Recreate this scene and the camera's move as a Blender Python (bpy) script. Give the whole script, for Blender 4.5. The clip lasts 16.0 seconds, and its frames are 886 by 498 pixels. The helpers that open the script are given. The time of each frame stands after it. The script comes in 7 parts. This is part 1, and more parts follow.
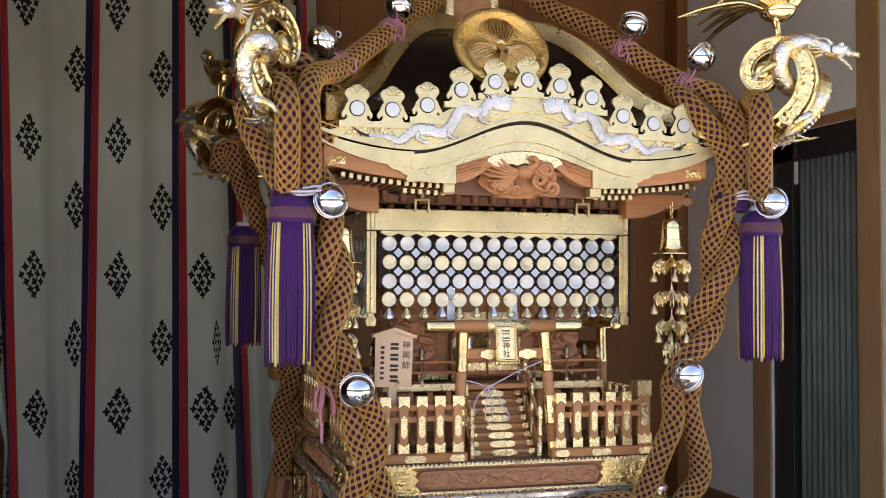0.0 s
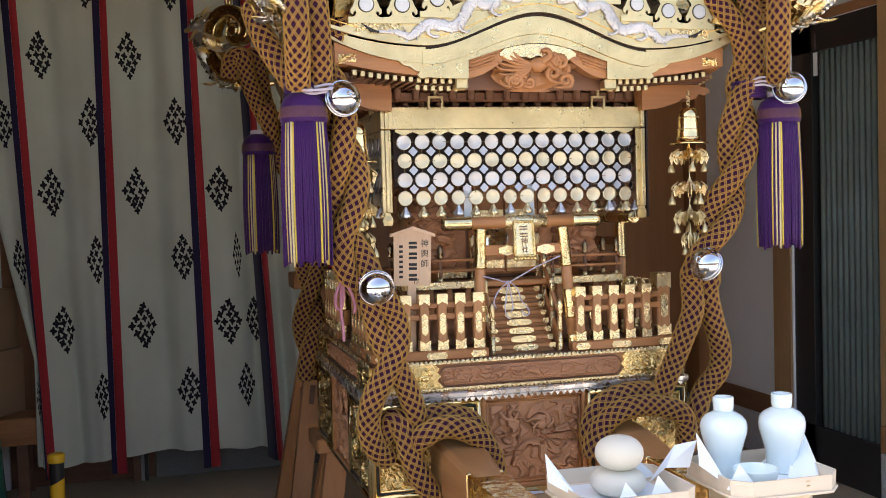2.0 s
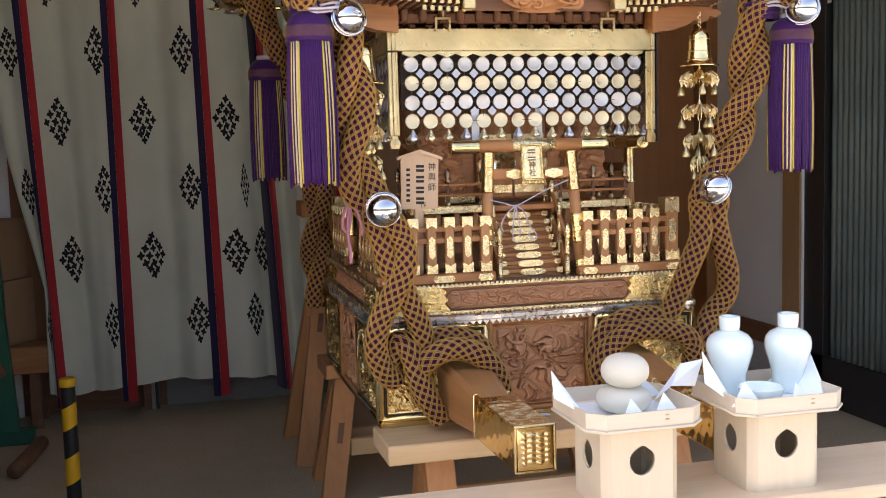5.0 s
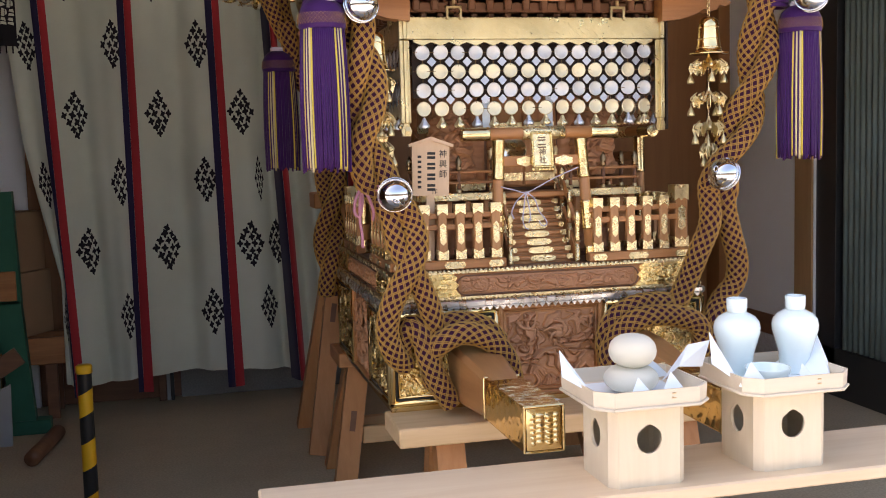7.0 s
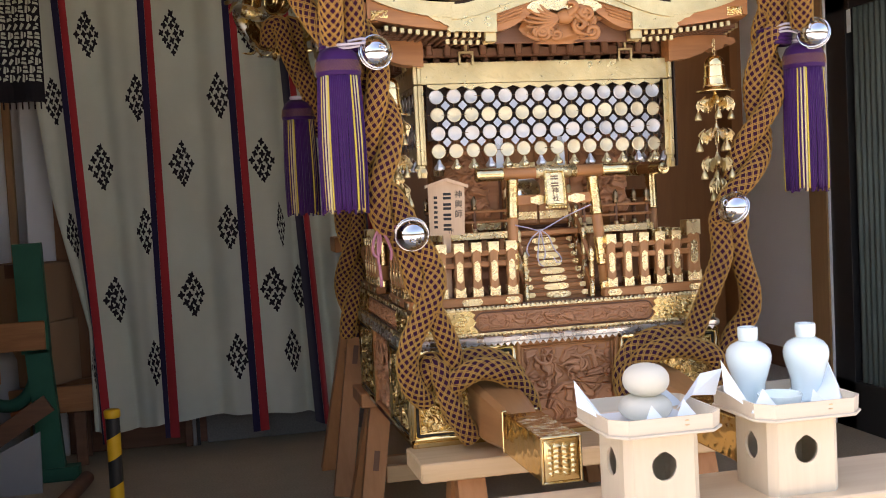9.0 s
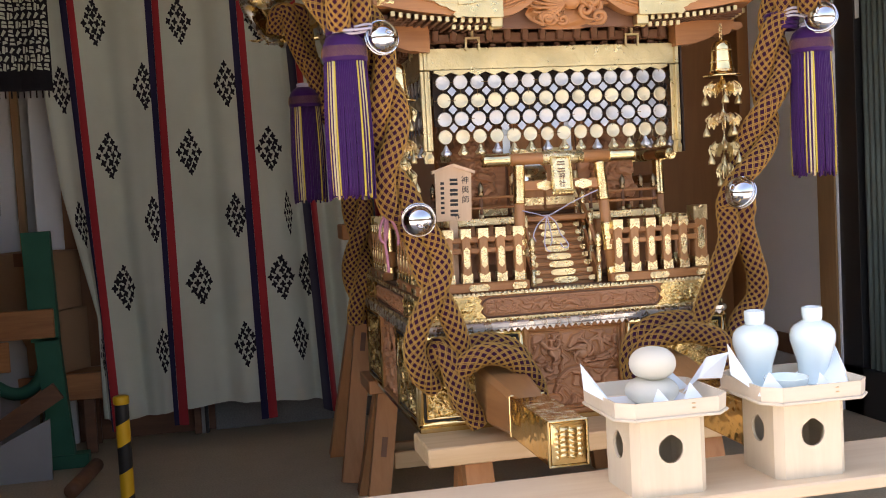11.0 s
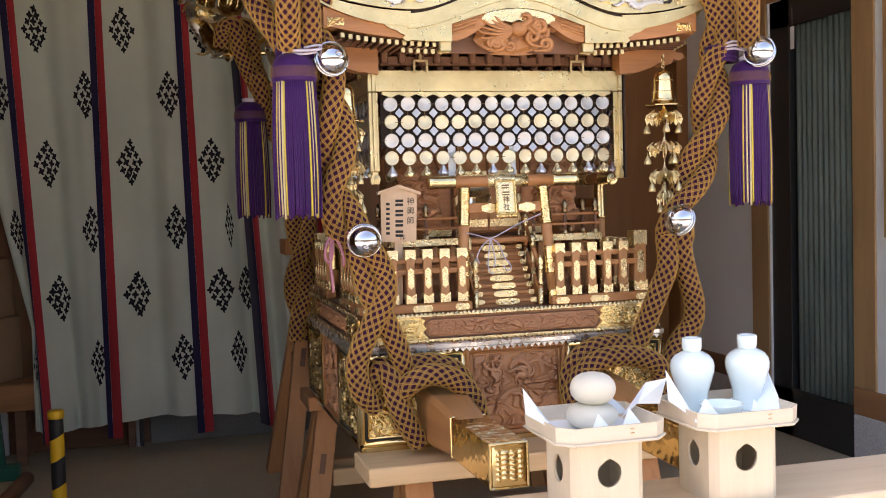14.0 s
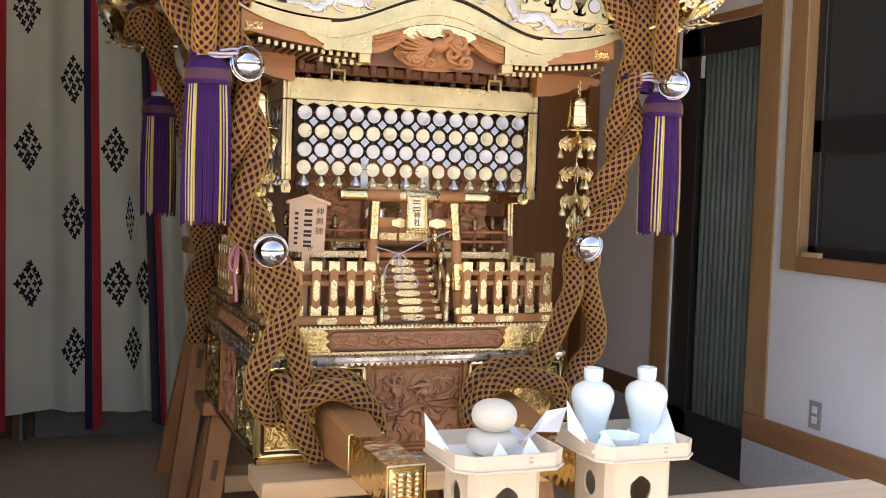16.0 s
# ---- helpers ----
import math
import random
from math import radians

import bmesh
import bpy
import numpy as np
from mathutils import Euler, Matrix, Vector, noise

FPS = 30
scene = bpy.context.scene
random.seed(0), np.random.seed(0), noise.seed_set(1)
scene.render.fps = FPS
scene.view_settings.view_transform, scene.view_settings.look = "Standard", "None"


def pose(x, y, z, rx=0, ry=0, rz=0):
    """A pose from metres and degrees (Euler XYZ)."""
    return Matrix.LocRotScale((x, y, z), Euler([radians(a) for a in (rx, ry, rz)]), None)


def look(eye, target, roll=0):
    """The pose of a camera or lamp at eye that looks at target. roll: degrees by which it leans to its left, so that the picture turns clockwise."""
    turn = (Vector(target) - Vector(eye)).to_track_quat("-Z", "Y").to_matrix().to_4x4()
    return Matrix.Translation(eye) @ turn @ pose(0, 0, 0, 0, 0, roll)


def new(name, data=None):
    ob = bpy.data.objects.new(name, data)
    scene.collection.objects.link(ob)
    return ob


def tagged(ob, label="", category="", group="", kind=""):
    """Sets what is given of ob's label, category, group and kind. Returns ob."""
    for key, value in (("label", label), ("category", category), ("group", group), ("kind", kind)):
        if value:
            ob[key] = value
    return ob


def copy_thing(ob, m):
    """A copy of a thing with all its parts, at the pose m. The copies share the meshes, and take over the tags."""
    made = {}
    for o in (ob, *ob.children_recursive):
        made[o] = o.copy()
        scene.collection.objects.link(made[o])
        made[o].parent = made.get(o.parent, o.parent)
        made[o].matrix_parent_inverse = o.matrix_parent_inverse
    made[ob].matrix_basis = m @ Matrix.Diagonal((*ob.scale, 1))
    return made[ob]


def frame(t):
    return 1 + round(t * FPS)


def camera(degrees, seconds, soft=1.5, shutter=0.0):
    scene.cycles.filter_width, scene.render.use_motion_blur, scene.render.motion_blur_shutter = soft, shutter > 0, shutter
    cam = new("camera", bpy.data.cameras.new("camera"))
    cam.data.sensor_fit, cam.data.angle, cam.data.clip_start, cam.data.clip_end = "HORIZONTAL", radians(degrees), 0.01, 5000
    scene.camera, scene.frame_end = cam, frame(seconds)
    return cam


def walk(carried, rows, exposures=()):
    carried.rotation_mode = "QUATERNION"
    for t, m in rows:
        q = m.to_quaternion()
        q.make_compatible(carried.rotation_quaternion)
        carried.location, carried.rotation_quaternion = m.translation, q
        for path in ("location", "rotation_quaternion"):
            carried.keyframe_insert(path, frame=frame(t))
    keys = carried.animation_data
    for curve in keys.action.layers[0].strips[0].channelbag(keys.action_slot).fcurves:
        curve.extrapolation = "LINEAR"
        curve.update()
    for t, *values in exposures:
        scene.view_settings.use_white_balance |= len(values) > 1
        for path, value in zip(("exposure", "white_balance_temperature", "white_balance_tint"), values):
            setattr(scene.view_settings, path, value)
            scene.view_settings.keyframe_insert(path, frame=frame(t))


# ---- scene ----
cam = camera(45.7, 16.0, 1.0)
PATH = [
    (0, (-0.969, -2.668, 1.302), (-0.413, -0.748, 1.375), 0.3),
    (0.5, (-0.961, -2.667, 1.289), (-0.42, -0.742, 1.329), -0.2),
    (1, (-0.963, -2.669, 1.277), (-0.429, -0.741, 1.274), -0.8),
    (1.5, (-0.965, -2.669, 1.263), (-0.44, -0.74, 1.218), -1.3),
    (2, (-0.963, -2.665, 1.25), (-0.443, -0.736, 1.166), -1.6),
    (2.5, (-0.96, -2.665, 1.248), (-0.448, -0.734, 1.143), -1.9),
    (3, (-0.962, -2.666, 1.242), (-0.458, -0.734, 1.116), -2.1),
    (3.5, (-0.961, -2.665, 1.23), (-0.459, -0.735, 1.075), -2.0),
    (4, (-0.961, -2.662, 1.22), (-0.459, -0.734, 1.045), -1.8),
    (4.5, (-0.959, -2.662, 1.214), (-0.458, -0.735, 1.017), -1.6),
    (7, (-0.959, -2.697, 1.168), (-0.487, -0.763, 0.974), -1.6),
    (7.5, (-0.969, -2.723, 1.167), (-0.509, -0.785, 0.99), -1.7),
    (8, (-0.963, -2.745, 1.163), (-0.502, -0.803, 1.04), -2.2),
    (8.5, (-0.96, -2.761, 1.157), (-0.504, -0.816, 1.059), -2.5),
    (9, (-0.961, -2.768, 1.151), (-0.526, -0.819, 1.047), -2.9),
    (9.5, (-0.961, -2.773, 1.144), (-0.538, -0.821, 1.034), -3.0),
    (12, (-0.961, -2.775, 1.138), (-0.54, -0.824, 1.012), -3.1),
    (12.5, (-0.966, -2.78, 1.14), (-0.528, -0.833, 1.014), -2.8),
    (13, (-0.965, -2.786, 1.143), (-0.505, -0.842, 1.034), -2.4),
    (13.5, (-0.977, -2.786, 1.145), (-0.49, -0.848, 1.057), -1.8),
    (14, (-0.983, -2.79, 1.168), (-0.447, -0.866, 1.062), -1.7),
    (14.5, (-0.988, -2.773, 1.191), (-0.43, -0.859, 1.032), -0.6),
    (15, (-0.994, -2.762, 1.209), (-0.39, -0.863, 1.038), 0.6),
    (15.5, (-0.995, -2.753, 1.222), (-0.332, -0.872, 1.076), 1.4),
    (16, (-0.988, -2.761, 1.218), (-0.278, -0.895, 1.106), 1.8),
]
walk(cam, [(t, look(eye, target, roll)) for t, eye, target, roll in PATH], [(0, 1.93, 7300, 17), (4, 1.98, 7900, 19), (16, 2.06, 8150, 21)])

# ---- light ----
world = bpy.data.worlds.new("sky")
world.use_nodes = True
scene.world = world
_n = world.node_tree.nodes
_sky = _n.new("ShaderNodeTexSky")
_sky.sky_type, _sky.sun_disc = "NISHITA", False
_sky.sun_elevation, _sky.sun_rotation = radians(57), radians(300)
_sky.air_density, _sky.dust_density = 1.0, 2.0
world.node_tree.links.new(_sky.outputs[0], _n["Background"].inputs[0])
_n["Background"].inputs[1].default_value = 0.15
sun_data = bpy.data.lights.new("sun", "SUN")
sun_data.energy, sun_data.angle, sun_data.color = 3.8, radians(0.6), (1.0, 0.95, 0.86)
sun = new("sun", sun_data)
sun.matrix_world = look((-5.2, 3.0, 9.2), (0, 0, 0))


# ---- materials ----
def _mat(name, rough=0.5, metal=0.0, color=(0.5, 0.5, 0.5), coat=0.0, sheen=0.0, spec=0.5):
    m = bpy.data.materials.new(name)
    m.use_nodes = True
    b = m.node_tree.nodes["Principled BSDF"]
    b.inputs["Base Color"].default_value = (*color, 1)
    b.inputs["Roughness"].default_value = rough
    b.inputs["Metallic"].default_value = metal
    b.inputs["Coat Weight"].default_value = coat
    b.inputs["Sheen Weight"].default_value = sheen
    b.inputs["Specular IOR Level"].default_value = spec
    return m, m.node_tree, b


def _coords(nt, scale):
    tc, mp = nt.nodes.new("ShaderNodeTexCoord"), nt.nodes.new("ShaderNodeMapping")
    mp.inputs["Scale"].default_value = scale
    nt.links.new(tc.outputs["Object"], mp.inputs["Vector"])
    return mp.outputs["Vector"]


def _noise(nt, vec, scale, detail=3.0, rough=0.55, distort=0.0):
    n = nt.nodes.new("ShaderNodeTexNoise")
    n.inputs["Scale"].default_value, n.inputs["Detail"].default_value = scale, detail
    n.inputs["Roughness"].default_value, n.inputs["Distortion"].default_value = rough, distort
    nt.links.new(vec, n.inputs["Vector"])
    return n.outputs["Fac"]


def _ramp(nt, fac, stops):
    r = nt.nodes.new("ShaderNodeValToRGB")
    while len(r.color_ramp.elements) < len(stops):
        r.color_ramp.elements.new(0.5)
    for e, (p, c) in zip(r.color_ramp.elements, stops):
        e.position, e.color = p, (*c, 1) if len(c) == 3 else c
    nt.links.new(fac, r.inputs[0])
    return r.outputs[0]


def _bump(nt, b, height, strength=0.3, distance=0.002):
    k = nt.nodes.new("ShaderNodeBump")
    k.inputs["Strength"].default_value, k.inputs["Distance"].default_value = strength, distance
    nt.links.new(height, k.inputs["Height"])
    nt.links.new(k.outputs[0], b.inputs["Normal"])


def _g(v, *more):
    return (v, v, v)


def mix_color(nt, fac, a, c, mode="MIX"):
    mx = nt.nodes.new("ShaderNodeMix")
    mx.data_type, mx.blend_type = "RGBA", mode
    if isinstance(fac, float):
        mx.inputs[0].default_value = fac
    else:
        nt.links.new(fac, mx.inputs[0])
    nt.links.new(a, mx.inputs[6])
    nt.links.new(c, mx.inputs[7])
    return mx.outputs[2]


def wood(name, dark, light, axis="z", rough=0.55, fine=60.0, coat=0.0):
    m, nt, b = _mat(name, rough, coat=coat)
    sc = {"x": (0.08, 1, 1), "y": (1, 0.08, 1), "z": (1, 1, 0.08)}[axis]
    vec = _coords(nt, sc)
    grain = _noise(nt, vec, fine, 4, 0.6, 0.6)
    broad = _noise(nt, vec, fine / 6, 2, 0.5, 1.0)
    mid = tuple((x + y) / 2 for x, y in zip(dark, light))
    c1 = _ramp(nt, grain, [(0.32, dark), (0.68, light)])
    c2 = _ramp(nt, broad, [(0.3, dark), (0.5, mid), (0.72, light)])
    rnd = nt.nodes.new("ShaderNodeObjectInfo")
    tone = _ramp(nt, rnd.outputs["Random"], [(0.0, _g(0.86)), (1.0, _g(1.0))])
    col = mix_color(nt, 0.5, c1, c2)
    col = mix_color(nt, 1.0, col, tone, "MULTIPLY")
    nt.links.new(col, b.inputs["Base Color"])
    _bump(nt, b, grain, 0.25, 0.001)
    return m


def gold(name, color=(0.95, 0.70, 0.30), rough=0.22, engrave=0.0, scale=90.0, pattern="voronoi"):
    m, nt, b = _mat(name, rough, 1.0, color)
    vec = _coords(nt, (1, 1, 1))
    tarnish = _noise(nt, vec, 9, 3)
    dull = tuple(c * 0.74 for c in color)
    nt.links.new(_ramp(nt, tarnish, [(0.3, dull), (0.62, color)]), b.inputs["Base Color"])
    rr = _ramp(nt, _noise(nt, vec, 35, 3), [(0.3, _g(rough * 0.75)), (0.7, _g(min(1, rough * 1.5)))])
    nt.links.new(rr, b.inputs["Roughness"])
    if engrave:
        if pattern == "voronoi":
            v = nt.nodes.new("ShaderNodeTexVoronoi")
            v.feature = "SMOOTH_F1"
            v.inputs["Scale"].default_value = scale
            warp = nt.nodes.new("ShaderNodeTexNoise")
            warp.inputs["Scale"].default_value = scale * 0.5
            nt.links.new(vec, warp.inputs["Vector"])
            add = nt.nodes.new("ShaderNodeVectorMath")
            add.operation = "MULTIPLY_ADD"
            nt.links.new(warp.outputs["Color"], add.inputs[0])
            add.inputs[1].default_value = (0.02, 0.02, 0.02)
            nt.links.new(vec, add.inputs[2])
            nt.links.new(add.outputs[0], v.inputs["Vector"])
            h = v.outputs["Distance"]
        else:
            turn = nt.nodes.new("ShaderNodeMapping")
            turn.inputs["Rotation"].default_value = (radians(90), 0, 0)
            nt.links.new(vec, turn.inputs["Vector"])
            skew = nt.nodes.new("ShaderNodeMapping")
            skew.inputs["Rotation"].default_value = (0, 0, radians(45))
            nt.links.new(turn.outputs[0], skew.inputs["Vector"])
            w = nt.nodes.new("ShaderNodeTexBrick")
            w.inputs["Scale"].default_value, w.inputs["Mortar Size"].default_value = scale, 0.09
            w.inputs["Brick Width"].default_value, w.inputs["Row Height"].default_value = 1.1, 0.33
            w.inputs["Mortar Smooth"].default_value = 0.3
            nt.links.new(skew.outputs[0], w.inputs["Vector"])
            h = w.outputs["Fac"]
        _bump(nt, b, h, engrave, 0.004)
    return m


def cloth(name, color, rough=0.85, weave=900.0, sheen=0.2, var=0.2):
    m, nt, b = _mat(name, rough, 0.0, color, sheen=sheen, spec=0.2)
    vec = _coords(nt, (1, 1, 1))
    lo = tuple(c * (1 - var) for c in color)
    big = _ramp(nt, _noise(nt, vec, 4, 3), [(0.3, lo), (0.7, color)])
    nt.links.new(big, b.inputs["Base Color"])
    _bump(nt, b, _noise(nt, vec, weave, 1), 0.25, 0.0006)
    return m


GOLD = gold("bright gold plate", (0.85, 0.66, 0.36), 0.24, 0.3, 140)
GOLD_POLISH = gold("polished gold", (0.88, 0.67, 0.33), 0.09)
GOLD_ENGR = gold("engraved gold", (0.92, 0.75, 0.43), 0.25, 0.5, 190)
FINIAL_DARK = gold("aged dark finial", (0.34, 0.25, 0.15), 0.24)
GOLD_SLEEVE = gold("bright gold sleeve", (0.90, 0.71, 0.38), 0.14, 0.16, 200)
GOLD_RELIEF = gold("embossed gold", (0.89, 0.66, 0.29), 0.23, 0.35, 220)
GOLD_RIPPLE = gold("rippled gold", (0.92, 0.66, 0.28), 0.12, 0.45, 40)
GOLD_KEY = gold("fretwork gold", (0.70, 0.46, 0.16), 0.3, 0.5, 120)
GOLD_PALE = gold("pale gilt", (0.69, 0.56, 0.31), 0.33, 0.3, 190)
GOLD_DISC = gold("pale gilt disc", (0.79, 0.70, 0.49), 0.38, 0.35, 300)
BRONZE = gold("dark bronze wire", (0.22, 0.14, 0.06), 0.4)
GOLD_DEEP = gold("amber gilt", (0.97, 0.64, 0.21), 0.38, 0.9, 170)
SILVER = gold("silver plate", (0.74, 0.74, 0.77), 0.34, 0.5, 150)
SILVER_BLUE = gold("dim blue silver", (0.46, 0.50, 0.57), 0.4, 0.4, 200)
SILVER_WHITE = gold("matt white silver", (0.66, 0.64, 0.62), 0.42, 0.6, 170)
SILVER_WHITE.node_tree.nodes["Principled BSDF"].inputs["Metallic"].default_value = 0.6
SILVER_RIM = gold("smooth silver strip", (0.84, 0.83, 0.82), 0.26, 0.08, 60)
SILVER_DISC = gold("engraved silver", (0.66, 0.65, 0.63), 0.40, 0.3, 300)
CHROME = gold("polished silver", (0.64, 0.65, 0.67), 0.06)
DRAGON = gold("silvered casting", (0.62, 0.60, 0.55), 0.26, 0.7, 150)
_nt = DRAGON.node_tree
_gilt = _ramp(_nt, _noise(_nt, _coords(_nt, (1, 1, 1)), 22, 3), [(0.42, (0.72, 0.53, 0.22)), (0.56, (0.64, 0.62, 0.57))])
_nt.links.new(_gilt, _nt.nodes["Principled BSDF"].inputs["Base Color"])
CASTING = gold("smooth gold casting", (0.74, 0.56, 0.27), 0.17)
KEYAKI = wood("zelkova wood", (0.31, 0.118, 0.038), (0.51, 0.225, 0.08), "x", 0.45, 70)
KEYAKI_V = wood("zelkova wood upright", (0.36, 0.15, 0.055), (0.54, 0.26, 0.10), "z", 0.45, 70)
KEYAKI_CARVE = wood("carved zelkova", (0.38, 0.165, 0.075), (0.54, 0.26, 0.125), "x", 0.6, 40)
# Dark wood tone that also carries shade under the eaves.
KEYAKI_DARK = wood("dark and shaded zelkova", (0.13, 0.055, 0.028), (0.22, 0.10, 0.05), "x", 0.5, 50)
POLE_WOOD = wood("oiled oak", (0.37, 0.155, 0.055), (0.50, 0.24, 0.095), "y", 0.32, 50)
HINOKI = wood("planed cypress", (0.56, 0.37, 0.20), (0.72, 0.52, 0.31), "x", 0.55, 40)
HINOKI_V = wood("cypress post", (0.42, 0.25, 0.115), (0.56, 0.36, 0.18), "z", 0.5, 40)
HINOKI_Y = wood("cypress sill", (0.34, 0.165, 0.075), (0.46, 0.24, 0.115), "y", 0.5, 40)
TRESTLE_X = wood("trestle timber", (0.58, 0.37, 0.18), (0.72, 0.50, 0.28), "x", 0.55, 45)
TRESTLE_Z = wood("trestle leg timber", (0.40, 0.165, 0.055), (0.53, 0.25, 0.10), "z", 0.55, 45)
SANBO = wood("white cypress", (0.635, 0.535, 0.39), (0.715, 0.625, 0.475), "z", 0.5, 50)
SANBO_TRAY = wood("white cypress tray", (0.665, 0.565, 0.43), (0.745, 0.655, 0.52), "x", 0.5, 50)
PLANK = wood("bench plank", (0.68, 0.50, 0.32), (0.80, 0.65, 0.46), "x", 0.5, 30)
SURROUND_DARK = wood("added dark surround boards", (0.07, 0.06, 0.05), (0.13, 0.11, 0.09), "z", 0.7, 12)
BOARD = wood("sign board wood", (0.62, 0.40, 0.24), (0.74, 0.52, 0.34), "z", 0.6, 40)
PANEL = wood("lauan panel", (0.23, 0.092, 0.027), (0.31, 0.135, 0.044), "z", 0.45, 25)
SKIRT = wood("stained skirting", (0.16, 0.075, 0.035), (0.25, 0.12, 0.06), "y", 0.45, 30)
LACQUER = _mat("black lacquer", 0.16, 0.0, (0.010, 0.005, 0.004), coat=0.2, spec=0.35)[0]
INK = _mat("ink", 0.7, 0.0, (0.02, 0.018, 0.017))[0]
# Flat near-black tone, also standing in for shade in the eave recess.
DARK = _mat("dark recess shade and trim", 0.7, 0.0, (0.03, 0.015, 0.009))[0]
ROPE_CORE = cloth("purple rope silk", (0.040, 0.006, 0.026), 0.8, 700, 0.0)
ROPE_NET = cloth("ochre netting thread", (0.42, 0.222, 0.056), 0.55, 1200, 0.05, 0.3)
PURPLE = cloth("purple silk cord", (0.038, 0.005, 0.076), 0.5, 900, 0.08)
YELLOW = cloth("yellow silk cord", (0.58, 0.43, 0.07), 0.55, 900, 0.05)
CREAM = cloth("cream silk cord", (0.58, 0.48, 0.26), 0.55, 900, 0.05)
PINK = cloth("pink cord", (0.42, 0.17, 0.22), 0.6, 900, 0.05)
LILAC = cloth("pale lilac cord", (0.52, 0.47, 0.54), 0.6, 900, 0.05)
CURTAIN = cloth("cotton curtain", (0.58, 0.622, 0.53), 0.9, 500, 0.1, 0.1)
RED = cloth("red ribbon", (0.44, 0.035, 0.042), 0.8, 700, 0.2)
NAVY = cloth("navy ribbon", (0.022, 0.018, 0.06), 0.8, 700, 0.2)
BLACK_DYE = cloth("black dye", (0.018, 0.016, 0.02), 0.9, 700, 0.05)
CERAMIC = _mat("white porcelain", 0.12, 0.0, (0.67, 0.80, 0.80), coat=0.35)[0]
MOCHI = cloth("rice cake", (0.67, 0.645, 0.54), 0.6, 90, 0.0, 0.06)
PAPER = cloth("white paper", (0.80, 0.87, 0.90), 0.85, 400, 0.0, 0.03)
BLACK_ALU = _mat("black aluminium", 0.35, 0.0, (0.024, 0.026, 0.028))[0]
GREEN = cloth("green paint", (0.022, 0.135, 0.085), 0.5, 60, 0.0, 0.25)
CARD = cloth("brown cardboard", (0.40, 0.25, 0.145), 0.8, 200, 0.0, 0.15)
WHITE_PL = cloth("grey white plastic", (0.36, 0.37, 0.37), 0.5, 80, 0.0, 0.1)
TAPE_Y = cloth("yellow tape", (0.62, 0.34, 0.02), 0.4, 100, 0.0, 0.1)
TAPE_K = cloth("black tape", (0.018, 0.018, 0.018), 0.4, 100, 0.0, 0.1)
TEAL = cloth("grey green ribbed panel", (0.19, 0.25, 0.235), 0.35, 60, 0.0, 0.25)


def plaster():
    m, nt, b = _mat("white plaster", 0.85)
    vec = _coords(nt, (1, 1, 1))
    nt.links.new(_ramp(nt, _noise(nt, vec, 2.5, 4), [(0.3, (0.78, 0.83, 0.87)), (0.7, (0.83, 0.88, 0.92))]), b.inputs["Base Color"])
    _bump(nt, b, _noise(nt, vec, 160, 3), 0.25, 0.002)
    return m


def concrete(name, lo, hi, rough=0.75):
    m, nt, b = _mat(name, rough)
    vec = _coords(nt, (1, 1, 1))
    big = _ramp(nt, _noise(nt, vec, 1.3, 5, 0.65), [(0.3, lo), (0.7, hi)])
    speck = _ramp(nt, _noise(nt, vec, 120, 2), [(0.35, _g(0.8)), (0.65, _g(1.0))])
    nt.links.new(mix_color(nt, 1.0, big, speck, "MULTIPLY"), b.inputs["Base Color"])
    _bump(nt, b, _noise(nt, vec, 90, 4), 0.3, 0.003)
    return m


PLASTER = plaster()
FLOOR = concrete("worn concrete floor", (0.41, 0.345, 0.235), (0.55, 0.475, 0.335), 0.6)
FOOTING = concrete("grey concrete footing", (0.17, 0.17, 0.165), (0.24, 0.24, 0.23))
BASE_CONC = concrete("pale concrete base", (0.56, 0.59, 0.61), (0.66, 0.69, 0.71))
YARD = concrete("grey yard paving", (0.46, 0.44, 0.41), (0.55, 0.53, 0.50), 0.85)


def glass(name, tint=(0.05, 0.06, 0.06)):
    m, nt, b = _mat(name, 0.04, 0.0, tint, spec=0.6)
    return m


DARK_GLASS = glass("dark window glass")


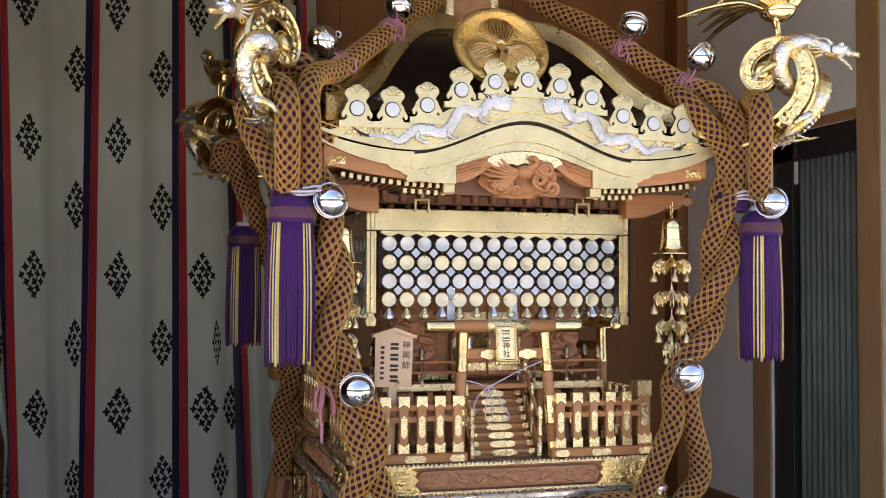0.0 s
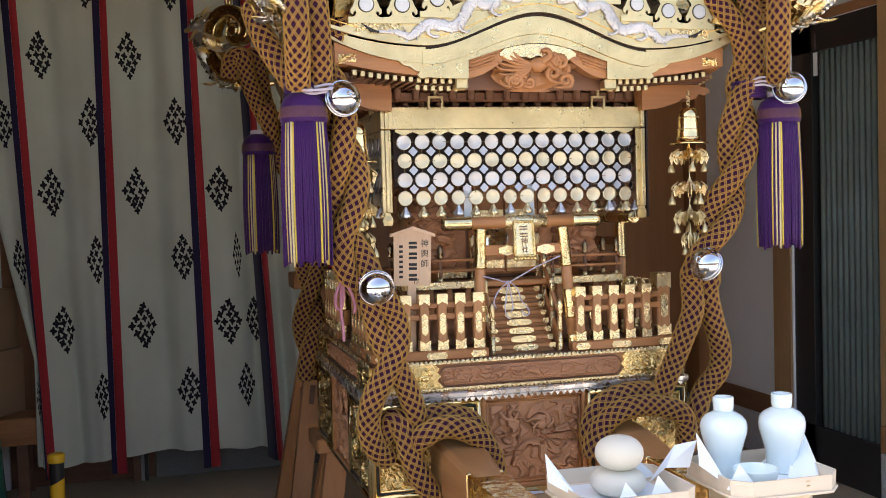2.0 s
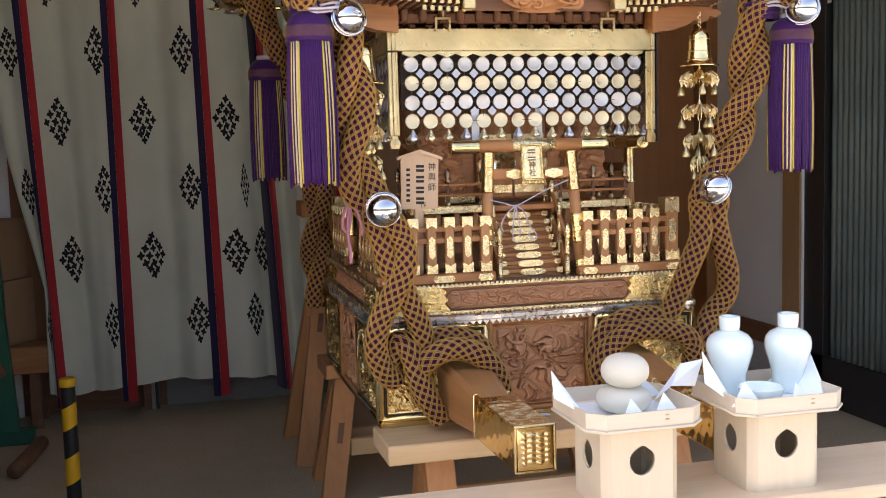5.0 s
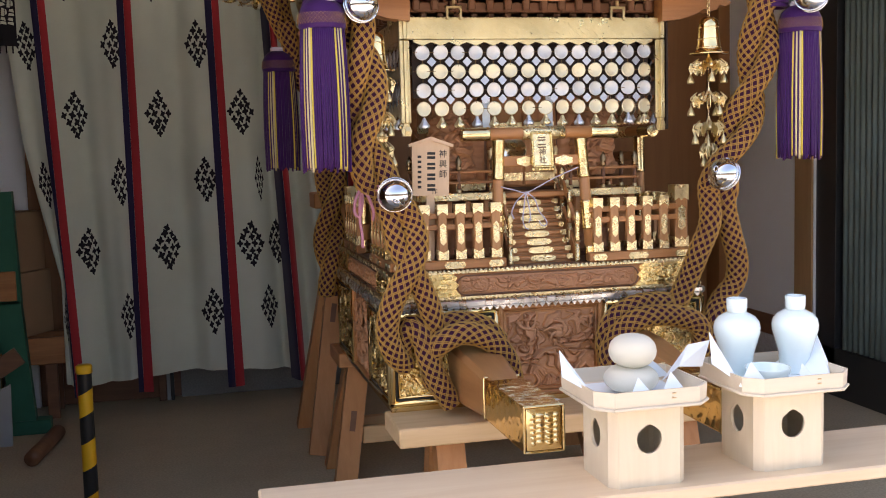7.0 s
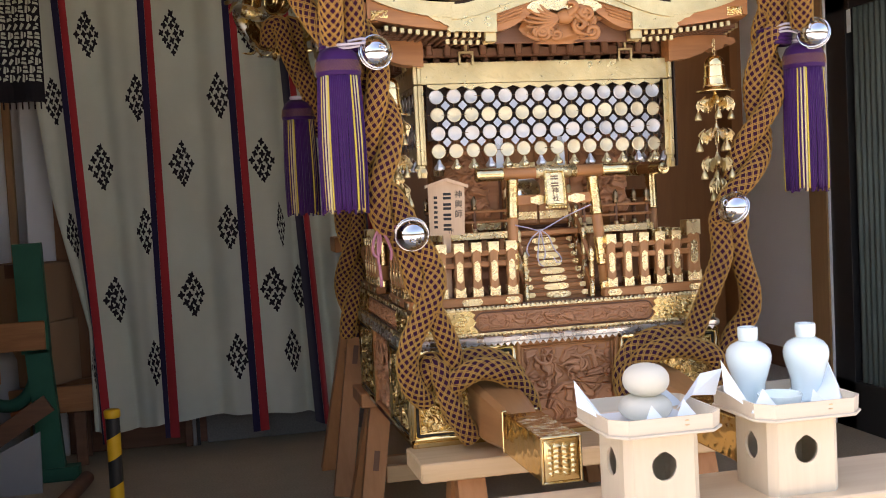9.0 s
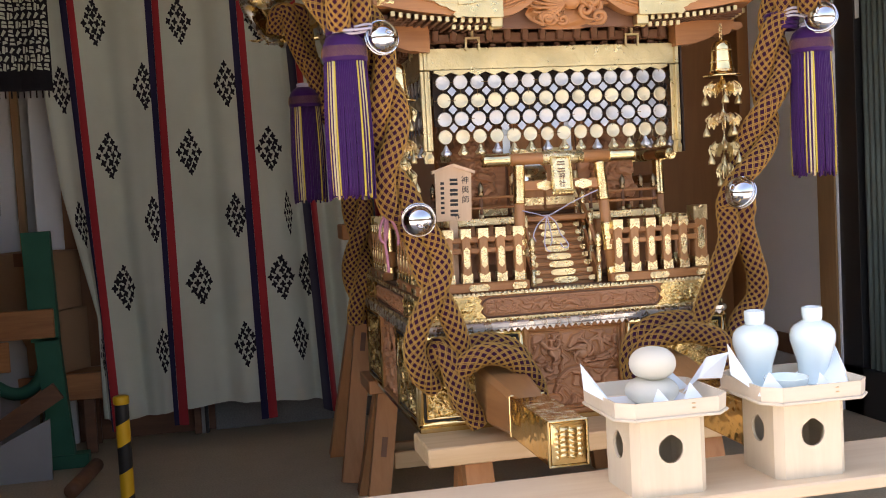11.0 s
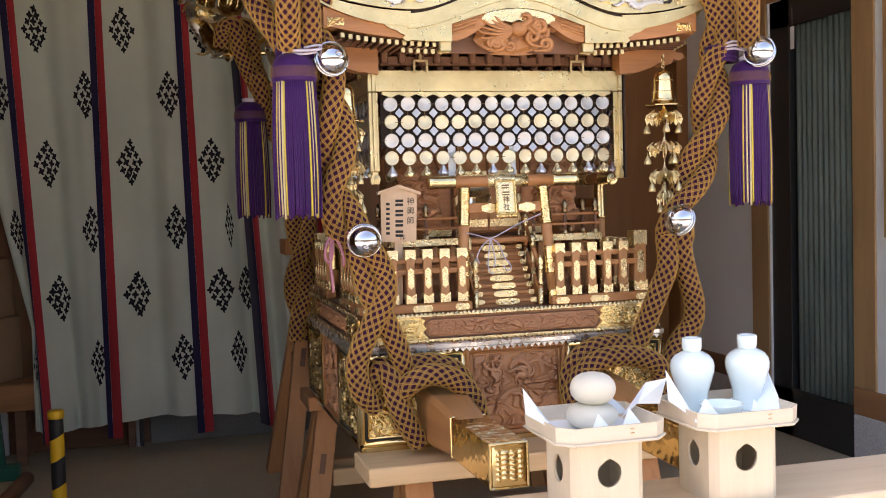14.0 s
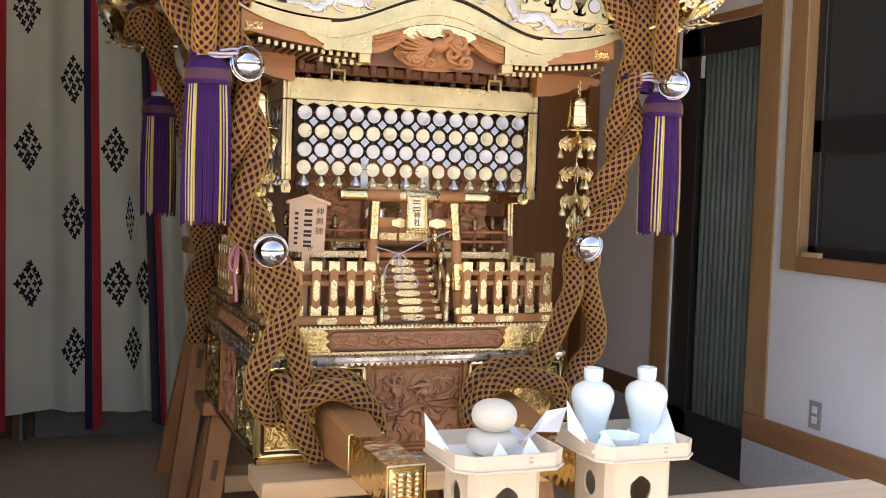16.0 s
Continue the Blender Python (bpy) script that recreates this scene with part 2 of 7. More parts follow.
# ---- geometry helpers ----
class Geo:
    """Vertices and faces of one part, gathered from simple shaped pieces."""

    def __init__(self):
        self.v, self.f, self.s = [], [], []

    def add(self, verts, faces, smooth=False, m=None):
        k = len(self.v)
        for p in verts:
            self.v.append(tuple(m @ Vector(p)) if m is not None else tuple(p))
        for q in faces:
            self.f.append(tuple(i + k for i in q))
            self.s.append(smooth)
        return self

    def box(self, x0, x1, y0, y1, z0, z1, c=0.002, m=None):
        lo, hi = (x0, y0, z0), (x1, y1, z1)
        c = min(c, 0.45 * min(b - a for a, b in zip(lo, hi)))
        vs, idx = [], {}
        for k in range(8):
            sg = [(k >> a) & 1 for a in range(3)]
            for ax in range(3):
                p = [hi[a] if sg[a] else lo[a] for a in range(3)]
                for a in range(3):
                    if a != ax:
                        p[a] += -c if sg[a] else c
                idx[(k, ax)] = len(vs)
                vs.append(tuple(p))
        fs = []
        for ax in range(3):
            o = [a for a in range(3) if a != ax]
            for side in (0, 1):
                ring = [(0, 0), (1, 0), (1, 1), (0, 1)]
                q = [idx[((side << ax) | (i << o[0]) | (j << o[1]), ax)] for i, j in ring]
                flip = (ax == 1) != (side == 0)
                fs.append(tuple(reversed(q)) if flip else tuple(q))
        for ax in range(3):
            o = [a for a in range(3) if a != ax]
            for i in (0, 1):
                for j in (0, 1):
                    k0 = (i << o[0]) | (j << o[1])
                    k1 = k0 | (1 << ax)
                    fs.append((idx[(k0, o[0])], idx[(k1, o[0])], idx[(k1, o[1])], idx[(k0, o[1])]))
        for k in range(8):
            fs.append((idx[(k, 0)], idx[(k, 1)], idx[(k, 2)]))
        return self.add(vs, fs, False, m)

    def lathe(self, prof, n=20, m=None, smooth=True, caps=True):
        vs, fs = [], []
        for r, z in prof:
            for k in range(n):
                a = 2 * math.pi * k / n
                vs.append((r * math.cos(a), r * math.sin(a), z))
        for i in range(len(prof) - 1):
            for k in range(n):
                k2 = (k + 1) % n
                fs.append((i * n + k, i * n + k2, (i + 1) * n + k2, (i + 1) * n + k))
        if caps:
            fs.append(tuple(reversed(range(n))))
            fs.append(tuple((len(prof) - 1) * n + k for k in range(n)))
        return self.add(vs, fs, smooth, m)

    def sweep(self, pts, radius, n=8, smooth=True, closed=False, flat=1.0):
        pts = [Vector(p) for p in pts]
        rad = radius if callable(radius) else (lambda u: radius)
        N = len(pts)
        tang = [(pts[min(i + 1, N - 1)] - pts[max(i - 1, 0)]).normalized() for i in range(N)]
        up = Vector((0, 0, 1)) if abs(tang[0].z) < 0.9 else Vector((0, 1, 0))
        side = tang[0].cross(up).normalized()
        vs, fs = [], []
        for i, (p, t) in enumerate(zip(pts, tang)):
            side = (side - t * side.dot(t)).normalized()
            nrm = t.cross(side)
            r = rad(i / max(1, N - 1))
            for k in range(n):
                a = 2 * math.pi * k / n
                vs.append(p + side * (r * math.cos(a)) + nrm * (r * flat * math.sin(a)))
        for i in range(N - 1):
            for k in range(n):
                k2 = (k + 1) % n
                fs.append((i * n + k, i * n + k2, (i + 1) * n + k2, (i + 1) * n + k))
        fs.append(tuple(reversed(range(n))))
        fs.append(tuple((N - 1) * n + k for k in range(n)))
        return self.add(vs, fs, smooth)

    def prism(self, outline, y0, y1, m=None):
        """An outline of (x, z), counter-clockwise seen from -y, between the depths y0 < y1."""
        n = len(outline)
        vs = [(x, y0, z) for x, z in outline] + [(x, y1, z) for x, z in outline]
        fs = [tuple(range(n)), tuple(reversed(range(n, 2 * n)))]
        for i in range(n):
            j = (i + 1) % n
            fs.append((j, i, n + i, n + j))
        return self.add(vs, fs, False, m)

    def strip(self, xs, low, high, y0, y1, m=None):
        """A band between two curves z = low(x) and high(x), from y0 to y1 deep."""
        n = len(xs)
        vs = []
        for x in xs:
            vs += [(x, y0, low(x)), (x, y0, high(x)), (x, y1, low(x)), (x, y1, high(x))]
        fs = []
        for i in range(n - 1):
            a, b = 4 * i, 4 * i + 4
            fs += [(a, b, b + 1, a + 1), (a + 2, a + 3, b + 3, b + 2), (a + 1, b + 1, b + 3, a + 3), (a, a + 2, b + 2, b)]
        fs += [(0, 1, 3, 2), (4 * n - 4, 4 * n - 2, 4 * n - 1, 4 * n - 3)]
        return self.add(vs, fs, False, m)

    def grid(self, fn, nu, nv, smooth=True, m=None):
        vs = [fn(i / nu, j / nv) for j in range(nv + 1) for i in range(nu + 1)]
        w = nu + 1
        fs = [(j * w + i, j * w + i + 1, (j + 1) * w + i + 1, (j + 1) * w + i) for j in range(nv) for i in range(nu)]
        return self.add(vs, fs, smooth, m)

    def blob(self, c, r, n=14, rings=9, m=None):
        prof = [(max(1e-4, math.sin(math.pi * k / rings)), -math.cos(math.pi * k / rings)) for k in range(rings + 1)]
        mm = Matrix.Translation(c) @ Matrix.Diagonal((*(r if not isinstance(r, float) else (r, r, r)), 1))
        return self.lathe(prof, n, (m @ mm) if m is not None else mm)


def make_mesh(name, geo, material, weld=False):
    me = bpy.data.meshes.new(name)
    me.from_pydata(geo.v, [], geo.f)
    me.polygons.foreach_set("use_smooth", geo.s)
    me.materials.append(material)
    me.update()
    bmx = bmesh.new()
    bmx.from_mesh(me)
    if weld:
        bmesh.ops.remove_doubles(bmx, verts=bmx.verts, dist=2e-4)
    bmesh.ops.recalc_face_normals(bmx, faces=bmx.faces)
    bmx.to_mesh(me)
    bmx.free()
    return me


def part(name, geo, material, parent=None, label="", kind=""):
    ob = new(name, geo if isinstance(geo, bpy.types.Mesh) else make_mesh(name, geo, material))
    if parent is not None:
        ob.parent = parent
    if label:
        ob["label"] = label
    if kind:
        ob["kind"] = kind
    return ob


def at(ob, m):
    ob.matrix_basis = m
    return ob


def thing(name, label, category, group="", kind="", place=(0, 0, 0)):
    """An empty that carries the parts of one thing."""
    ob = new(name)
    ob.empty_display_size = 0.05
    ob.location = place
    return tagged(ob, label, category, group, kind)


def spline(pts, step=0.008):
    """Points along a smooth line through the given ones, evenly spaced."""
    P = [Vector(p) for p in pts]
    P = [2 * P[0] - P[1]] + P + [2 * P[-1] - P[-2]]
    dense = []
    for i in range(1, len(P) - 2):
        a, b, c, d = P[i - 1 : i + 3]
        for k in range(24):
            t = k / 24
            dense.append(0.5 * ((2 * b) + (c - a) * t + (2 * a - 5 * b + 4 * c - d) * t * t + (3 * b - a - 3 * c + d) * t**3))
    dense.append(P[-2])
    out, left = [dense[0]], step
    for a, b in zip(dense, dense[1:]):
        seg = (b - a).length
        while seg >= left:
            a = a + (b - a) * (left / seg)
            seg -= left
            out.append(a)
            left = step
        left -= seg
    return out


def smooth01(t):
    t = max(0.0, min(1.0, t))
    return t * t * (3 - 2 * t)


def lerp_table(table, x):
    if x <= table[0][0]:
        return table[0][1]
    for (a, u), (b, w) in zip(table, table[1:]):
        if x <= b:
            return u + (w - u) * (x - a) / (b - a)
    return table[-1][1]


def relief_height(seed, w, h, n=7, freq=120.0):
    """Carved scrollwork: raised clouds in steps, cut by flowing grooves."""
    k = freq / 7.0

    def height(x, z):
        p = Vector((x * k + seed * 7.3, z * k, seed * 1.7))
        q = Vector((noise.noise(p * 0.9), noise.noise(p * 0.9 + Vector((5.2, 1.3, 0))), 0)) * 0.9
        f = noise.noise(p + q)
        g2 = noise.noise(p * 0.55 + q * 0.6 + Vector((9.1, 0, 3.0)))
        steps = 0.5 * smooth01(0.5 + 18.0 * f) + 0.5 * smooth01(0.1 + 16.0 * (f - 0.2))
        groove = 0.5 + 0.5 * math.sin(21.0 * g2 + 6.0 * f)
        return min(1.0, 0.68 * steps + 0.32 * groove * (0.35 + 0.65 * steps))

    return height


def cloud_height(seed, size):
    """Smooth overlapping clouds and waves, parted by thin deep cuts."""
    e = 0.0007

    def layer(x, z, q, k):
        p = Vector((x * k + seed * 3.1 + 11.0 * q, z * k * 1.25, seed * 2.3))
        w = Vector((noise.noise(p * 0.7 + Vector((3.3, 0, q))), noise.noise(p * 0.7 + Vector((0, 8.1, q))), 0))
        return noise.noise(p + w * 1.15)

    def height(x, z):
        h = 0.40
        for q, k, step in ((0, 0.62 / size, 0.30), (1, 0.95 / size, 0.24)):
            f = layer(x, z, q, k)
            gx, gz = layer(x + e, z, q, k) - f, layer(x, z + e, q, k) - f
            d = f * e / max(1e-6, math.hypot(gx, gz))
            h += step * (smooth01(0.5 + d / 0.0016) - 0.5)
            h += step * 0.35 * smooth01(1 - abs(d - 0.004) / 0.006)
            if d < 0:
                h -= step * 1.35 * math.exp(-((d + 0.0019) / 0.0019) ** 2)
        return max(0.0, min(1.0, h))

    return height


def relief_panel(geo, x0, x1, z0, z1, y, amp, seed, res=0.0035, n=8, freq=110.0, m=None, cloud=0.0):
    """A carved panel that stands out towards -y by up to amp."""
    w, h = x1 - x0, z1 - z0
    hf = cloud_height(seed, cloud) if cloud else relief_height(seed, w, h, n, freq)
    nu, nv = max(8, int(w / res)), max(6, int(h / res))

    def fn(u, v):
        e = min(u * w, (1 - u) * w, v * h, (1 - v) * h)
        return (x0 + u * w, y - amp * hf(u * w, v * h) * smooth01(e / 0.008), z0 + v * h)

    return geo.grid(fn, nu, nv, True, m)


def scroll_carving(geo, x0, x1, z0, z1, y, seed, n, big=0.02, thick=0.005):
    """Curling clouds and tendrils laid over a carved ground."""
    rs = random.Random(seed)
    for q in range(n):
        cx, cz = rs.uniform(x0 + big, x1 - big), rs.uniform(z0 + big * 0.8, z1 - big * 0.8)
        R, a0, d = big * rs.uniform(0.55, 1.0), rs.uniform(0, 6.28), rs.choice((-1, 1))
        line = []
        for k in range(30):
            t = k / 29
            if t < 0.6:
                w = t / 0.6
                r, a = R * (0.22 + 0.78 * w), a0 + d * 8.5 * w
                line.append(Vector((cx + r * math.cos(a), y, cz + r * math.sin(a))))
            else:
                w = (t - 0.6) / 0.4
                r, a = R * (1.0 + 1.1 * w * w), a0 + d * (8.5 + 1.5 * w)
                line.append(Vector((cx + r * math.cos(a), y, cz + r * math.sin(a))))
        for p in line:
            p.x, p.z = max(x0, min(x1, p.x)), max(z0, min(z1, p.z))
            p.y -= 0.006 * math.sin(p.x * 90 + q) + 0.002
        geo.sweep(line, lambda u, R=R: thick * (0.45 + 0.9 * math.sin(math.pi * min(1, u * 0.95 + 0.1))), 7, True, False, 0.9)
    return geo


def fret_lines(length, width, unit):
    """Segments of an interlocking key fret laid at a slant, clipped to a band."""
    c = math.sqrt(0.5)
    out = []
    n = int((length + width) / unit) + 4
    for i in range(-n, n):
        for j in range(-n, n):
            if i % 2 or j % 2 or ((i + j) // 2) % 2:
                continue
            for k in range(4):
                dx, dy = ((1, 0), (0, 1), (-1, 0), (0, -1))[k]
                ex, ey = -dy, dx
                pts = [(i, j), (i + 1.5 * dx, j + 1.5 * dy), (i + 1.5 * dx + 1.5 * ex, j + 1.5 * dy + 1.5 * ey)]
                for a, b in zip(pts, pts[1:]):
                    seg = [((p[0] - p[1]) * c * unit * 1.25, (p[0] + p[1]) * c * unit * 0.8) for p in (a, b)]
                    (u0, v0), (u1, v1) = seg
                    lo, hi = 0.0, 1.0
                    for p0, d, lim in ((u0, u1 - u0, length / 2), (v0, v1 - v0, width / 2)):
                        if abs(d) < 1e-9:
                            if abs(p0) > lim:
                                hi = -1.0
                        else:
                            a0, a1 = sorted(((-lim - p0) / d, (lim - p0) / d))
                            lo, hi = max(lo, a0), min(hi, a1)
                    if hi - lo > 0.15:
                        out.append([(u0 + (u1 - u0) * w, v0 + (v1 - v0) * w) for w in (lo, hi)])
    return out


def fret(geo, length, width, unit, place, line, rise):
    """Raise the fret on a surface that place(u, v, h) describes."""
    for k, ((u0, v0), (u1, v1)) in enumerate(fret_lines(length, width, unit)):
        du, dv = u1 - u0, v1 - v0
        L = math.hypot(du, dv)
        du, dv = du / L * line / 2, dv / L * line / 2
        foot = [(u0 - du + dv, v0 - dv - du), (u1 + du + dv, v1 + dv - du), (u1 + du - dv, v1 + dv + du), (u0 - du - dv, v0 - dv + du)]
        vs = [place(u, v, rise + 0.00009 * (k % 11)) for u, v in foot] + [place(u, v, -0.0005) for u, v in foot]
        geo.add(vs, [(0, 1, 2, 3), (0, 4, 5, 1), (1, 5, 6, 2), (2, 6, 7, 3), (3, 7, 4, 0)])
    return geo


# ---- the shed ----
XR, YB, XL, YF, ZC = 1.826, 2.45, -3.2, -0.35, 3.15
Z_H = 2.42  # underside of the unseen header added over the opening


def structure(name, geo, material, label, category):
    ob = part(name, geo, material)
    return tagged(ob, label, category, kind="structure")


g = Geo()
g.add([(-400, -400, -0.02), (400, -400, -0.02), (400, 400, -0.02), (-400, 400, -0.02)], [(0, 1, 2, 3)])
structure("ground", g, YARD, "grey concrete yard in front of the shed", "ground")
g = Geo().box(XL - 0.2, XR + 0.2, YF, YB + 0.5, -0.015, 0.0, 0.003)
structure("floor", g, FLOOR, "worn dark concrete floor of the shed", "floor")
# Unseen ceiling; its pale tone is there to bounce light downward.
g = Geo().box(XL - 0.2, XR + 0.2, YF, YB + 0.5, ZC, ZC + 0.12, 0.005)
structure("ceiling", g, PLANK, "unseen ceiling, pale to bounce light onto the curtain", "ceiling")

# Unseen wall, added to darken reflections and block the low sky.
structure("yard_wall", Geo().box(-16, 16, -12.3, -12.0, -0.02, 2.6, 0.01).box(-16, -15.7, -12.0, 4, -0.02, 2.6, 0.01).box(15.7, 16, -12.0, 4, -0.02, 2.6, 0.01), SURROUND_DARK, "unseen dark wall added round the yard for reflections", "wall")

# back wall: a concrete footing, then panelling; to the side of the curtain it is plastered
g = Geo().box(-1.02, XR + 0.12, YB, YB + 0.12, 0.0, 0.2, 0.004)
structure("wall_footing", g, FOOTING, "pale concrete footing under the panelled back wall", "wall")
# Added strip closes the gap; its dark colour stands in for shade.
structure("wall_footing_dark", Geo().box(-1.66, -1.02, YB + 0.03, YB + 0.12, 0.0, 0.2, 0.003), KEYAKI_DARK, "added dark strip closing the gap under the back wall", "wall")
wall_back = structure("wall_back", Geo().box(-1.66, XR + 0.12, YB + 0.012, YB + 0.12, 0.2, ZC, 0.003), PANEL, "back wall clad in brown plywood panels", "wall")
for k, (a, b) in enumerate([(-1.66, -0.94), (-0.935, -0.03), (-0.025, 0.88), (0.885, XR)]):
    part("panel", Geo().box(a, b, YB, YB + 0.01, 0.2, ZC - 0.28, 0.002), PANEL, wall_back)
structure("trim_corner", Geo().box(1.76, XR, 2.312, YB, 0.2, ZC - 0.28, 0.003), PANEL, "brown boarded post in the corner of the back wall", "trim")
structure("trim", Geo().box(-1.66, XR, YB - 0.02, YB, ZC - 0.28, ZC - 0.23, 0.003), HINOKI, "pale wooden trim along the top of the back wall", "trim")
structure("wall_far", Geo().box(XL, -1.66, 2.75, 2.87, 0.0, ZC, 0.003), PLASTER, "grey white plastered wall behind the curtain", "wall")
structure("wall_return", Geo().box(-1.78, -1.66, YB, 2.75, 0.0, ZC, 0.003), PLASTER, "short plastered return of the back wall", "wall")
# Unseen wall closing the left; brown keeps its bounce off the curtain.
structure("wall_left", Geo().box(XL - 0.12, XL, YF, 2.87, 0.0, ZC, 0.003), PANEL, "unseen side wall, brown to cut bounced light", "wall")

# Front wall, header and eave are unseen, added to limit incoming sky light.
structure("wall_front", Geo().box(XL, -1.5, YF, YF + 0.12, 0.0, ZC, 0.003), PANEL, "unseen front wall added to hold light off the left side", "wall")
structure("wall_header", Geo().box(-1.5, XR, YF, YF + 0.12, Z_H, ZC, 0.003), PANEL, "unseen header added to hold off the high sky", "wall")

structure("eave", Geo().box(XL - 0.3, XR + 0.4, YF - 0.25, YF, Z_H, Z_H + 0.06, 0.004), PANEL, "unseen eave added to shade the opening", "eave")

# right wall with its door and window openings
Y_D0, Y_D1, Z_D = 0.942, 1.553, 2.0
Y_W0, Y_W1, Z_W0, Z_W1 = -0.15, 0.64, 1.0, 2.16
g = Geo()
g.box(XR, XR + 0.12, YF, Y_W0 - 0.03, 0.2, ZC, 0.0001)
g.box(XR, XR + 0.12, Y_W0 - 0.03, Y_W1 + 0.03, 0.2, Z_W0 - 0.03, 0.0001)
g.box(XR, XR + 0.12, Y_W0 - 0.03, Y_W1 + 0.03, Z_W1 + 0.03, ZC, 0.0001)
g.box(XR, XR + 0.12, Y_W1 + 0.03, Y_D0, 0.2, ZC, 0.0001)
g.box(XR, XR + 0.12, Y_D0, Y_D1, Z_D, ZC, 0.0001)
g.box(XR, XR + 0.12, Y_D1, YB, 0.2, ZC, 0.0001)
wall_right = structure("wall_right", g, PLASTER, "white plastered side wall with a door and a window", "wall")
g = Geo().box(XR - 0.012, XR + 0.12, YF, Y_D0 - 0.001, 0.0, 0.2, 0.004).box(XR - 0.012, XR + 0.12, Y_D1 + 0.001, YB - 0.001, 0.0, 0.2, 0.004)
structure("wall_base", g, BASE_CONC, "pale concrete base under the plastered wall", "wall")
g = Geo().box(XR - 0.014, XR, YF, 0.940, 0.2, 0.312, 0.004)
structure("baseboard", g, HINOKI_Y, "brown wooden sill beam along the wall foot", "baseboard")
g = Geo().box(XR - 0.014, XR, 1.70, YB, 0.2, 0.30, 0.004)
structure("baseboard_far", g, SKIRT, "dark stained skirting beside the door", "baseboard")


def post(name, y0, y1, z0, z1, label):
    structure(name, Geo().box(XR - 0.01, XR - 0.0005, y0, y1, z0, z1, 0.003), HINOKI_V, label, "trim")


post("trim_post", 0.80, 0.940, 0.3125, ZC, "square cypress post beside the dark door")
post("trim_post_far", 1.555, 1.698, 0.0, Z_D + 0.042, "square cypress post at the hinge side of the door")
structure("trim_lintel", Geo().box(XR - 0.008, XR - 0.0005, 0.941, 1.554, Z_D, Z_D + 0.042, 0.004), HINOKI_Y, "cypress lintel over the dark door", "trim")

# the dark sliding door with a ribbed panel
door = tagged(new("door_1"), "black framed sliding door with grey green ribbed glass", "door", kind="structure")
g = Geo()
g.box(XR + 0.01, XR + 0.05, Y_D0, Y_D0 + 0.012, 0.0, Z_D, 0.002)
g.box(XR + 0.01, XR + 0.05, Y_D1 - 0.15, Y_D1, 0.0, Z_D, 0.002)
g.box(XR + 0.01, XR + 0.05, Y_D0, Y_D1, 1.875, Z_D, 0.002)
g.box(XR + 0.01, XR + 0.05, Y_D0, Y_D1, 0.0, 0.22, 0.002)
part("door_frame", g, BLACK_ALU, door, "matt black aluminium door frame")
for k in range(11):
    y = Y_D0 + 0.012 + 0.0385 * (k + 0.5)
    g = Geo().lathe([(0.0145, 0.22), (0.0145, 1.875)], 12, Matrix.Translation((XR + 0.035, y, 0)))
    part("rib", g, TEAL, door)
part("backing", Geo().box(XR + 0.045, XR + 0.06, Y_D0, Y_D1, 0.0, Z_D, 0.002), BLACK_ALU, door)
tag = thing("paper_tag", "white paper tag hanging on the door", "tag")
part("card", Geo().box(XR - 0.008, XR - 0.006, 1.335, 1.365, 1.765, 1.865, 0.0006), PAPER, tag)
part("string", Geo().box(XR - 0.0075, XR - 0.0065, 1.349, 1.351, 1.865, 1.95, 0.0003), LILAC, tag)

# the window
win = tagged(new("window_1"), "dark framed sliding window in a cypress surround", "window", kind="structure")
g = Geo()
g.box(XR - 0.014, XR - 0.0005, Y_W1, Y_W1 + 0.105, Z_W0 - 0.06, 2.26, 0.004)
g.box(XR - 0.0005, XR + 0.09, Y_W1, Y_W1 + 0.0295, Z_W0, Z_W1, 0.002)
g.box(XR - 0.014, XR - 0.0005, Y_W0 - 0.1, Y_W0, Z_W0 - 0.06, 2.26, 0.004)
g.box(XR - 0.0005, XR + 0.09, Y_W0 - 0.0295, Y_W0, Z_W0, Z_W1, 0.002)
g.box(XR - 0.014, XR - 0.0005, Y_W0, Y_W1, Z_W1, 2.26, 0.004)
g.box(XR - 0.0005, XR + 0.09, Y_W0, Y_W1, Z_W1, Z_W1 + 0.0295, 0.002)
part("window_frame", g, HINOKI_V, win)
part("window_sill", Geo().box(XR - 0.024, XR - 0.0005, Y_W0, Y_W1, Z_W0 - 0.06, Z_W0, 0.004).box(XR - 0.0005, XR + 0.09, Y_W0, Y_W1, Z_W0 - 0.0295, Z_W0, 0.002), HINOKI_Y, win)
g = Geo()
for a, b, c, d in [(Y_W0, Y_W0 + 0.04, Z_W0, Z_W1), (Y_W1 - 0.05, Y_W1, Z_W0, Z_W1), (Y_W0, Y_W1, Z_W0, Z_W0 + 0.045), (Y_W0, Y_W1, 1.41, 1.54), (Y_W0, Y_W1, Z_W1 - 0.05, Z_W1)]:
    g.box(XR + 0.035, XR + 0.075, a, b, c, d, 0.003)
part("sash", g, BLACK_ALU, win, "matt black aluminium sash")
part("pane", Geo().box(XR + 0.055, XR + 0.06, Y_W0 + 0.04, Y_W1 - 0.05, Z_W0 + 0.045, 1.41, 0.001), DARK_GLASS, win)
part("pane", Geo().box(XR + 0.055, XR + 0.06, Y_W0 + 0.04, Y_W1 - 0.05, 1.54, Z_W1 - 0.05, 0.001), DARK_GLASS, win)
part("catch", Geo().box(XR - 0.03, XR - 0.005, 0.5, 0.6, Z_W0, Z_W0 + 0.02, 0.003), HINOKI, win, "small wooden stop on the sill")
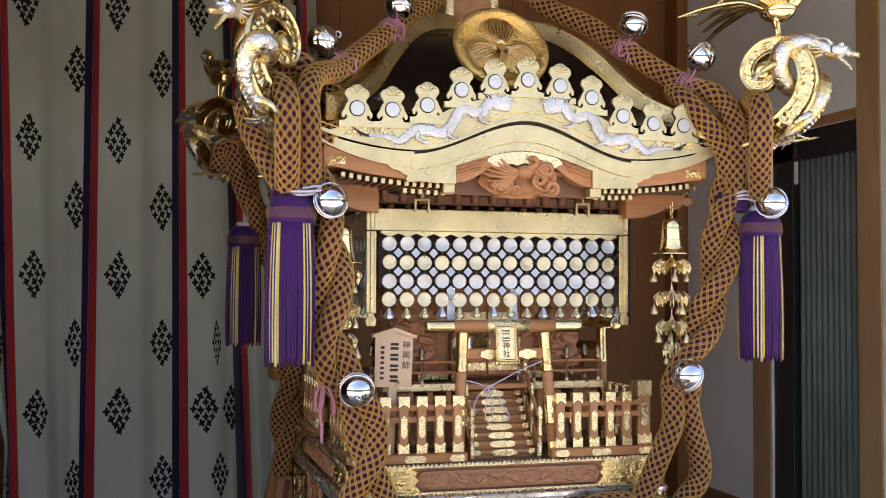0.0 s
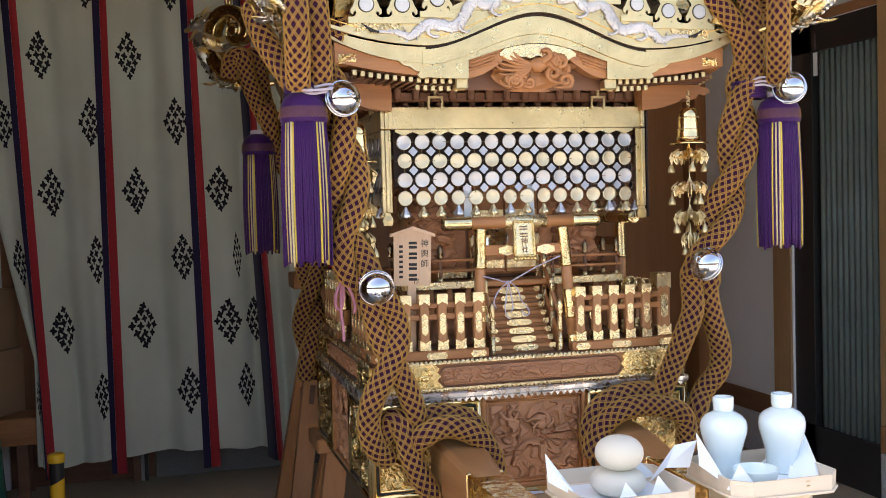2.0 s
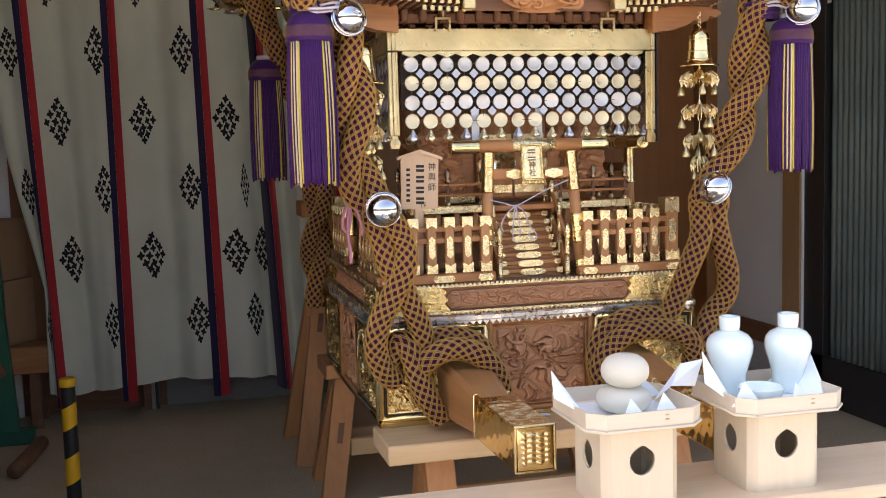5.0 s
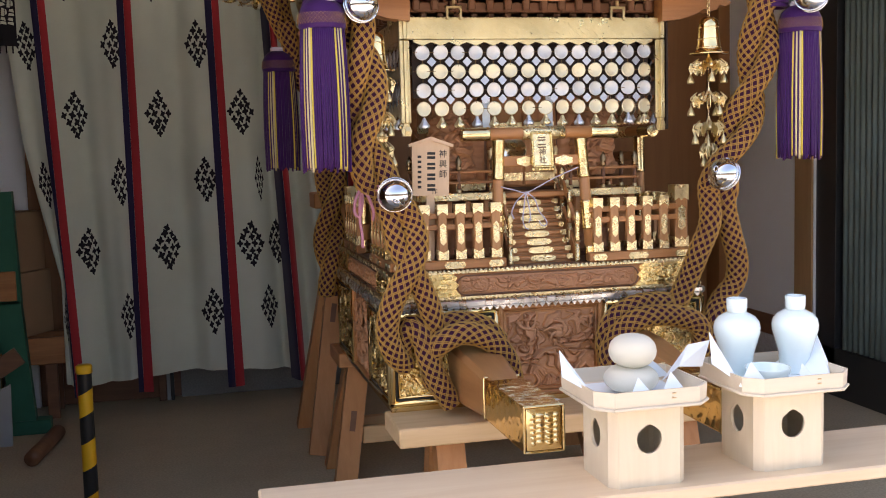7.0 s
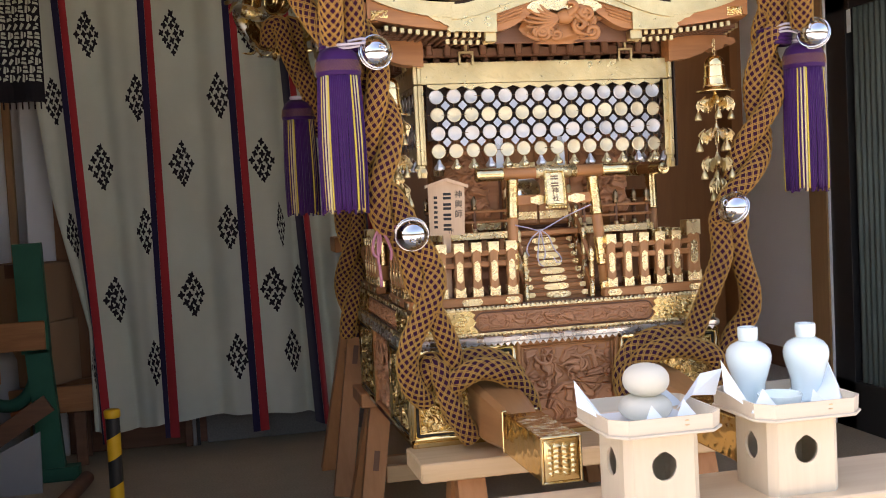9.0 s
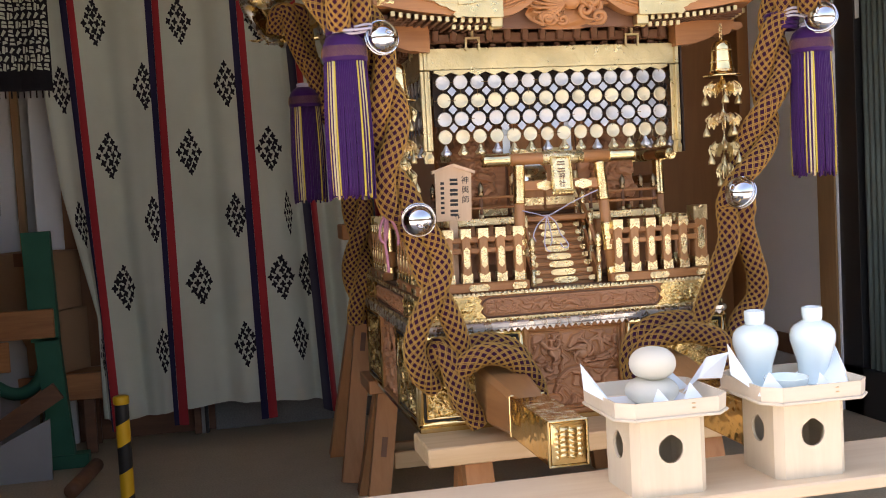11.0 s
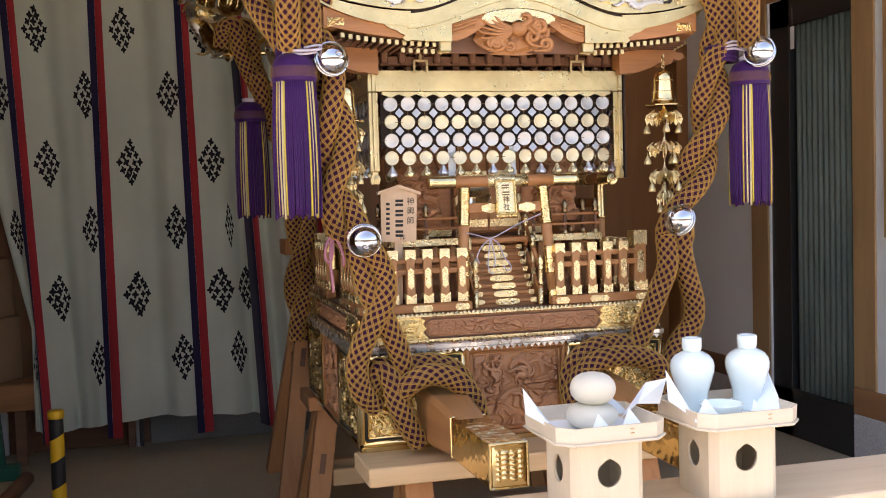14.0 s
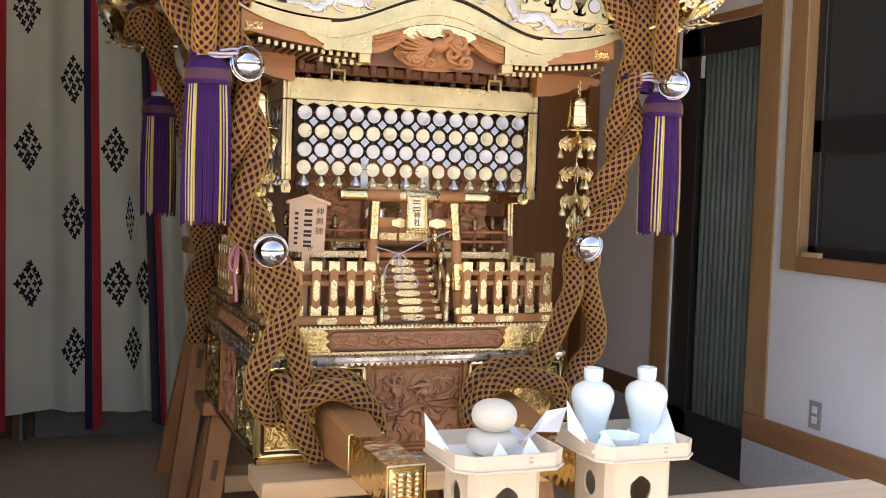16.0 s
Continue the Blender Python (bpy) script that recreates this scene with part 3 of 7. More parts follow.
part("backing", Geo().box(XR + 0.10, XR + 0.115, Y_W0 - 0.0295, Y_W1 + 0.0295, Z_W0 - 0.0295, Z_W1 + 0.0295, 0.002), BLACK_ALU, win)

outlet = thing("wall_outlet", "grey white plastic wall socket on the plaster", "socket")
part("plate", Geo().box(XR - 0.008, XR, 0.465, 0.535, 0.335, 0.445, 0.003), WHITE_PL, outlet)
for z in (0.37, 0.41):
    part("socket", Geo().box(XR - 0.0105, XR - 0.006, 0.485, 0.515, z - 0.014, z + 0.014, 0.002), PAPER, outlet)
hung = thing("hanging_board", "narrow plain wooden board hung on the wall", "board")
part("board", Geo().box(XR - 0.12, XR - 0.098, -0.11, 0.03, 0.62, 1.74, 0.004), HINOKI_V, hung)
part("bracket", Geo().box(XR - 0.098, XR - 0.02, -0.05, -0.03, 0.955, 0.985, 0.002), BLACK_ALU, hung)

# ---- the bench with the offerings ----
bench = thing("offering_bench", "long pale cypress plank bench in front of the shrine", "bench", place=(0.1, -0.73, 0))
bench.location = (0, 0, 0)
part("plank", Geo().box(-0.845, 1.06, -0.862, -0.595, 0.462, 0.49, 0.004), PLANK, bench)
for x in (-0.70, 0.92):
    for y in (-0.835, -0.65):
        part("leg", Geo().box(x, x + 0.05, y, y + 0.03, 0.0, 0.462, 0.003), HINOKI_V, bench)
    part("stretcher", Geo().box(x + 0.01, x + 0.04, -0.805, -0.65, 0.12, 0.16, 0.003), HINOKI_V, bench)


# ---- the portable shrine ----
CY = 0.455  # centre line, depth
shrine = thing("portable_shrine", "gilded zelkova portable shrine resting on low trestles", "portable shrine")


def quarter(k):
    """Turn by k quarters round the shrine's upright axis."""
    return Matrix.Translation((0, CY, 0)) @ pose(0, 0, 0, 0, 0, -90 * k) @ Matrix.Translation((0, -CY, 0))


def on_sides(name, geo, material, parent, sides=(0, 1, 3), label=""):
    """The same part on several sides of the shrine (0 front, 1 left, 3 right), sharing one mesh."""
    me = make_mesh(name, geo, material)
    return [at(part(name, me, material, parent, label), quarter(k)) for k in sides]


# base box
base = part("base_box", Geo().box(-0.445, 0.445, 0.012, 0.898, 0.472, 0.735, 0.004), KEYAKI, shrine, "zelkova base box with gold corners")
HALF = 0.455
g = Geo()
g.box(-HALF, HALF, 0.0, 0.02, 0.466, 0.482, 0.003)
on_sides("lower_rim", g, GOLD_POLISH, base)


def frame_panel(x0, x1, z0, z1, w=0.017):
    fr = Geo()
    fr.box(x0, x1, -0.002, 0.018, z0, z0 + w, 0.004)
    fr.box(x0, x1, -0.002, 0.018, z1 - w, z1, 0.004)
    fr.box(x0, x0 + w, -0.0025, 0.0175, z0, z1, 0.004)
    fr.box(x1 - w, x1, -0.0025, 0.0175, z0, z1, 0.004)
    return fr


def ring_of(x0, x1, z0, z1, y, r):
    """A round bead run along the four sides of a panel."""
    bead = Geo()
    ends = [(x0, z0), (x1, z0), (x1, z1), (x0, z1)]
    for (xa, za), (xb, zb) in zip(ends, ends[1:] + ends[:1]):
        bead.sweep([(xa, y, za), (xb, y, zb)], r, 10)
    return bead


for s in (-1, 1):
    x0, x1 = sorted((s * 0.15, s * HALF))
    on_sides("panel_frame", ring_of(x0 + 0.008, x1 - 0.008, 0.490, 0.725, 0.002, 0.0085), GOLD_POLISH, base, label="rounded polished gold border")
    on_sides("groove", frame_panel(x0 + 0.012, x1 - 0.012, 0.494, 0.721, 0.010), INK, base, label="black groove inside the border")
    on_sides("inner_bead", ring_of(x0 + 0.0235, x1 - 0.0235, 0.5055, 0.7095, 0.0005, 0.0036), GOLD_POLISH, base)
    g = Geo()
    relief_panel(g, x0 + 0.020, x1 - 0.020, 0.502, 0.713, 0.007, 0.013, 11 + s, 0.0016, cloud=0.02)
    on_sides("relief_plate", g, GOLD_RELIEF, base, label="embossed gold plate with scrolls")
g = Geo()
relief_panel(g, -0.128, 0.128, 0.502, 0.713, 0.014, 0.024, 23, 0.0012, cloud=0.032)
# the mane and tail of the beast, locks curling round its head
for q, (a, reach, curl) in enumerate(((-20, 0.8, 1.2), (12, 1.15, 1.7), (38, 1.3, 1.1), (70, 0.9, 1.6), (95, 1.1, 1.2), (130, 0.75, 1.9))):
    a = radians(a)
    c0 = Vector((0.022, 0.001, 0.645))
    lock = [c0 + Vector(((0.012 + 0.036 * reach * t) * math.cos(a + curl * t), -0.002 - 0.003 * math.sin(math.pi * t), (0.012 + 0.028 * reach * t) * math.sin(a + curl * t))) for t in (0, 0.25, 0.5, 0.75, 1.0)]
    g.sweep(spline(lock, 0.004), lambda u: 0.0054 * (1 - 0.6 * u), 7)
g.blob((0.020, 0.001, 0.648), (0.015, 0.010, 0.013), 12, 8)
g.sweep(spline([(-0.10, 0.0, 0.690), (-0.085, -0.002, 0.672), (-0.06, -0.003, 0.668), (-0.048, -0.002, 0.688), (-0.062, -0.001, 0.697)], 0.004), lambda u: 0.0055 * (1 - 0.5 * u), 7)
on_sides("carved_panel", g, KEYAKI_CARVE, base, label="deeply carved zelkova panel of beasts and clouds")
g = frame_panel(-0.15, 0.15, 0.481, 0.734, 0.012)
on_sides("carved_frame", g, KEYAKI, base)
on_sides("inner_bead", ring_of(-0.133, 0.133, 0.497, 0.718, 0.0115, 0.0035), KEYAKI, base)

# silver rim with a toothed lower edge, then the carved band
g = Geo()
g.box(-HALF - 0.004, HALF + 0.004, -0.006, 0.03, 0.737, 0.755, 0.004)
on_sides("silver_rim", g, SILVER_RIM, shrine, label="silver rim strip with a toothed edge")
g = Geo()
for k in range(-24, 24):
    x = k * 0.0185
    g.prism([(x, 0.7375), (x + 0.00925, 0.7265), (x + 0.0185, 0.7375)], -0.0062, -0.0032)
on_sides("teeth", g, SILVER_RIM, shrine)


def lace(x0, x1, z, up, y, pitch=0.0125, depth=0.004):
    """A row of small rounded scallops along a strip."""
    lg = Geo().box(x0, x1, y, y + depth, min(z, z + up * 0.006), max(z, z + up * 0.006), 0.001)
    n = int((x1 - x0) / pitch)
    for k in range(n):
        cx = x0 + (k + 0.5) * (x1 - x0) / n
        lg.lathe([(pitch * 0.47, 0), (pitch * 0.47, depth * 0.9)], 8, Matrix.Translation((cx, y + depth, z)) @ pose(0, 0, 0, 90))
    return lg


on_sides("lace_strip", lace(-0.44, 0.44, 0.761, 1, -0.002), GOLD_ENGR, shrine)
band = part("band", Geo().box(-0.435, 0.435, 0.012, 0.898, 0.755, 0.832, 0.003), KEYAKI, shrine, "carved zelkova band with gold corner plates")
g = Geo()
relief_panel(g, -0.25, 0.25, 0.772, 0.818, 0.010, 0.010, 5, 0.0012, cloud=0.016)
on_sides("carved_frieze", g, KEYAKI_CARVE, band)
loop = []
for cx, a0 in ((0.236, -90), (-0.236, 90)):
    loop += [(cx + 0.026 * math.cos(radians(a0 + 15 * q)), 0.0105, 0.795 + 0.0262 * math.sin(radians(a0 + 15 * q))) for q in range(13)]
on_sides("frieze_bead", Geo().sweep(loop + [loop[0]], 0.0022, 6), KEYAKI_DARK, band)
for s in (-1, 1):
    out = [(0.44, 0.766), (0.44, 0.828), (0.275, 0.828), (0.262, 0.818), (0.268, 0.808), (0.258, 0.797), (0.268, 0.786), (0.25, 0.766)]
    out = [(s * x, z) for x, z in out]
    g = Geo().prism(out if s < 0 else out[::-1], 0.0055, 0.0125)
    relief_panel(g, min(s * 0.275, s * 0.435), max(s * 0.275, s * 0.435), 0.77, 0.824, 0.006, 0.0075, 31 + s, 0.0013, cloud=0.013)
    on_sides("corner_plate", g, GOLD_RELIEF, band, label="pierced gold corner plate")
on_sides("upper_lace", lace(-0.43, 0.43, 0.834, -1, 0.004), GOLD_ENGR, shrine)
part("deck", Geo().box(-0.43, 0.43, 0.018, 0.892, 0.832, 0.838, 0.002), KEYAKI_DARK, shrine)


# fence round the deck
def hexa(x, z0, z1, w, tip=0.008):
    return [(x, z0), (x + w, z0 + tip), (x + w, z1 - tip), (x, z1), (x - w, z1 - tip), (x - w, z0 + tip)]


fence_front = [-0.345, -0.295, -0.246, -0.197, -0.147, 0.147, 0.197, 0.246, 0.295, 0.345]
YFEN = 0.03
for k in (0, 1, 3):
    fence = part("fence", Geo().box(-0.433, -0.12, YFEN - 0.016, YFEN + 0.016, 0.8385, 0.864, 0.003), KEYAKI, shrine, "zelkova picket fence with gold caps")
    at(fence, quarter(k))
    part("sill", Geo().box(0.12, 0.433, YFEN - 0.016, YFEN + 0.016, 0.8385, 0.864, 0.003), KEYAKI, fence)
    for z in (0.953, 0.983):
        for s in (-1, 1):
            a, b = sorted((s * 0.125, s * 0.39))
            part("rail", Geo().box(a, b, YFEN - 0.005, YFEN + 0.009, z - 0.0075, z + 0.0075, 0.002), KEYAKI, fence)
    for s in (-1, 1):
        for xc, w in ((0.15, 0.016), (0.265, 0.024), (0.405, 0.022)):
            g = Geo().prism([(s * xc - w, 0.842), (s * xc - w + 0.005, 0.842), (s * xc + w, 0.842), (s * xc + w + 0.006, 0.851), (s * xc + w, 0.86), (s * xc - w, 0.86), (s * xc - w - 0.006, 0.851)], YFEN - 0.0195, YFEN - 0.0155)
            part("sill_plate", g, GOLD_ENGR, fence)
gp = Geo().box(-0.0125, 0.0125, -0.012, 0.006, 0.864, 1.012, 0.002)
picket_mesh = make_mesh("picket", gp, KEYAKI_V)
gc = Geo()
gc.prism([(-0.0145, 1.014), (-0.0145, 0.985), (0, 0.994), (0.0145, 0.985), (0.0145, 1.014)], -0.0145, 0.0085)
cap_mesh = make_mesh("cap", gc, GOLD_ENGR)
gm = Geo().prism(hexa(0, 0.905, 0.965, 0.0085), -0.0145, -0.0118)
plate_mesh = make_mesh("plate", gm, GOLD_ENGR)
gb = Geo().prism([(-0.0145, 0.866), (0.0145, 0.866), (0.0145, 0.893), (0, 0.885), (-0.0145, 0.893)], -0.0145, 0.0085)
foot_mesh = make_mesh("foot_cap", gb, GOLD_ENGR)
for fence in [o for o in shrine.children if o.name.split(".")[0] == "fence"]:
    for x in fence_front:
        for nm, me in (("picket", picket_mesh), ("cap", cap_mesh), ("plate", plate_mesh), ("foot_cap", foot_mesh)):
            at(part(nm, me, None, fence), Matrix.Translation((x, YFEN, 0)))
gp = Geo().box(-0.0195, 0.0195, -0.0195, 0.0195, 0.8385, 1.035, 0.003)
post_me = make_mesh("corner_post", gp, KEYAKI_V)
gq = Geo()
gq.prism([(-0.0215, 1.042), (-0.0215, 0.998), (-0.008, 1.006), (0, 0.998), (0.008, 1.006), (0.0215, 0.998), (0.0215, 1.042)], -0.0215, 0.0215)
gq.prism(hexa(0, 0.915, 0.985, 0.011), -0.022, -0.0193)
gq.prism([(-0.0215, 0.866), (0.0215, 0.866), (0.0215, 0.896), (0.008, 0.888), (0, 0.896), (-0.008, 0.888), (-0.0215, 0.896)], -0.0215, 0.0215)
gold_me = make_mesh("post_fitting", gq, GOLD_ENGR)
for k in range(4):
    p = at(part("corner_post", post_me, None, shrine), quarter(k) @ Matrix.Translation((0.405, YFEN + 0.02, 0)))
    part("post_fitting", gold_me, None, p, "engraved gold fittings")


# the gate in front of each side
def torii(k):
    gate = part("gate", Geo().lathe([(0.0165, -0.215), (0.0165, 0.215)], 16, Matrix.Translation((-0.008, 0.045, 1.198)) @ pose(0, 0, 0, 0, 90)), KEYAKI, shrine, "small round-beamed zelkova gate with gold sleeves")
    at(gate, quarter(k))
    for s in (-1, 1):
        lean = Matrix.Translation((s * 0.132 + (0.006 if s > 0 else -0.006), 0.045, 0.8385)) @ pose(0, 0, 0, 0, -5.0 if s > 0 else 1.8)
        part("pillar", Geo().lathe([(0.016, 0), (0.0145, 0.345)], 16, lean), KEYAKI_V, gate)
        for z0, z1 in ((0.0, 0.045), (0.092, 0.172), (0.236, 0.345)):
            part("sleeve", Geo().lathe([(0.0172, z0), (0.0182, z0 + 0.004), (0.0172, z0 + 0.01), (0.017, z1 - 0.01), (0.0176, z1 - 0.004), (0.0168, z1)], 20, lean), GOLD_SLEEVE, gate)
        part("beam_cap", Geo().lathe([(0.0185, 0.145), (0.0195, 0.15), (0.0185, 0.158), (0.0185, 0.21), (0.0195, 0.222), (0.016, 0.224)], 16, Matrix.Translation((-0.008, 0.045, 1.198)) @ pose(0, 0, 0, 0, s * 90)), GOLD_SLEEVE, gate)
        part("tie_plate", Geo().prism(hexa(s * 0.055, 1.108, 1.136, 0.025, 0.007), 0.031, 0.037), GOLD_ENGR, gate)
    part("centre_sleeve", Geo().lathe([(0.0185, -0.06), (0.0185, 0.06)], 16, Matrix.Translation((0, 0.045, 1.198)) @ pose(0, 0, 0, 0, 90)), GOLD_ENGR, gate)
    part("tie_beam", Geo().box(-0.125, 0.125, 0.037, 0.053, 1.108, 1.137, 0.003), KEYAKI, gate)
    return gate


gates = [torii(k) for k in (0, 1, 3)]
plaque = part("name_plaque", Geo().box(-0.027, 0.027, -0.004, 0.004, -0.046, 0.046, 0.003), GOLD_ENGR, gates[0], "gilded name plaque with dark characters")
at(plaque, pose(-0.012, 0.022, 1.152, -8, 0, 0))
g = Geo()
for sx in (-1, 1):
    g.box(sx * 0.027 - 0.003, sx * 0.027 + 0.003, -0.009, 0.002, -0.05, 0.05, 0.002)
for sz in (-1, 1):
    g.box(-0.03, 0.03, -0.009, 0.002, sz * 0.047 - 0.003, sz * 0.047 + 0.003, 0.002)
for kk in range(7):
    g.lathe([(0.006, 0), (0.006, 0.004)], 8, Matrix.Translation((-0.027 + kk * 0.009, -0.002, -0.053)) @ pose(0, 0, 0, 90))
part("plaque_frame", g, GOLD_RELIEF, plaque)


def lettering(name, text, size, material, parent, m, depth=0.0006, label=""):
    cu = bpy.data.curves.new(name, "FONT")
    cu.body, cu.size, cu.align_x, cu.align_y, cu.extrude = text, size, "CENTER", "CENTER", depth
    ob = new(name, cu)
    dg = bpy.context.evaluated_depsgraph_get()
    me = bpy.data.meshes.new_from_object(ob.evaluated_get(dg))
    bpy.data.objects.remove(ob)
    me.materials.clear()
    me.materials.append(material)
    o = part(name, me, material, parent, label)
    return at(o, m)


g = Geo()
for kk, (w, h) in enumerate(((0.022, 0.012), (0.022, 0.012))):
    z0 = 0.03 - kk * 0.0195
    for j in range(2):
        part("writing", Geo().box(-w / 2, w / 2, -0.0056, -0.0042, z0 - 0.006 + j * 0.007, z0 - 0.0025 + j * 0.007, 0.0003), KEYAKI_DARK, plaque, "dark character bar")
for j, ch in enumerate("神社"):
    lettering("writing", ch, 0.021, KEYAKI_DARK, plaque, pose(0, -0.0052, -0.0085 - 0.021 * j, 90, 0, 0))

# steps up to the shrine body
stair = part("stair", Geo(), KEYAKI, shrine, "little zelkova stair with gold tread plates")
NSTEP, TOPZ = 9, 1.03
for i in range(NSTEP):
    y0, z1 = 0.062 + 0.0165 * i, 0.8385 + (TOPZ - 0.8385) * (i + 1) / NSTEP
    part("tread", Geo().box(-0.088, 0.088, y0, y0 + 0.035, z1 - 0.012, z1, 0.002).box(-0.086, 0.086, y0 + 0.006, y0 + 0.03, z1 - 0.03, z1 - 0.012, 0.001), KEYAKI, stair)
    n = 16
    oval = []
    for q in range(n):
        a = 2 * math.pi * q / n
        oval.append((0.037 * math.copysign(abs(math.cos(a)) ** 0.6, math.cos(a)), z1 - 0.008 + 0.0092 * math.copysign(abs(math.sin(a)) ** 0.8, math.sin(a))))
    part("tread_plate", Geo().prism(oval, y0 - 0.003, y0 + 0.002), GOLD_ENGR, stair)
    for s in (-1, 1):
        end = [(s * x, z1 + dz) for x, dz in ((0.0725, -0.013), (0.0875, -0.013), (0.0875, 0.0005), (0.0725, 0.0005), (0.068, -0.006))]
        part("tread_end", Geo().prism(end if s > 0 else end[::-1], y0 - 0.0025, y0 + 0.002), GOLD_ENGR, stair)
for s in (-1, 1):
    a0, a1 = Vector((s * 0.098, 0.05, 0.94)), Vector((s * 0.098, 0.22, 1.125))
    part("handrail", Geo().sweep([a0, a0.lerp(a1, 0.5), a1], 0.0065, 8), KEYAKI, stair)
    part("string_board", Geo().add([(s * 0.094, 0.055, 0.8385), (s * 0.094, 0.21, 0.8385), (s * 0.094, 0.21, 1.05), (s * 0.094, 0.055, 0.872), (s * 0.102, 0.055, 0.8385), (s * 0.102, 0.21, 0.8385), (s * 0.102, 0.21, 1.05), (s * 0.102, 0.055, 0.872)], [(0, 1, 2, 3), (7, 6, 5, 4), (0, 4, 5, 1), (1, 5, 6, 2), (2, 6, 7, 3), (3, 7, 4, 0)]), KEYAKI, stair)
    for i in range(4):
        p = a0.lerp(a1, i / 3)
        low = 0.8385 + max(0, (p.y - 0.06)) * 1.15
        nw = part("newel", Geo().lathe([(0.006, 0), (0.006, p.z - low + 0.01)], 10, Matrix.Translation((p.x, p.y, low))), KEYAKI_V, stair)
        prof = [(0.0075, -0.055), (0.0085, -0.05), (0.0075, -0.04), (0.0065, -0.01), (0.009, -0.004), (0.0075, 0.004), (0.0095, 0.014), (0.006, 0.025), (0.001, 0.032)]
        part("finial", Geo().lathe(prof, 12, Matrix.Translation((p.x, p.y, p.z + 0.01))), GOLD_ENGR, nw)
        part("foot_band", Geo().lathe([(0.0078, 0.0), (0.0085, 0.004), (0.0072, 0.012), (0.0072, 0.05)], 12, Matrix.Translation((p.x, p.y, low))), GOLD_ENGR, nw)

# shrine body behind: gallery, rails, walls, doors
part("gallery", Geo().box(-0.325, 0.325, CY - 0.325, CY + 0.325, 1.018, 1.034, 0.003), KEYAKI, shrine)
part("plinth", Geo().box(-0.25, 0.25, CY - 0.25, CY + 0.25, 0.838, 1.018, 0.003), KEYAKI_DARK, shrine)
g = Geo()
for i in range(12):
    x = -0.30 + i * 0.0545
    if abs(x) > 0.11:
        on_sides("bracket", Geo().box(x - 0.009, x + 0.009, CY - 0.315, CY - 0.25, 0.965, 1.018, 0.003).box(x - 0.014, x + 0.014, CY - 0.305, CY - 0.25, 0.94, 0.966, 0.004), KEYAKI, shrine)
g = Geo()
relief_panel(g, -0.25, -0.105, 0.85, 0.945, CY - 0.252, 0.02, 41, 0.005, 7, 120)
on_sides("plinth_carving", g, KEYAKI_CARVE, shrine)
g = Geo()
relief_panel(g, 0.105, 0.25, 0.85, 0.945, CY - 0.252, 0.02, 42, 0.005, 7, 120)
on_sides("plinth_carving", g, KEYAKI_CARVE, shrine)
for s in (-1, 1):
    a, b = sorted((s * 0.105, s * 0.325))
    on_sides("gallery_edge", Geo().box(a, b, CY - 0.329, CY - 0.321, 1.016, 1.038, 0.002), GOLD_ENGR, shrine, label="engraved gold edging")
    for z in (1.066, 1.095):
        on_sides("gallery_rail", Geo().box(a, b, CY - 0.318, CY - 0.308, z - 0.004, z + 0.004, 0.002), KEYAKI, shrine)
gr = Geo().lathe([(0.0055, 1.034), (0.0055, 1.1)], 10)
gf = Geo().lathe([(0.0062, 1.034), (0.0075, 1.038), (0.0062, 1.048)], 10)
gt = Geo().lathe([(0.0062, 1.098), (0.009, 1.104), (0.007, 1.112), (0.0095, 1.124), (0.0055, 1.134), (0.001, 1.142)], 10)
gr_me, gf_me, gt_me = make_mesh("rail_post", gr, KEYAKI_DARK), make_mesh("foot_ring", gf, GOLD_ENGR), make_mesh("rail_finial", gt, FINIAL_DARK)
for k in (0, 1, 3):
    for x in (-0.313, -0.215, -0.115, 0.115, 0.215):
        p = at(part("rail_post", gr_me, None, shrine), quarter(k) @ Matrix.Translation((x, CY - 0.313, 0)))
        part("foot_ring", gf_me, None, p)
        part("rail_finial", gt_me, None, p)
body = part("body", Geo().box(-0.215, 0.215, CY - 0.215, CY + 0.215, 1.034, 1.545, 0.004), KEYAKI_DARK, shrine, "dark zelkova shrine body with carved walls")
for sx in (-1, 1):
    for sy in (-1, 1):
        part("column", Geo().lathe([(0.02, 1.034), (0.02, 1.5)], 14, Matrix.Translation((sx * 0.215, CY + sy * 0.215, 0))), KEYAKI, body)
        part("column_band", Geo().lathe([(0.0215, 1.10), (0.0215, 1.135)], 14, Matrix.Translation((sx * 0.215, CY + sy * 0.215, 0))), GOLD_ENGR, body)
for k in (0, 1, 3):
    doors = at(part("doorway", Geo().box(-0.105, 0.105, CY - 0.228, CY - 0.214, 1.045, 1.40, 0.003), KEYAKI, body), quarter(k))
    for s in (-1, 1):
        a, b = sorted((s * 0.003, s * 0.095))
        part("leaf", Geo().box(a, b, CY - 0.236, CY - 0.228, 1.05, 1.39, 0.003), KEYAKI_V, doors)
        for z in (1.075, 1.22, 1.36):
            part("strap", Geo().box(a, b, CY - 0.239, CY - 0.2355, z - 0.012, z + 0.012, 0.001), GOLD_ENGR, doors)
        a, b = sorted((s * 0.112, s * 0.205))
        g = Geo()
        relief_panel(g, a, b, 1.06, 1.38, CY - 0.216, 0.028, 51 + s, 0.006, 9, 100)
        part("wall_carving", g, KEYAKI_CARVE, doors)
        part("sill_strip", Geo().box(a, b, CY - 0.229, CY - 0.2155, 1.038, 1.062, 0.002), GOLD_ENGR, doors)
coil_h = cloud_height(57, 0.03)


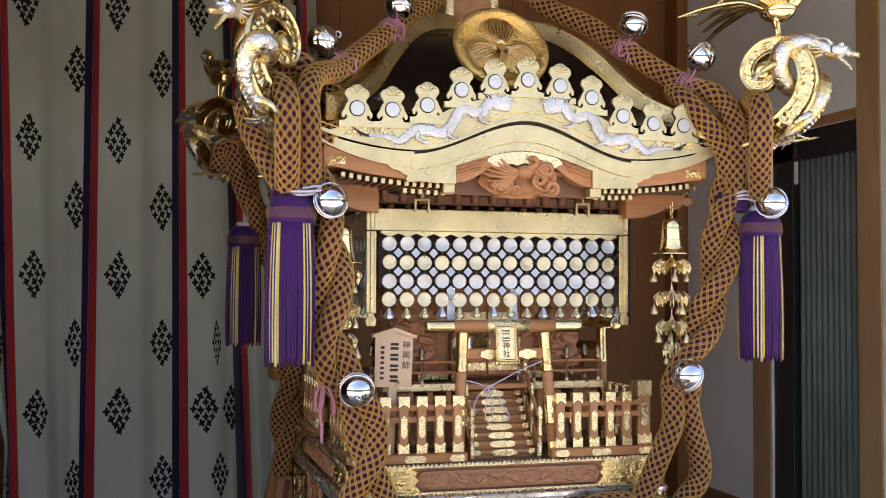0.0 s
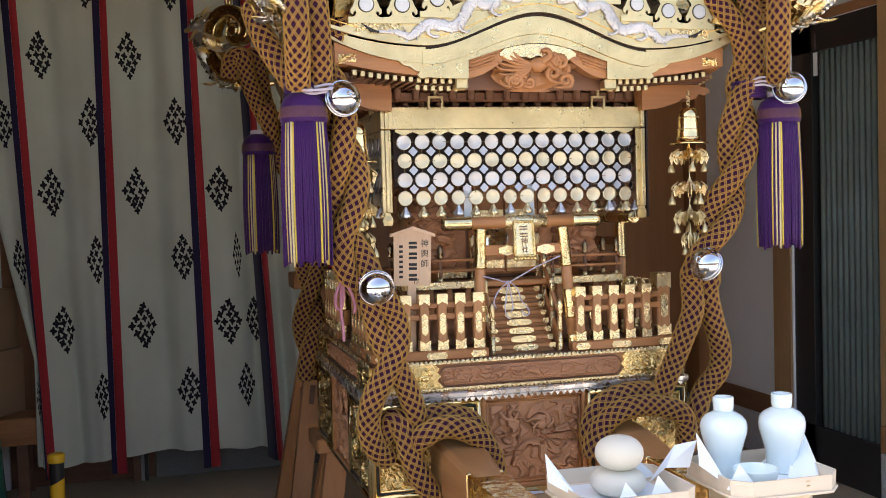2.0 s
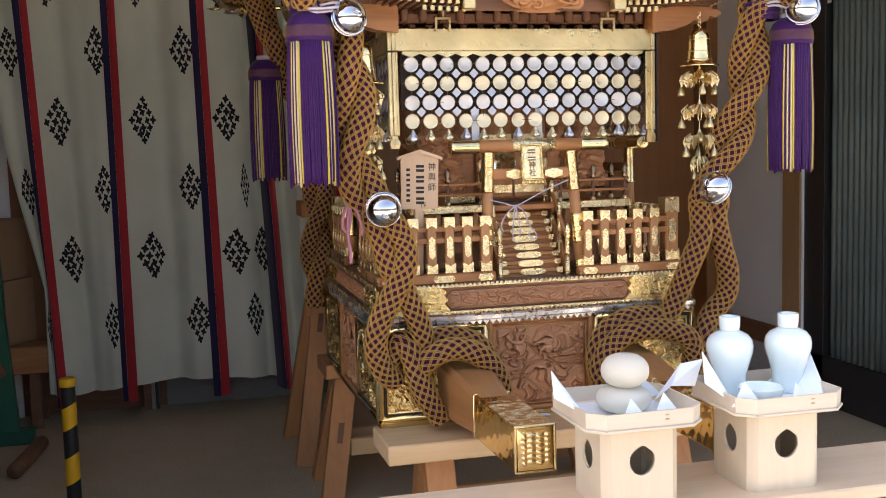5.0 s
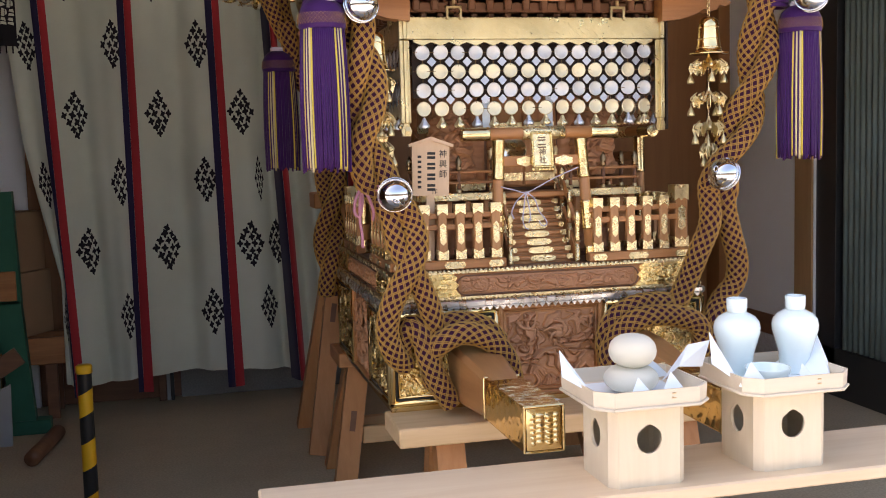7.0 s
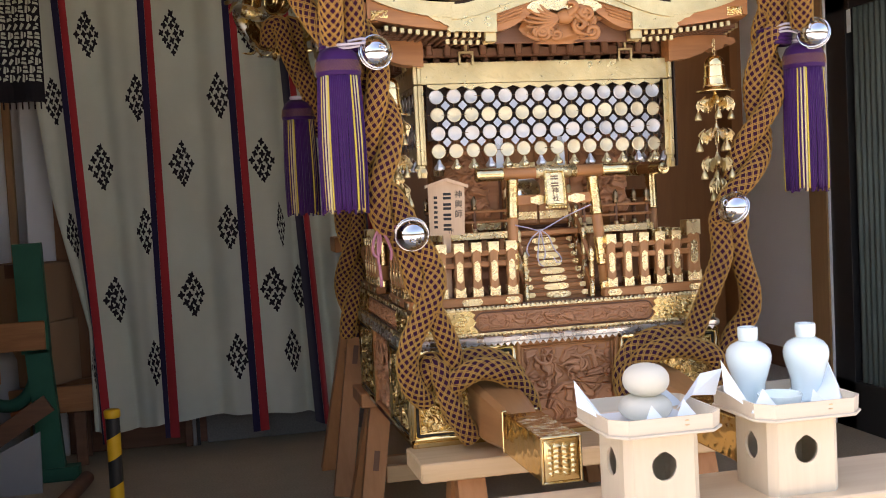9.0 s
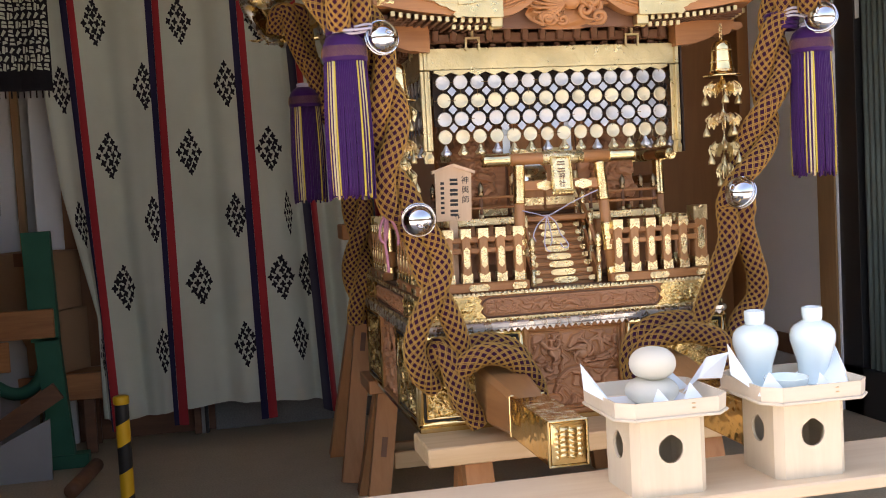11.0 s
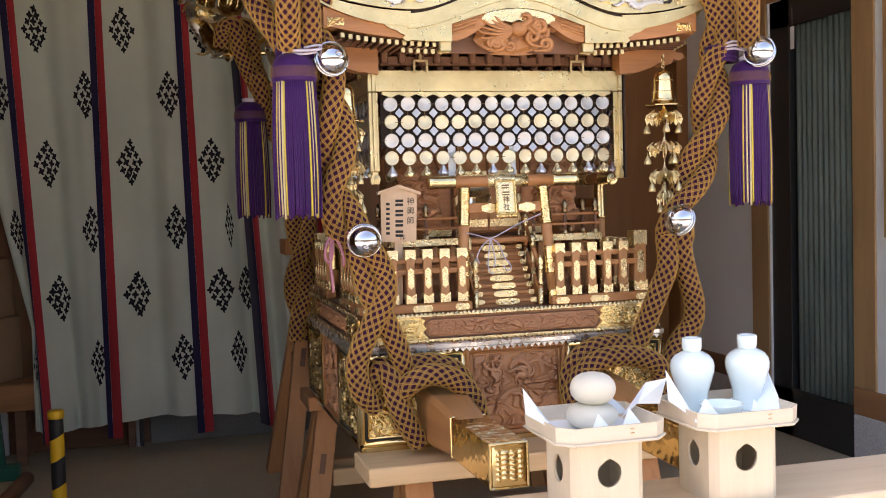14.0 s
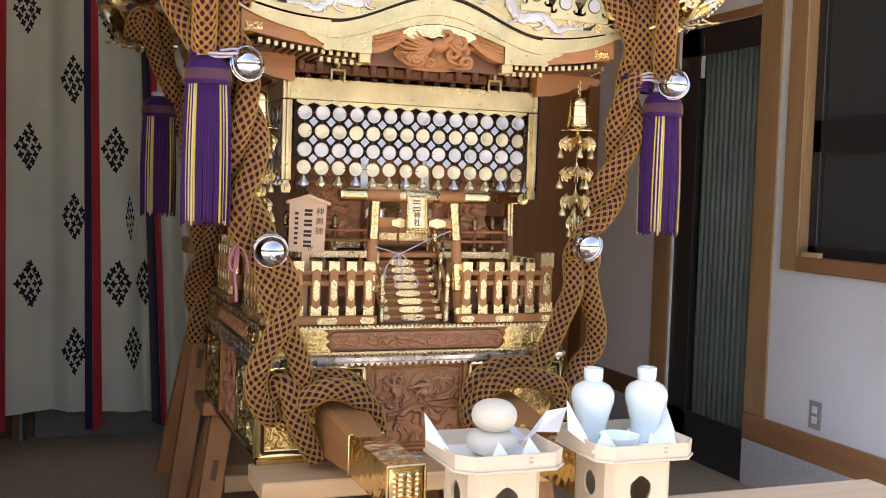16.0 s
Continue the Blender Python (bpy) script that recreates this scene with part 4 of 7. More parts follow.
def guardian(u, v):
    a = math.pi * (1.0 + 1.2 * u - 0.1)
    z = 1.075 + 0.25 * v
    r = lerp_table([(0, 0.058), (0.1, 0.064), (0.35, 0.046), (0.6, 0.05), (0.85, 0.042), (1, 0.026)], v) + 0.028 * coil_h(0.25 * u, 0.25 * v) * math.sin(math.pi * min(1, 0.15 + v))
    return (r * math.cos(a), r * math.sin(a), z)


guardian_me = make_mesh("column_carving", Geo().grid(guardian, 70, 110), KEYAKI_CARVE)
for sx in (-1, 1):
    at(part("column_carving", guardian_me, None, body, "reddish zelkova beast carved round a column"), Matrix.Translation((sx * 0.215, CY - 0.222, 0)))
on_sides("tie_strip", Geo().box(-0.215, 0.215, CY - 0.242, CY - 0.2155, 1.40, 1.425, 0.003), GOLD_ENGR, shrine)
mirror = part("mirror", Geo().lathe([(0.040, -0.004), (0.042, 0.0), (0.040, 0.004)], 32, pose(-0.04, 0.195, 1.15, 84, 0, -6), False), CHROME, shrine, "small polished round mirror")
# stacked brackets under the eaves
# Darker wood puts the deep shade below the rafters into the brackets.
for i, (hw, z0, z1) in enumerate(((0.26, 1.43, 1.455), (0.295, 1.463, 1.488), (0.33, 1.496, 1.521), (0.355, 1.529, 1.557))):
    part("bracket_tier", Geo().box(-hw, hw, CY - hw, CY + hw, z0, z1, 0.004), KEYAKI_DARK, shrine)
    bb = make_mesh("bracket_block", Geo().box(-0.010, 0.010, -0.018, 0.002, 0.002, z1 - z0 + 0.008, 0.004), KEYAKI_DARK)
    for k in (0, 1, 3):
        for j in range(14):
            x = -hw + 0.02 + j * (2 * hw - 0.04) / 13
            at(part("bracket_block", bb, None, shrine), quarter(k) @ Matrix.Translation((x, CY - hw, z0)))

# hanging screens of silver and gilt discs
SCR_Y = 0.085
header_fret = make_mesh("fretwork", fret(Geo(), 0.75, 0.055, 0.0105, lambda u, v, h: (u - 0.003, SCR_Y - 0.006 - h, 1.4835 + v), 0.0042, 0.0009), GOLD_PALE)


def screen(k):
    sc = part("hanging_screen", Geo().box(-0.386, 0.380, SCR_Y - 0.006, SCR_Y + 0.006, 1.454, 1.513, 0.002), GOLD_PALE, shrine, "hanging screen of silver and gilt discs in a gold frame")
    at(sc, quarter(k))
    g = Geo()
    for i in range(14):
        x = -0.322 + i * 0.0493
        g.prism([(x - 0.0246, 1.453), (x - 0.0246, 1.447), (x, 1.437), (x + 0.0246, 1.447), (x + 0.0246, 1.453)][::1], SCR_Y - 0.0055, SCR_Y + 0.0035)
    part("scalloped_edge", g, GOLD_PALE, sc)
    if k == 0:
        part("fretwork", header_fret, None, sc, "raised key fretwork")
    for s in (-1, 1):
        a, b = (-0.386, -0.358) if s < 0 else (0.352, 0.380)
        g = Geo().box(a, b, SCR_Y - 0.006, SCR_Y + 0.006, 1.232, 1.452, 0.002)
        c = (a + b) / 2
        g.box(c - 0.009, c + 0.009, SCR_Y - 0.005, SCR_Y + 0.005, 1.222, 1.233, 0.002)
        g.prism([(c - 0.011, 1.198), (c + 0.011, 1.198), (c + 0.014, 1.212), (c + 0.01, 1.223), (c - 0.01, 1.223), (c - 0.014, 1.212)], SCR_Y - 0.006, SCR_Y + 0.006)
        part("side_stile", g, GOLD_PALE, sc)
        if s > 0 and k == 0:
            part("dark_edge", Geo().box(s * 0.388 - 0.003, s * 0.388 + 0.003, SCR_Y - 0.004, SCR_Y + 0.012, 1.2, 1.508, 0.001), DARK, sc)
    for s in (-1, 1):
        g = Geo()
        g.box(s * 0.235 - 0.022, s * 0.235 - 0.015, SCR_Y - 0.015, SCR_Y - 0.009, 1.505, 1.538, 0.001)
        g.box(s * 0.235 + 0.015, s * 0.235 + 0.022, SCR_Y - 0.015, SCR_Y - 0.009, 1.505, 1.538, 0.001)
        g.box(s * 0.235 - 0.022, s * 0.235 + 0.022, SCR_Y - 0.015, SCR_Y - 0.009, 1.535, 1.542, 0.001)
        g.box(s * 0.235 - 0.004, s * 0.235 + 0.004, SCR_Y - 0.016, SCR_Y - 0.008, 1.542, 1.575, 0.001)
        part("hanger", g, GOLD_PALE, sc)
    return sc


disc_s = make_mesh("disc", Geo().lathe([(0.0193, 0), (0.0203, 0.001), (0.0203, 0.003), (0.0178, 0.0042), (0.0168, 0.0036)], 20, pose(0, 0.002, 0, 90)), SILVER_DISC)
disc_g = make_mesh("disc", Geo().lathe([(0.0193, 0), (0.0203, 0.001), (0.0203, 0.003), (0.0178, 0.0042), (0.0168, 0.0036)], 20, pose(0, 0.002, 0, 90)), GOLD_DISC)
gd = Geo().prism([(-0.0128, 0), (0, -0.0132), (0.0128, 0), (0, 0.0132)], -0.002, 0.001)
lozenge = make_mesh("lozenge", gd, SILVER_BLUE)
gd = Geo()


def flower(u, v):
    a = 2 * math.pi * u
    r = lerp_table([(0, 0.0015), (0.12, 0.0045), (0.3, 0.0058), (0.6, 0.0098), (0.85, 0.0145), (1.0, 0.0128)], v)
    r *= 1 + 0.16 * v * math.cos(6 * a)
    return (r * math.cos(a), r * math.sin(a), 0.004 - 0.029 * v + 0.0025 * v * math.cos(6 * a))


gd.grid(flower, 24, 7)
drop_g = make_mesh("pendant", gd, GOLD_ENGR)
drop_s = make_mesh("pendant", gd, SILVER)
glink = Geo()
_a, _b = 0.0008, 0.0262
glink.prism([(_a, _a), (_a, _b), (-_a, _b), (-_a, _a), (-_b, _a), (-_b, -_a), (-_a, -_a), (-_a, -_b), (_a, -_b), (_a, -_a), (_b, -_a), (_b, _a)][::-1], 0.0, 0.0016)
link_me = make_mesh("link", glink, BRONZE)
rng = random.Random(4)
for k in (0, 1, 3):
    sc = screen(k)
    for j in range(4):
        for i in range(14):
            x, z = -0.322 + i * 0.0493, 1.420 - j * 0.0505
            dx, dy = rng.uniform(-0.001, 0.001), rng.uniform(-0.001, 0.001)
            m = Matrix.Translation((x + dx, SCR_Y, z + dy)) @ pose(0, 0, 0, rng.uniform(-8, 5), 0, rng.uniform(-9, 9))
            at(part("disc", disc_s if j % 2 == 0 else disc_g, None, sc), m)
            if k == 0:
                at(part("link", link_me, None, sc), Matrix.Translation((x, SCR_Y, z)))
            if i < 13 and j < 3:
                at(part("lozenge", lozenge, None, sc), Matrix.Translation((x + 0.0247, SCR_Y, z - 0.0252)) @ pose(0, 0, 0, rng.uniform(-4, 4), 0, rng.uniform(-5, 5)))
            if j == 3:
                at(part("pendant", drop_g if i % 3 else drop_s, None, sc), Matrix.Translation((x, SCR_Y, z - 0.021 - rng.uniform(0, 0.004))))
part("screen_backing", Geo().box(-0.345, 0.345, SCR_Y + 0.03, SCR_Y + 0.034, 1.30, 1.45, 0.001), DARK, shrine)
for x in (-0.142, 0.04):
    part("paper_strip", Geo().box(x - 0.011, x + 0.011, SCR_Y + 0.02, SCR_Y + 0.0212, 1.2, 1.30, 0.0004), PAPER, shrine, "white paper strip")


# ---- the roof ----
def roughen(geo, amp, k):
    """Chase the surface of a casting."""
    for i, p in enumerate(geo.v):
        q = Vector(p) * k
        d = Vector((noise.noise(q), noise.noise(q + Vector((7, 0, 0))), noise.noise(q + Vector((0, 7, 0)))))
        geo.v[i] = tuple(Vector(p) + d * amp)
    return geo


JEWEL_Z = [(0.0, 1.844), (0.09, 1.834), (0.18, 1.808), (0.272, 1.763), (0.36, 1.747), (0.45, 1.746)]


def eave_low(x):
    """Lower edge of the crest board: flaring ends, an arched middle."""
    a = abs(x)
    if a < 0.30:
        return 1.648 + 0.088 * smooth01(1 - a / 0.30)
    return 1.648 + 0.045 * ((a - 0.30) / 0.26) ** 2


def crest_top(x):
    a = abs(x)
    return max(eave_low(a) + 0.007, lerp_table(JEWEL_Z, a) - 0.036 - 0.03 * smooth01((a - 0.45) / 0.11))


xs = [-0.56 + 1.12 * i / 80 for i in range(81)]
YC = -0.105
roof = part("roof", Geo(), LACQUER, shrine, "black lacquered curved roof with gold ridges")
PROFILE = [(0.075, 2.085), (0.136, 2.075), (0.18, 2.062), (0.225, 2.04), (0.265, 2.01), (0.30, 1.975), (0.335, 1.93), (0.37, 1.878), (0.41, 1.826), (0.455, 1.785), (0.50, 1.757), (0.54, 1.742), (0.565, 1.738)]


def roof_face(u, v):
    s = 0.075 + (0.562 - 0.075) * v
    x = (2 * u - 1) * s
    return (x, CY - s, lerp_table(PROFILE, s) + 0.012 * (2 * u - 1) ** 4 * v)


g = Geo().grid(roof_face, 24, 40, True)
for k in range(4):
    f = at(part("roof_face", make_mesh("roof_face", g, LACQUER) if k == 0 else roof_face_me, None, roof), quarter(k))
    roof_face_me = f.data
# ridges down the four corners
ridge_pts = [Vector((s, CY - s, z + 0.022)) for s, z in PROFILE]
g = Geo()
vs, fs = [], []
side = Vector((1, 1, 0)).normalized()
dense = spline(ridge_pts, 0.012)
for i, p in enumerate(dense):
    w = 0.032 + 0.006 * i / len(dense)
    for a, b in ((-w, -0.05), (-w, 0.012), (-w * 0.85, 0.018), (w * 0.85, 0.018), (w, 0.012), (w, -0.05)):
        vs.append(p + side * a + Vector((0, 0, b)))
for i in range(len(dense) - 1):
    for q in range(5):
        fs.append((6 * i + q, 6 * i + q + 1, 6 * i + q + 7, 6 * i + q + 6))
g.add(vs, fs, False)
me = make_mesh("ridge", g, GOLD_KEY)
_len = 0.012 * (len(dense) - 1)


def flank(s):
    """The upright side of a ridge, as a surface for its fret."""

    def place(u, v, h):
        i = max(0.0, min(len(dense) - 1.001, (u + _len / 2) / 0.012))
        p = dense[int(i)].lerp(dense[int(i) + 1], i - int(i))
        return tuple(p + side * (s * (0.032 + 0.006 * i / len(dense) + h)) + Vector((0, 0, v - 0.012)))

    return place


ridge_fret = [make_mesh("ridge_fret", fret(Geo(), _len, 0.046, 0.0098, flank(s), 0.0042, 0.003), GOLD_PALE) for s in (-1, 1)]
for k in range(4):
    r_ = at(part("ridge", me, None, roof, "gold ridge with fretwork"), quarter(k))
    for f_ in ridge_fret:
        part("ridge_fret", f_, None, r_)
# top block
cap = part("roof_block", Geo().box(-0.10, 0.10, CY - 0.10, CY + 0.10, 2.07, 2.10, 0.004).box(-0.085, 0.085, CY - 0.085, CY + 0.085, 2.10, 2.22, 0.003).box(-0.115, 0.115, CY - 0.115, CY + 0.115, 2.22, 2.25, 0.005), GOLD_ENGR, roof, "gold roof block with carved insets")
g = Geo()
relief_panel(g, -0.06, 0.06, 2.11, 2.21, CY - 0.086, 0.014, 61, 0.006, 6, 130)
on_sides("inset_carving", g, KEYAKI_CARVE, cap, (0, 1, 3))

# crest board with its jewelled cusps, the same on the front and both sides
g = Geo().strip(xs, lambda x: eave_low(x) + 0.002, crest_top, YC, YC + 0.012)
crests = on_sides("crest_board", g, GOLD_PALE, roof, label="pale gilt crest board with jewelled cusps")
g = Geo().strip(xs, lambda x: eave_low(x) + 0.001, lambda x: eave_low(x) + 0.010, YC - 0.004, YC + 0.002)
crest_bead = make_mesh("bead", g, GOLD_PALE)
crest_line = make_mesh("bead", Geo().strip(xs, lambda x: eave_low(x) + 0.022, lambda x: eave_low(x) + 0.0245, YC - 0.002, YC + 0.002), GOLD_DEEP)


def cusp_outline():
    right = [(0.0, 0.060), (0.010, 0.057), (0.015, 0.051), (0.024, 0.049), (0.030, 0.041), (0.031, 0.032), (0.0245, 0.024), (0.022, 0.016), (0.028, 0.009), (0.0325, -0.003), (0.039, -0.013), (0.0385, -0.022), (0.033, -0.025), (0.031, -0.019), (0.027, -0.016), (0.0245, -0.022), (0.028, -0.028), (0.036, -0.031), (0.0452, -0.031), (0.0452, -0.046)]
    left = [(-x, z) for x, z in right[:0:-1]]
    return (right + left)[::-1]


cusp_me = make_mesh("cusp", Geo().prism(cusp_outline(), -0.003, 0.008), GOLD_PALE)
g = Geo().lathe([(0.0175, 0), (0.018, 0.003), (0.0168, 0.0042), (0.0155, 0.0036), (0.010, 0.0044), (0.002, 0.0046)], 20, pose(0, -0.003, 0, 90))
jewel_me = make_mesh("jewel", g, SILVER_DISC)
g = Geo()
for q in range(20):
    a0, a1 = 2 * math.pi * q / 20, 2 * math.pi * (q + 1) / 20
    g.add([(0.0176 * math.cos(a0), -0.0035, 0.0176 * math.sin(a0)), (0.0205 * math.cos(a0), -0.0035, 0.0205 * math.sin(a0)), (0.0205 * math.cos(a1), -0.0035, 0.0205 * math.sin(a1)), (0.0176 * math.cos(a1), -0.0035, 0.0176 * math.sin(a1))], [(0, 1, 2, 3)])
ring_me = make_mesh("ring", g, DARK)


def fan(u, v):
    a = radians(172 - 164 * u)
    r = 0.0035 + 0.0215 * v
    ridge = abs(math.sin(math.pi * 5 * u)) ** 0.6
    return (r * math.cos(a), -0.0031 - 0.0034 * ridge * math.sin(math.pi * min(1.0, 0.08 + 0.92 * v)), 0.0345 + 0.95 * r * math.sin(a) * (0.9 + 0.1 * ridge))


g = Geo().grid(fan, 40, 6)
leaf_me = make_mesh("cusp_relief", g, GOLD_PALE)
for c in crests:
    part("bead", crest_bead, None, c)
    part("bead", crest_line, None, c)
    for i in range(11):
        x = (i - 5) * 0.0905
        z = lerp_table(JEWEL_Z, abs(x))
        m = Matrix.Translation((x, YC - 0.003, z)) @ pose(0, 0, 0, 0, 0, 0)
        for nm, me in (("cusp", cusp_me), ("jewel", jewel_me), ("ring", ring_me), ("cusp_relief", leaf_me)):
            at(part(nm, me, None, c), m)
    # silver serpents lying along the board
    for s in (-1, 1):
        path = [(0.424, 1.678), (0.378, 1.676), (0.343, 1.666), (0.318, 1.684), (0.29, 1.699), (0.26, 1.695), (0.228, 1.692), (0.204, 1.714), (0.19, 1.742), (0.17, 1.757), (0.145, 1.750), (0.122, 1.752), (0.103, 1.776), (0.076, 1.777), (0.045, 1.768)]
        pts = spline([Vector((s * x, YC - 0.003, z + 0.004)) for x, z in path], 0.006)
        g = Geo().sweep(pts, lambda u: 0.3 * (0.005 + 0.010 * smooth01(u * 2.6) + 0.007 * smooth01((u - 0.84) / 0.06) * (1 - smooth01((u - 0.95) / 0.05))), 14, True, False, 3.3)
        rr = random.Random(8 + s)
        for q in range(20):
            i = int(len(pts) * (0.15 + 0.70 * q / 20))
            p, t = pts[i], (pts[i + 1] - pts[i - 1]).normalized()
            n = Vector((-t.z, 0, t.x)) * (s if q % 4 else -s)
            b = p + n * 0.009
            g.sweep([b, b + n * 0.005 - t * 0.004 + Vector((0, -0.002, 0)), b + n * 0.008 - t * 0.012], lambda u: 0.0022 * (1 - 0.85 * u), 6, True, False, 2.2)
        for q in (0.34, 0.55, 0.8):
            p = pts[int(len(pts) * q)]
            g.sweep(spline([p, p + Vector((s * 0.012, -0.004, -0.022)), p + Vector((-s * 0.006, -0.003, -0.034)), p + Vector((-s * 0.02, -0.002, -0.030))], 0.006), lambda u: 0.0034 * (1 - 0.6 * u), 6, True, False, 2.2)
        for q in range(7):
            p = pts[-6]
            a = 0.5 + 0.42 * q
            d = Vector((s * math.cos(a), 0, math.sin(a) * 0.6))
            g.sweep([p + d * 0.008, p + d * 0.03 + Vector((0, -0.004, 0.003)), p + d * 0.045], lambda u: 0.003 * (1 - 0.85 * u), 6, True, False, 2.4)
        part("serpent", roughen(g, 0.0014, 200), SILVER_WHITE, c, "silver serpent relief")
        g = Geo()
        for q in range(4):
            b = Vector((s * (0.422 + 0.006 * q), YC - 0.005, 1.679))
            g.sweep([b, b + Vector((s * 0.012, 0, 0.004 + 0.003 * q)), b + Vector((s * 0.026, 0, 0.003 + 0.006 * q))], lambda u: 0.0035 * (1 - 0.8 * u), 6)
        part("tail_fin", g, INK, c, "dark tail fin")
        g = Geo()
        for (hx, hz) in ((0.10, 1.80), (0.112, 1.803), (0.088, 1.80)):
            b = Vector((s * hx, YC - 0.006, hz - 0.012))
            g.sweep([b, b + Vector((s * 0.006, 0, 0.009)), b + Vector((s * 0.016, 0, 0.013))], lambda u: 0.003 * (1 - 0.8 * u), 6)
        part("horn", g, INK, c, "dark horn")
        rc = random.Random(3)
        for q in range(15):
            cx = 0.345 + 0.15 * rc.random()
            cz = lerp_table(JEWEL_Z, cx) - 0.044 - 0.018 * rc.random()
            a0, d = rc.uniform(0, 6), rc.choice((-1, 1))
            spi = [Vector((s * cx + (0.002 + 0.0011 * t) * math.cos(a0 + d * t), YC - 0.002, cz + (0.002 + 0.0011 * t) * math.sin(a0 + d * t))) for t in [0.5 * w for w in range(15)]]
            part("cloud_scroll", Geo().sweep(spi, 0.0026, 6), GOLD_ENGR, c)

# layers under the crest board
# the flat eave fascia is broken by the arch in the middle
def fascia(s):
    a = [s * (0.302 + 0.248 * i / 20) for i in range(21)]
    return Geo().strip(sorted(a), lambda x: 1.606 + 0.062 * ((abs(x) - 0.3) / 0.25) ** 2, lambda x: 1.6455 + 0.040 * ((abs(x) - 0.3) / 0.25) ** 2, YC + 0.006, YC + 0.06)


for s in (-1, 1):
    on_sides("eave_fascia", fascia(s), GOLD_PALE, roof)
arch_x = [-0.31 + 0.62 * i / 60 for i in range(61)]
# Dark strip puts the recess shadow above the arch into the colour.
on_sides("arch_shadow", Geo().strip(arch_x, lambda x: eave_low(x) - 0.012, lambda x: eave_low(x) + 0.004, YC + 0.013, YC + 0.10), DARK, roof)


def arch(x, lift, drop):
    a = abs(x)
    return 1.648 - drop + (0.088 + lift) * smooth01(1 - a / 0.31)


on_sides("arch_board", Geo().strip(arch_x, lambda x: arch(x, -0.006, 0.047), lambda x: arch(x, 0.0, 0.0085), YC + 0.004, YC + 0.05), GOLD_PALE, roof, label="pale gilt arched eave board")
on_sides("arch_mould", Geo().strip(arch_x, lambda x: arch(x, -0.02, 0.056), lambda x: arch(x, -0.006, 0.0475), YC + 0.009, YC + 0.05), GOLD_PALE, roof)
# wooden arch with a gold centre plate and gold ends
WX = [-0.53 + 1.06 * i / 106 for i in range(107)]


def wood_low(x):
    a = abs(x)
    return 1.572 + (0.088 * smooth01(1 - (a - 0.0) / 0.185) if a < 0.185 else 0.024 * max(0, (a - 0.2) / 0.27) ** 2)


def wood_high(x):
    a = abs(x)
    return max(1.6065 + 0.060 * max(0, (a - 0.3) / 0.25) ** 2 if a >= 0.3 else 0, arch(x, -0.02, 0.0565) if a < 0.31 else 0)


def plate_high(x):
    a = abs(x)
    return 1.608 + 0.062 * ((a - 0.3) / 0.25) ** 2 if a >= 0.302 else wood_high(x) + 0.002


on_sides("arch_wood", Geo().strip(WX, wood_low, wood_high, YC + 0.018, YC + 0.06), KEYAKI, roof, label="zelkova arched bargeboard")
on_sides("arch_plate", Geo().strip([-0.104 + 0.208 * i / 40 for i in range(41)], lambda x: wood_high(x) - 0.034 + 0.003 * math.cos(x * 150) + 0.022 * smooth01((abs(x) - 0.08) / 0.024), lambda x: wood_high(x) - 0.001 - 0.006 * smooth01((abs(x) - 0.09) / 0.014), YC + 0.012, YC + 0.018), GOLD_ENGR, roof, label="scalloped gold plate in the arch")
for s in (-1, 1):
    for q in range(3):
        line = [(s * x, YC + 0.017, wood_high(s * x) - 0.008 - 0.0085 * q) for x in [0.112 + 0.07 * w / 10 + 0.006 * q for w in range(11)]]
        on_sides("arch_reed", Geo().sweep(line, 0.0034, 6), KEYAKI, roof)
for s in (-1, 1):
    lo, hi = sorted((s * 0.19, s * 0.302))
    g = Geo().strip([lo + (hi - lo) * i / 12 for i in range(13)], lambda x: wood_low(x) - 0.004, plate_high, YC + 0.0085, YC + 0.018)
    out = [(s * x, z) for x, z in ((0.302, 1.5685), (0.316, 1.569), (0.324, 1.576), (0.318, 1.584), (0.331, 1.589), (0.342, 1.597), (0.357, 1.6), (0.372, 1.6105), (0.302, 1.6075))]
    on_sides("end_plate", g.prism(out if s > 0 else out[::-1], YC + 0.0085, YC + 0.018), GOLD_PALE, roof)
    g = Geo()
    relief_panel(g, *sorted((s * 0.472, s * 0.522)), 1.604, 1.63, YC + 0.0185, 0.008, 77 + s, 0.0013, cloud=0.012)
    on_sides("corner_mount", g, GOLD_RELIEF, roof, label="small embossed gold mount")
    a, b = sorted((s * 0.188, s * 0.222))
    on_sides("end_block", Geo().box(a, b, YC + 0.02, YC + 0.055, 1.543, 1.571, 0.003), GOLD_PALE, roof)
# rafters with gilt ends in two rows
raf = make_mesh("rafter", Geo().box(-0.005, 0.005, 0.0, 0.22, -0.006, 0.006, 0.001), KEYAKI_DARK)
tip = make_mesh("rafter_tip", Geo().box(-0.0056, 0.0056, -0.003, 0.006, -0.0066, 0.0066, 0.001), GOLD_PALE)
for k in (0, 1, 3):
    row = at(part("rafters", Geo().box(-0.47, 0.47, YC + 0.08, YC + 0.10, 1.573, 1.60, 0.002), KEYAKI_DARK, roof, "row of rafters with gilt ends"), quarter(k))
    for s in (-1, 1):
        for i in range(14):
            x = s * (0.214 + i * 0.0205)
            z = 1.563 + 0.021 * (i / 13) ** 2
            r = at(part("rafter", raf, None, row), Matrix.Translation((x, YC + 0.028, z)))
            at(part("rafter_tip", tip, None, row), Matrix.Translation((x, YC + 0.028, z)))
            if i < 6:
                at(part("rafter_tip", tip, None, row), Matrix.Translation((x, YC + 0.045, z - 0.0165)))
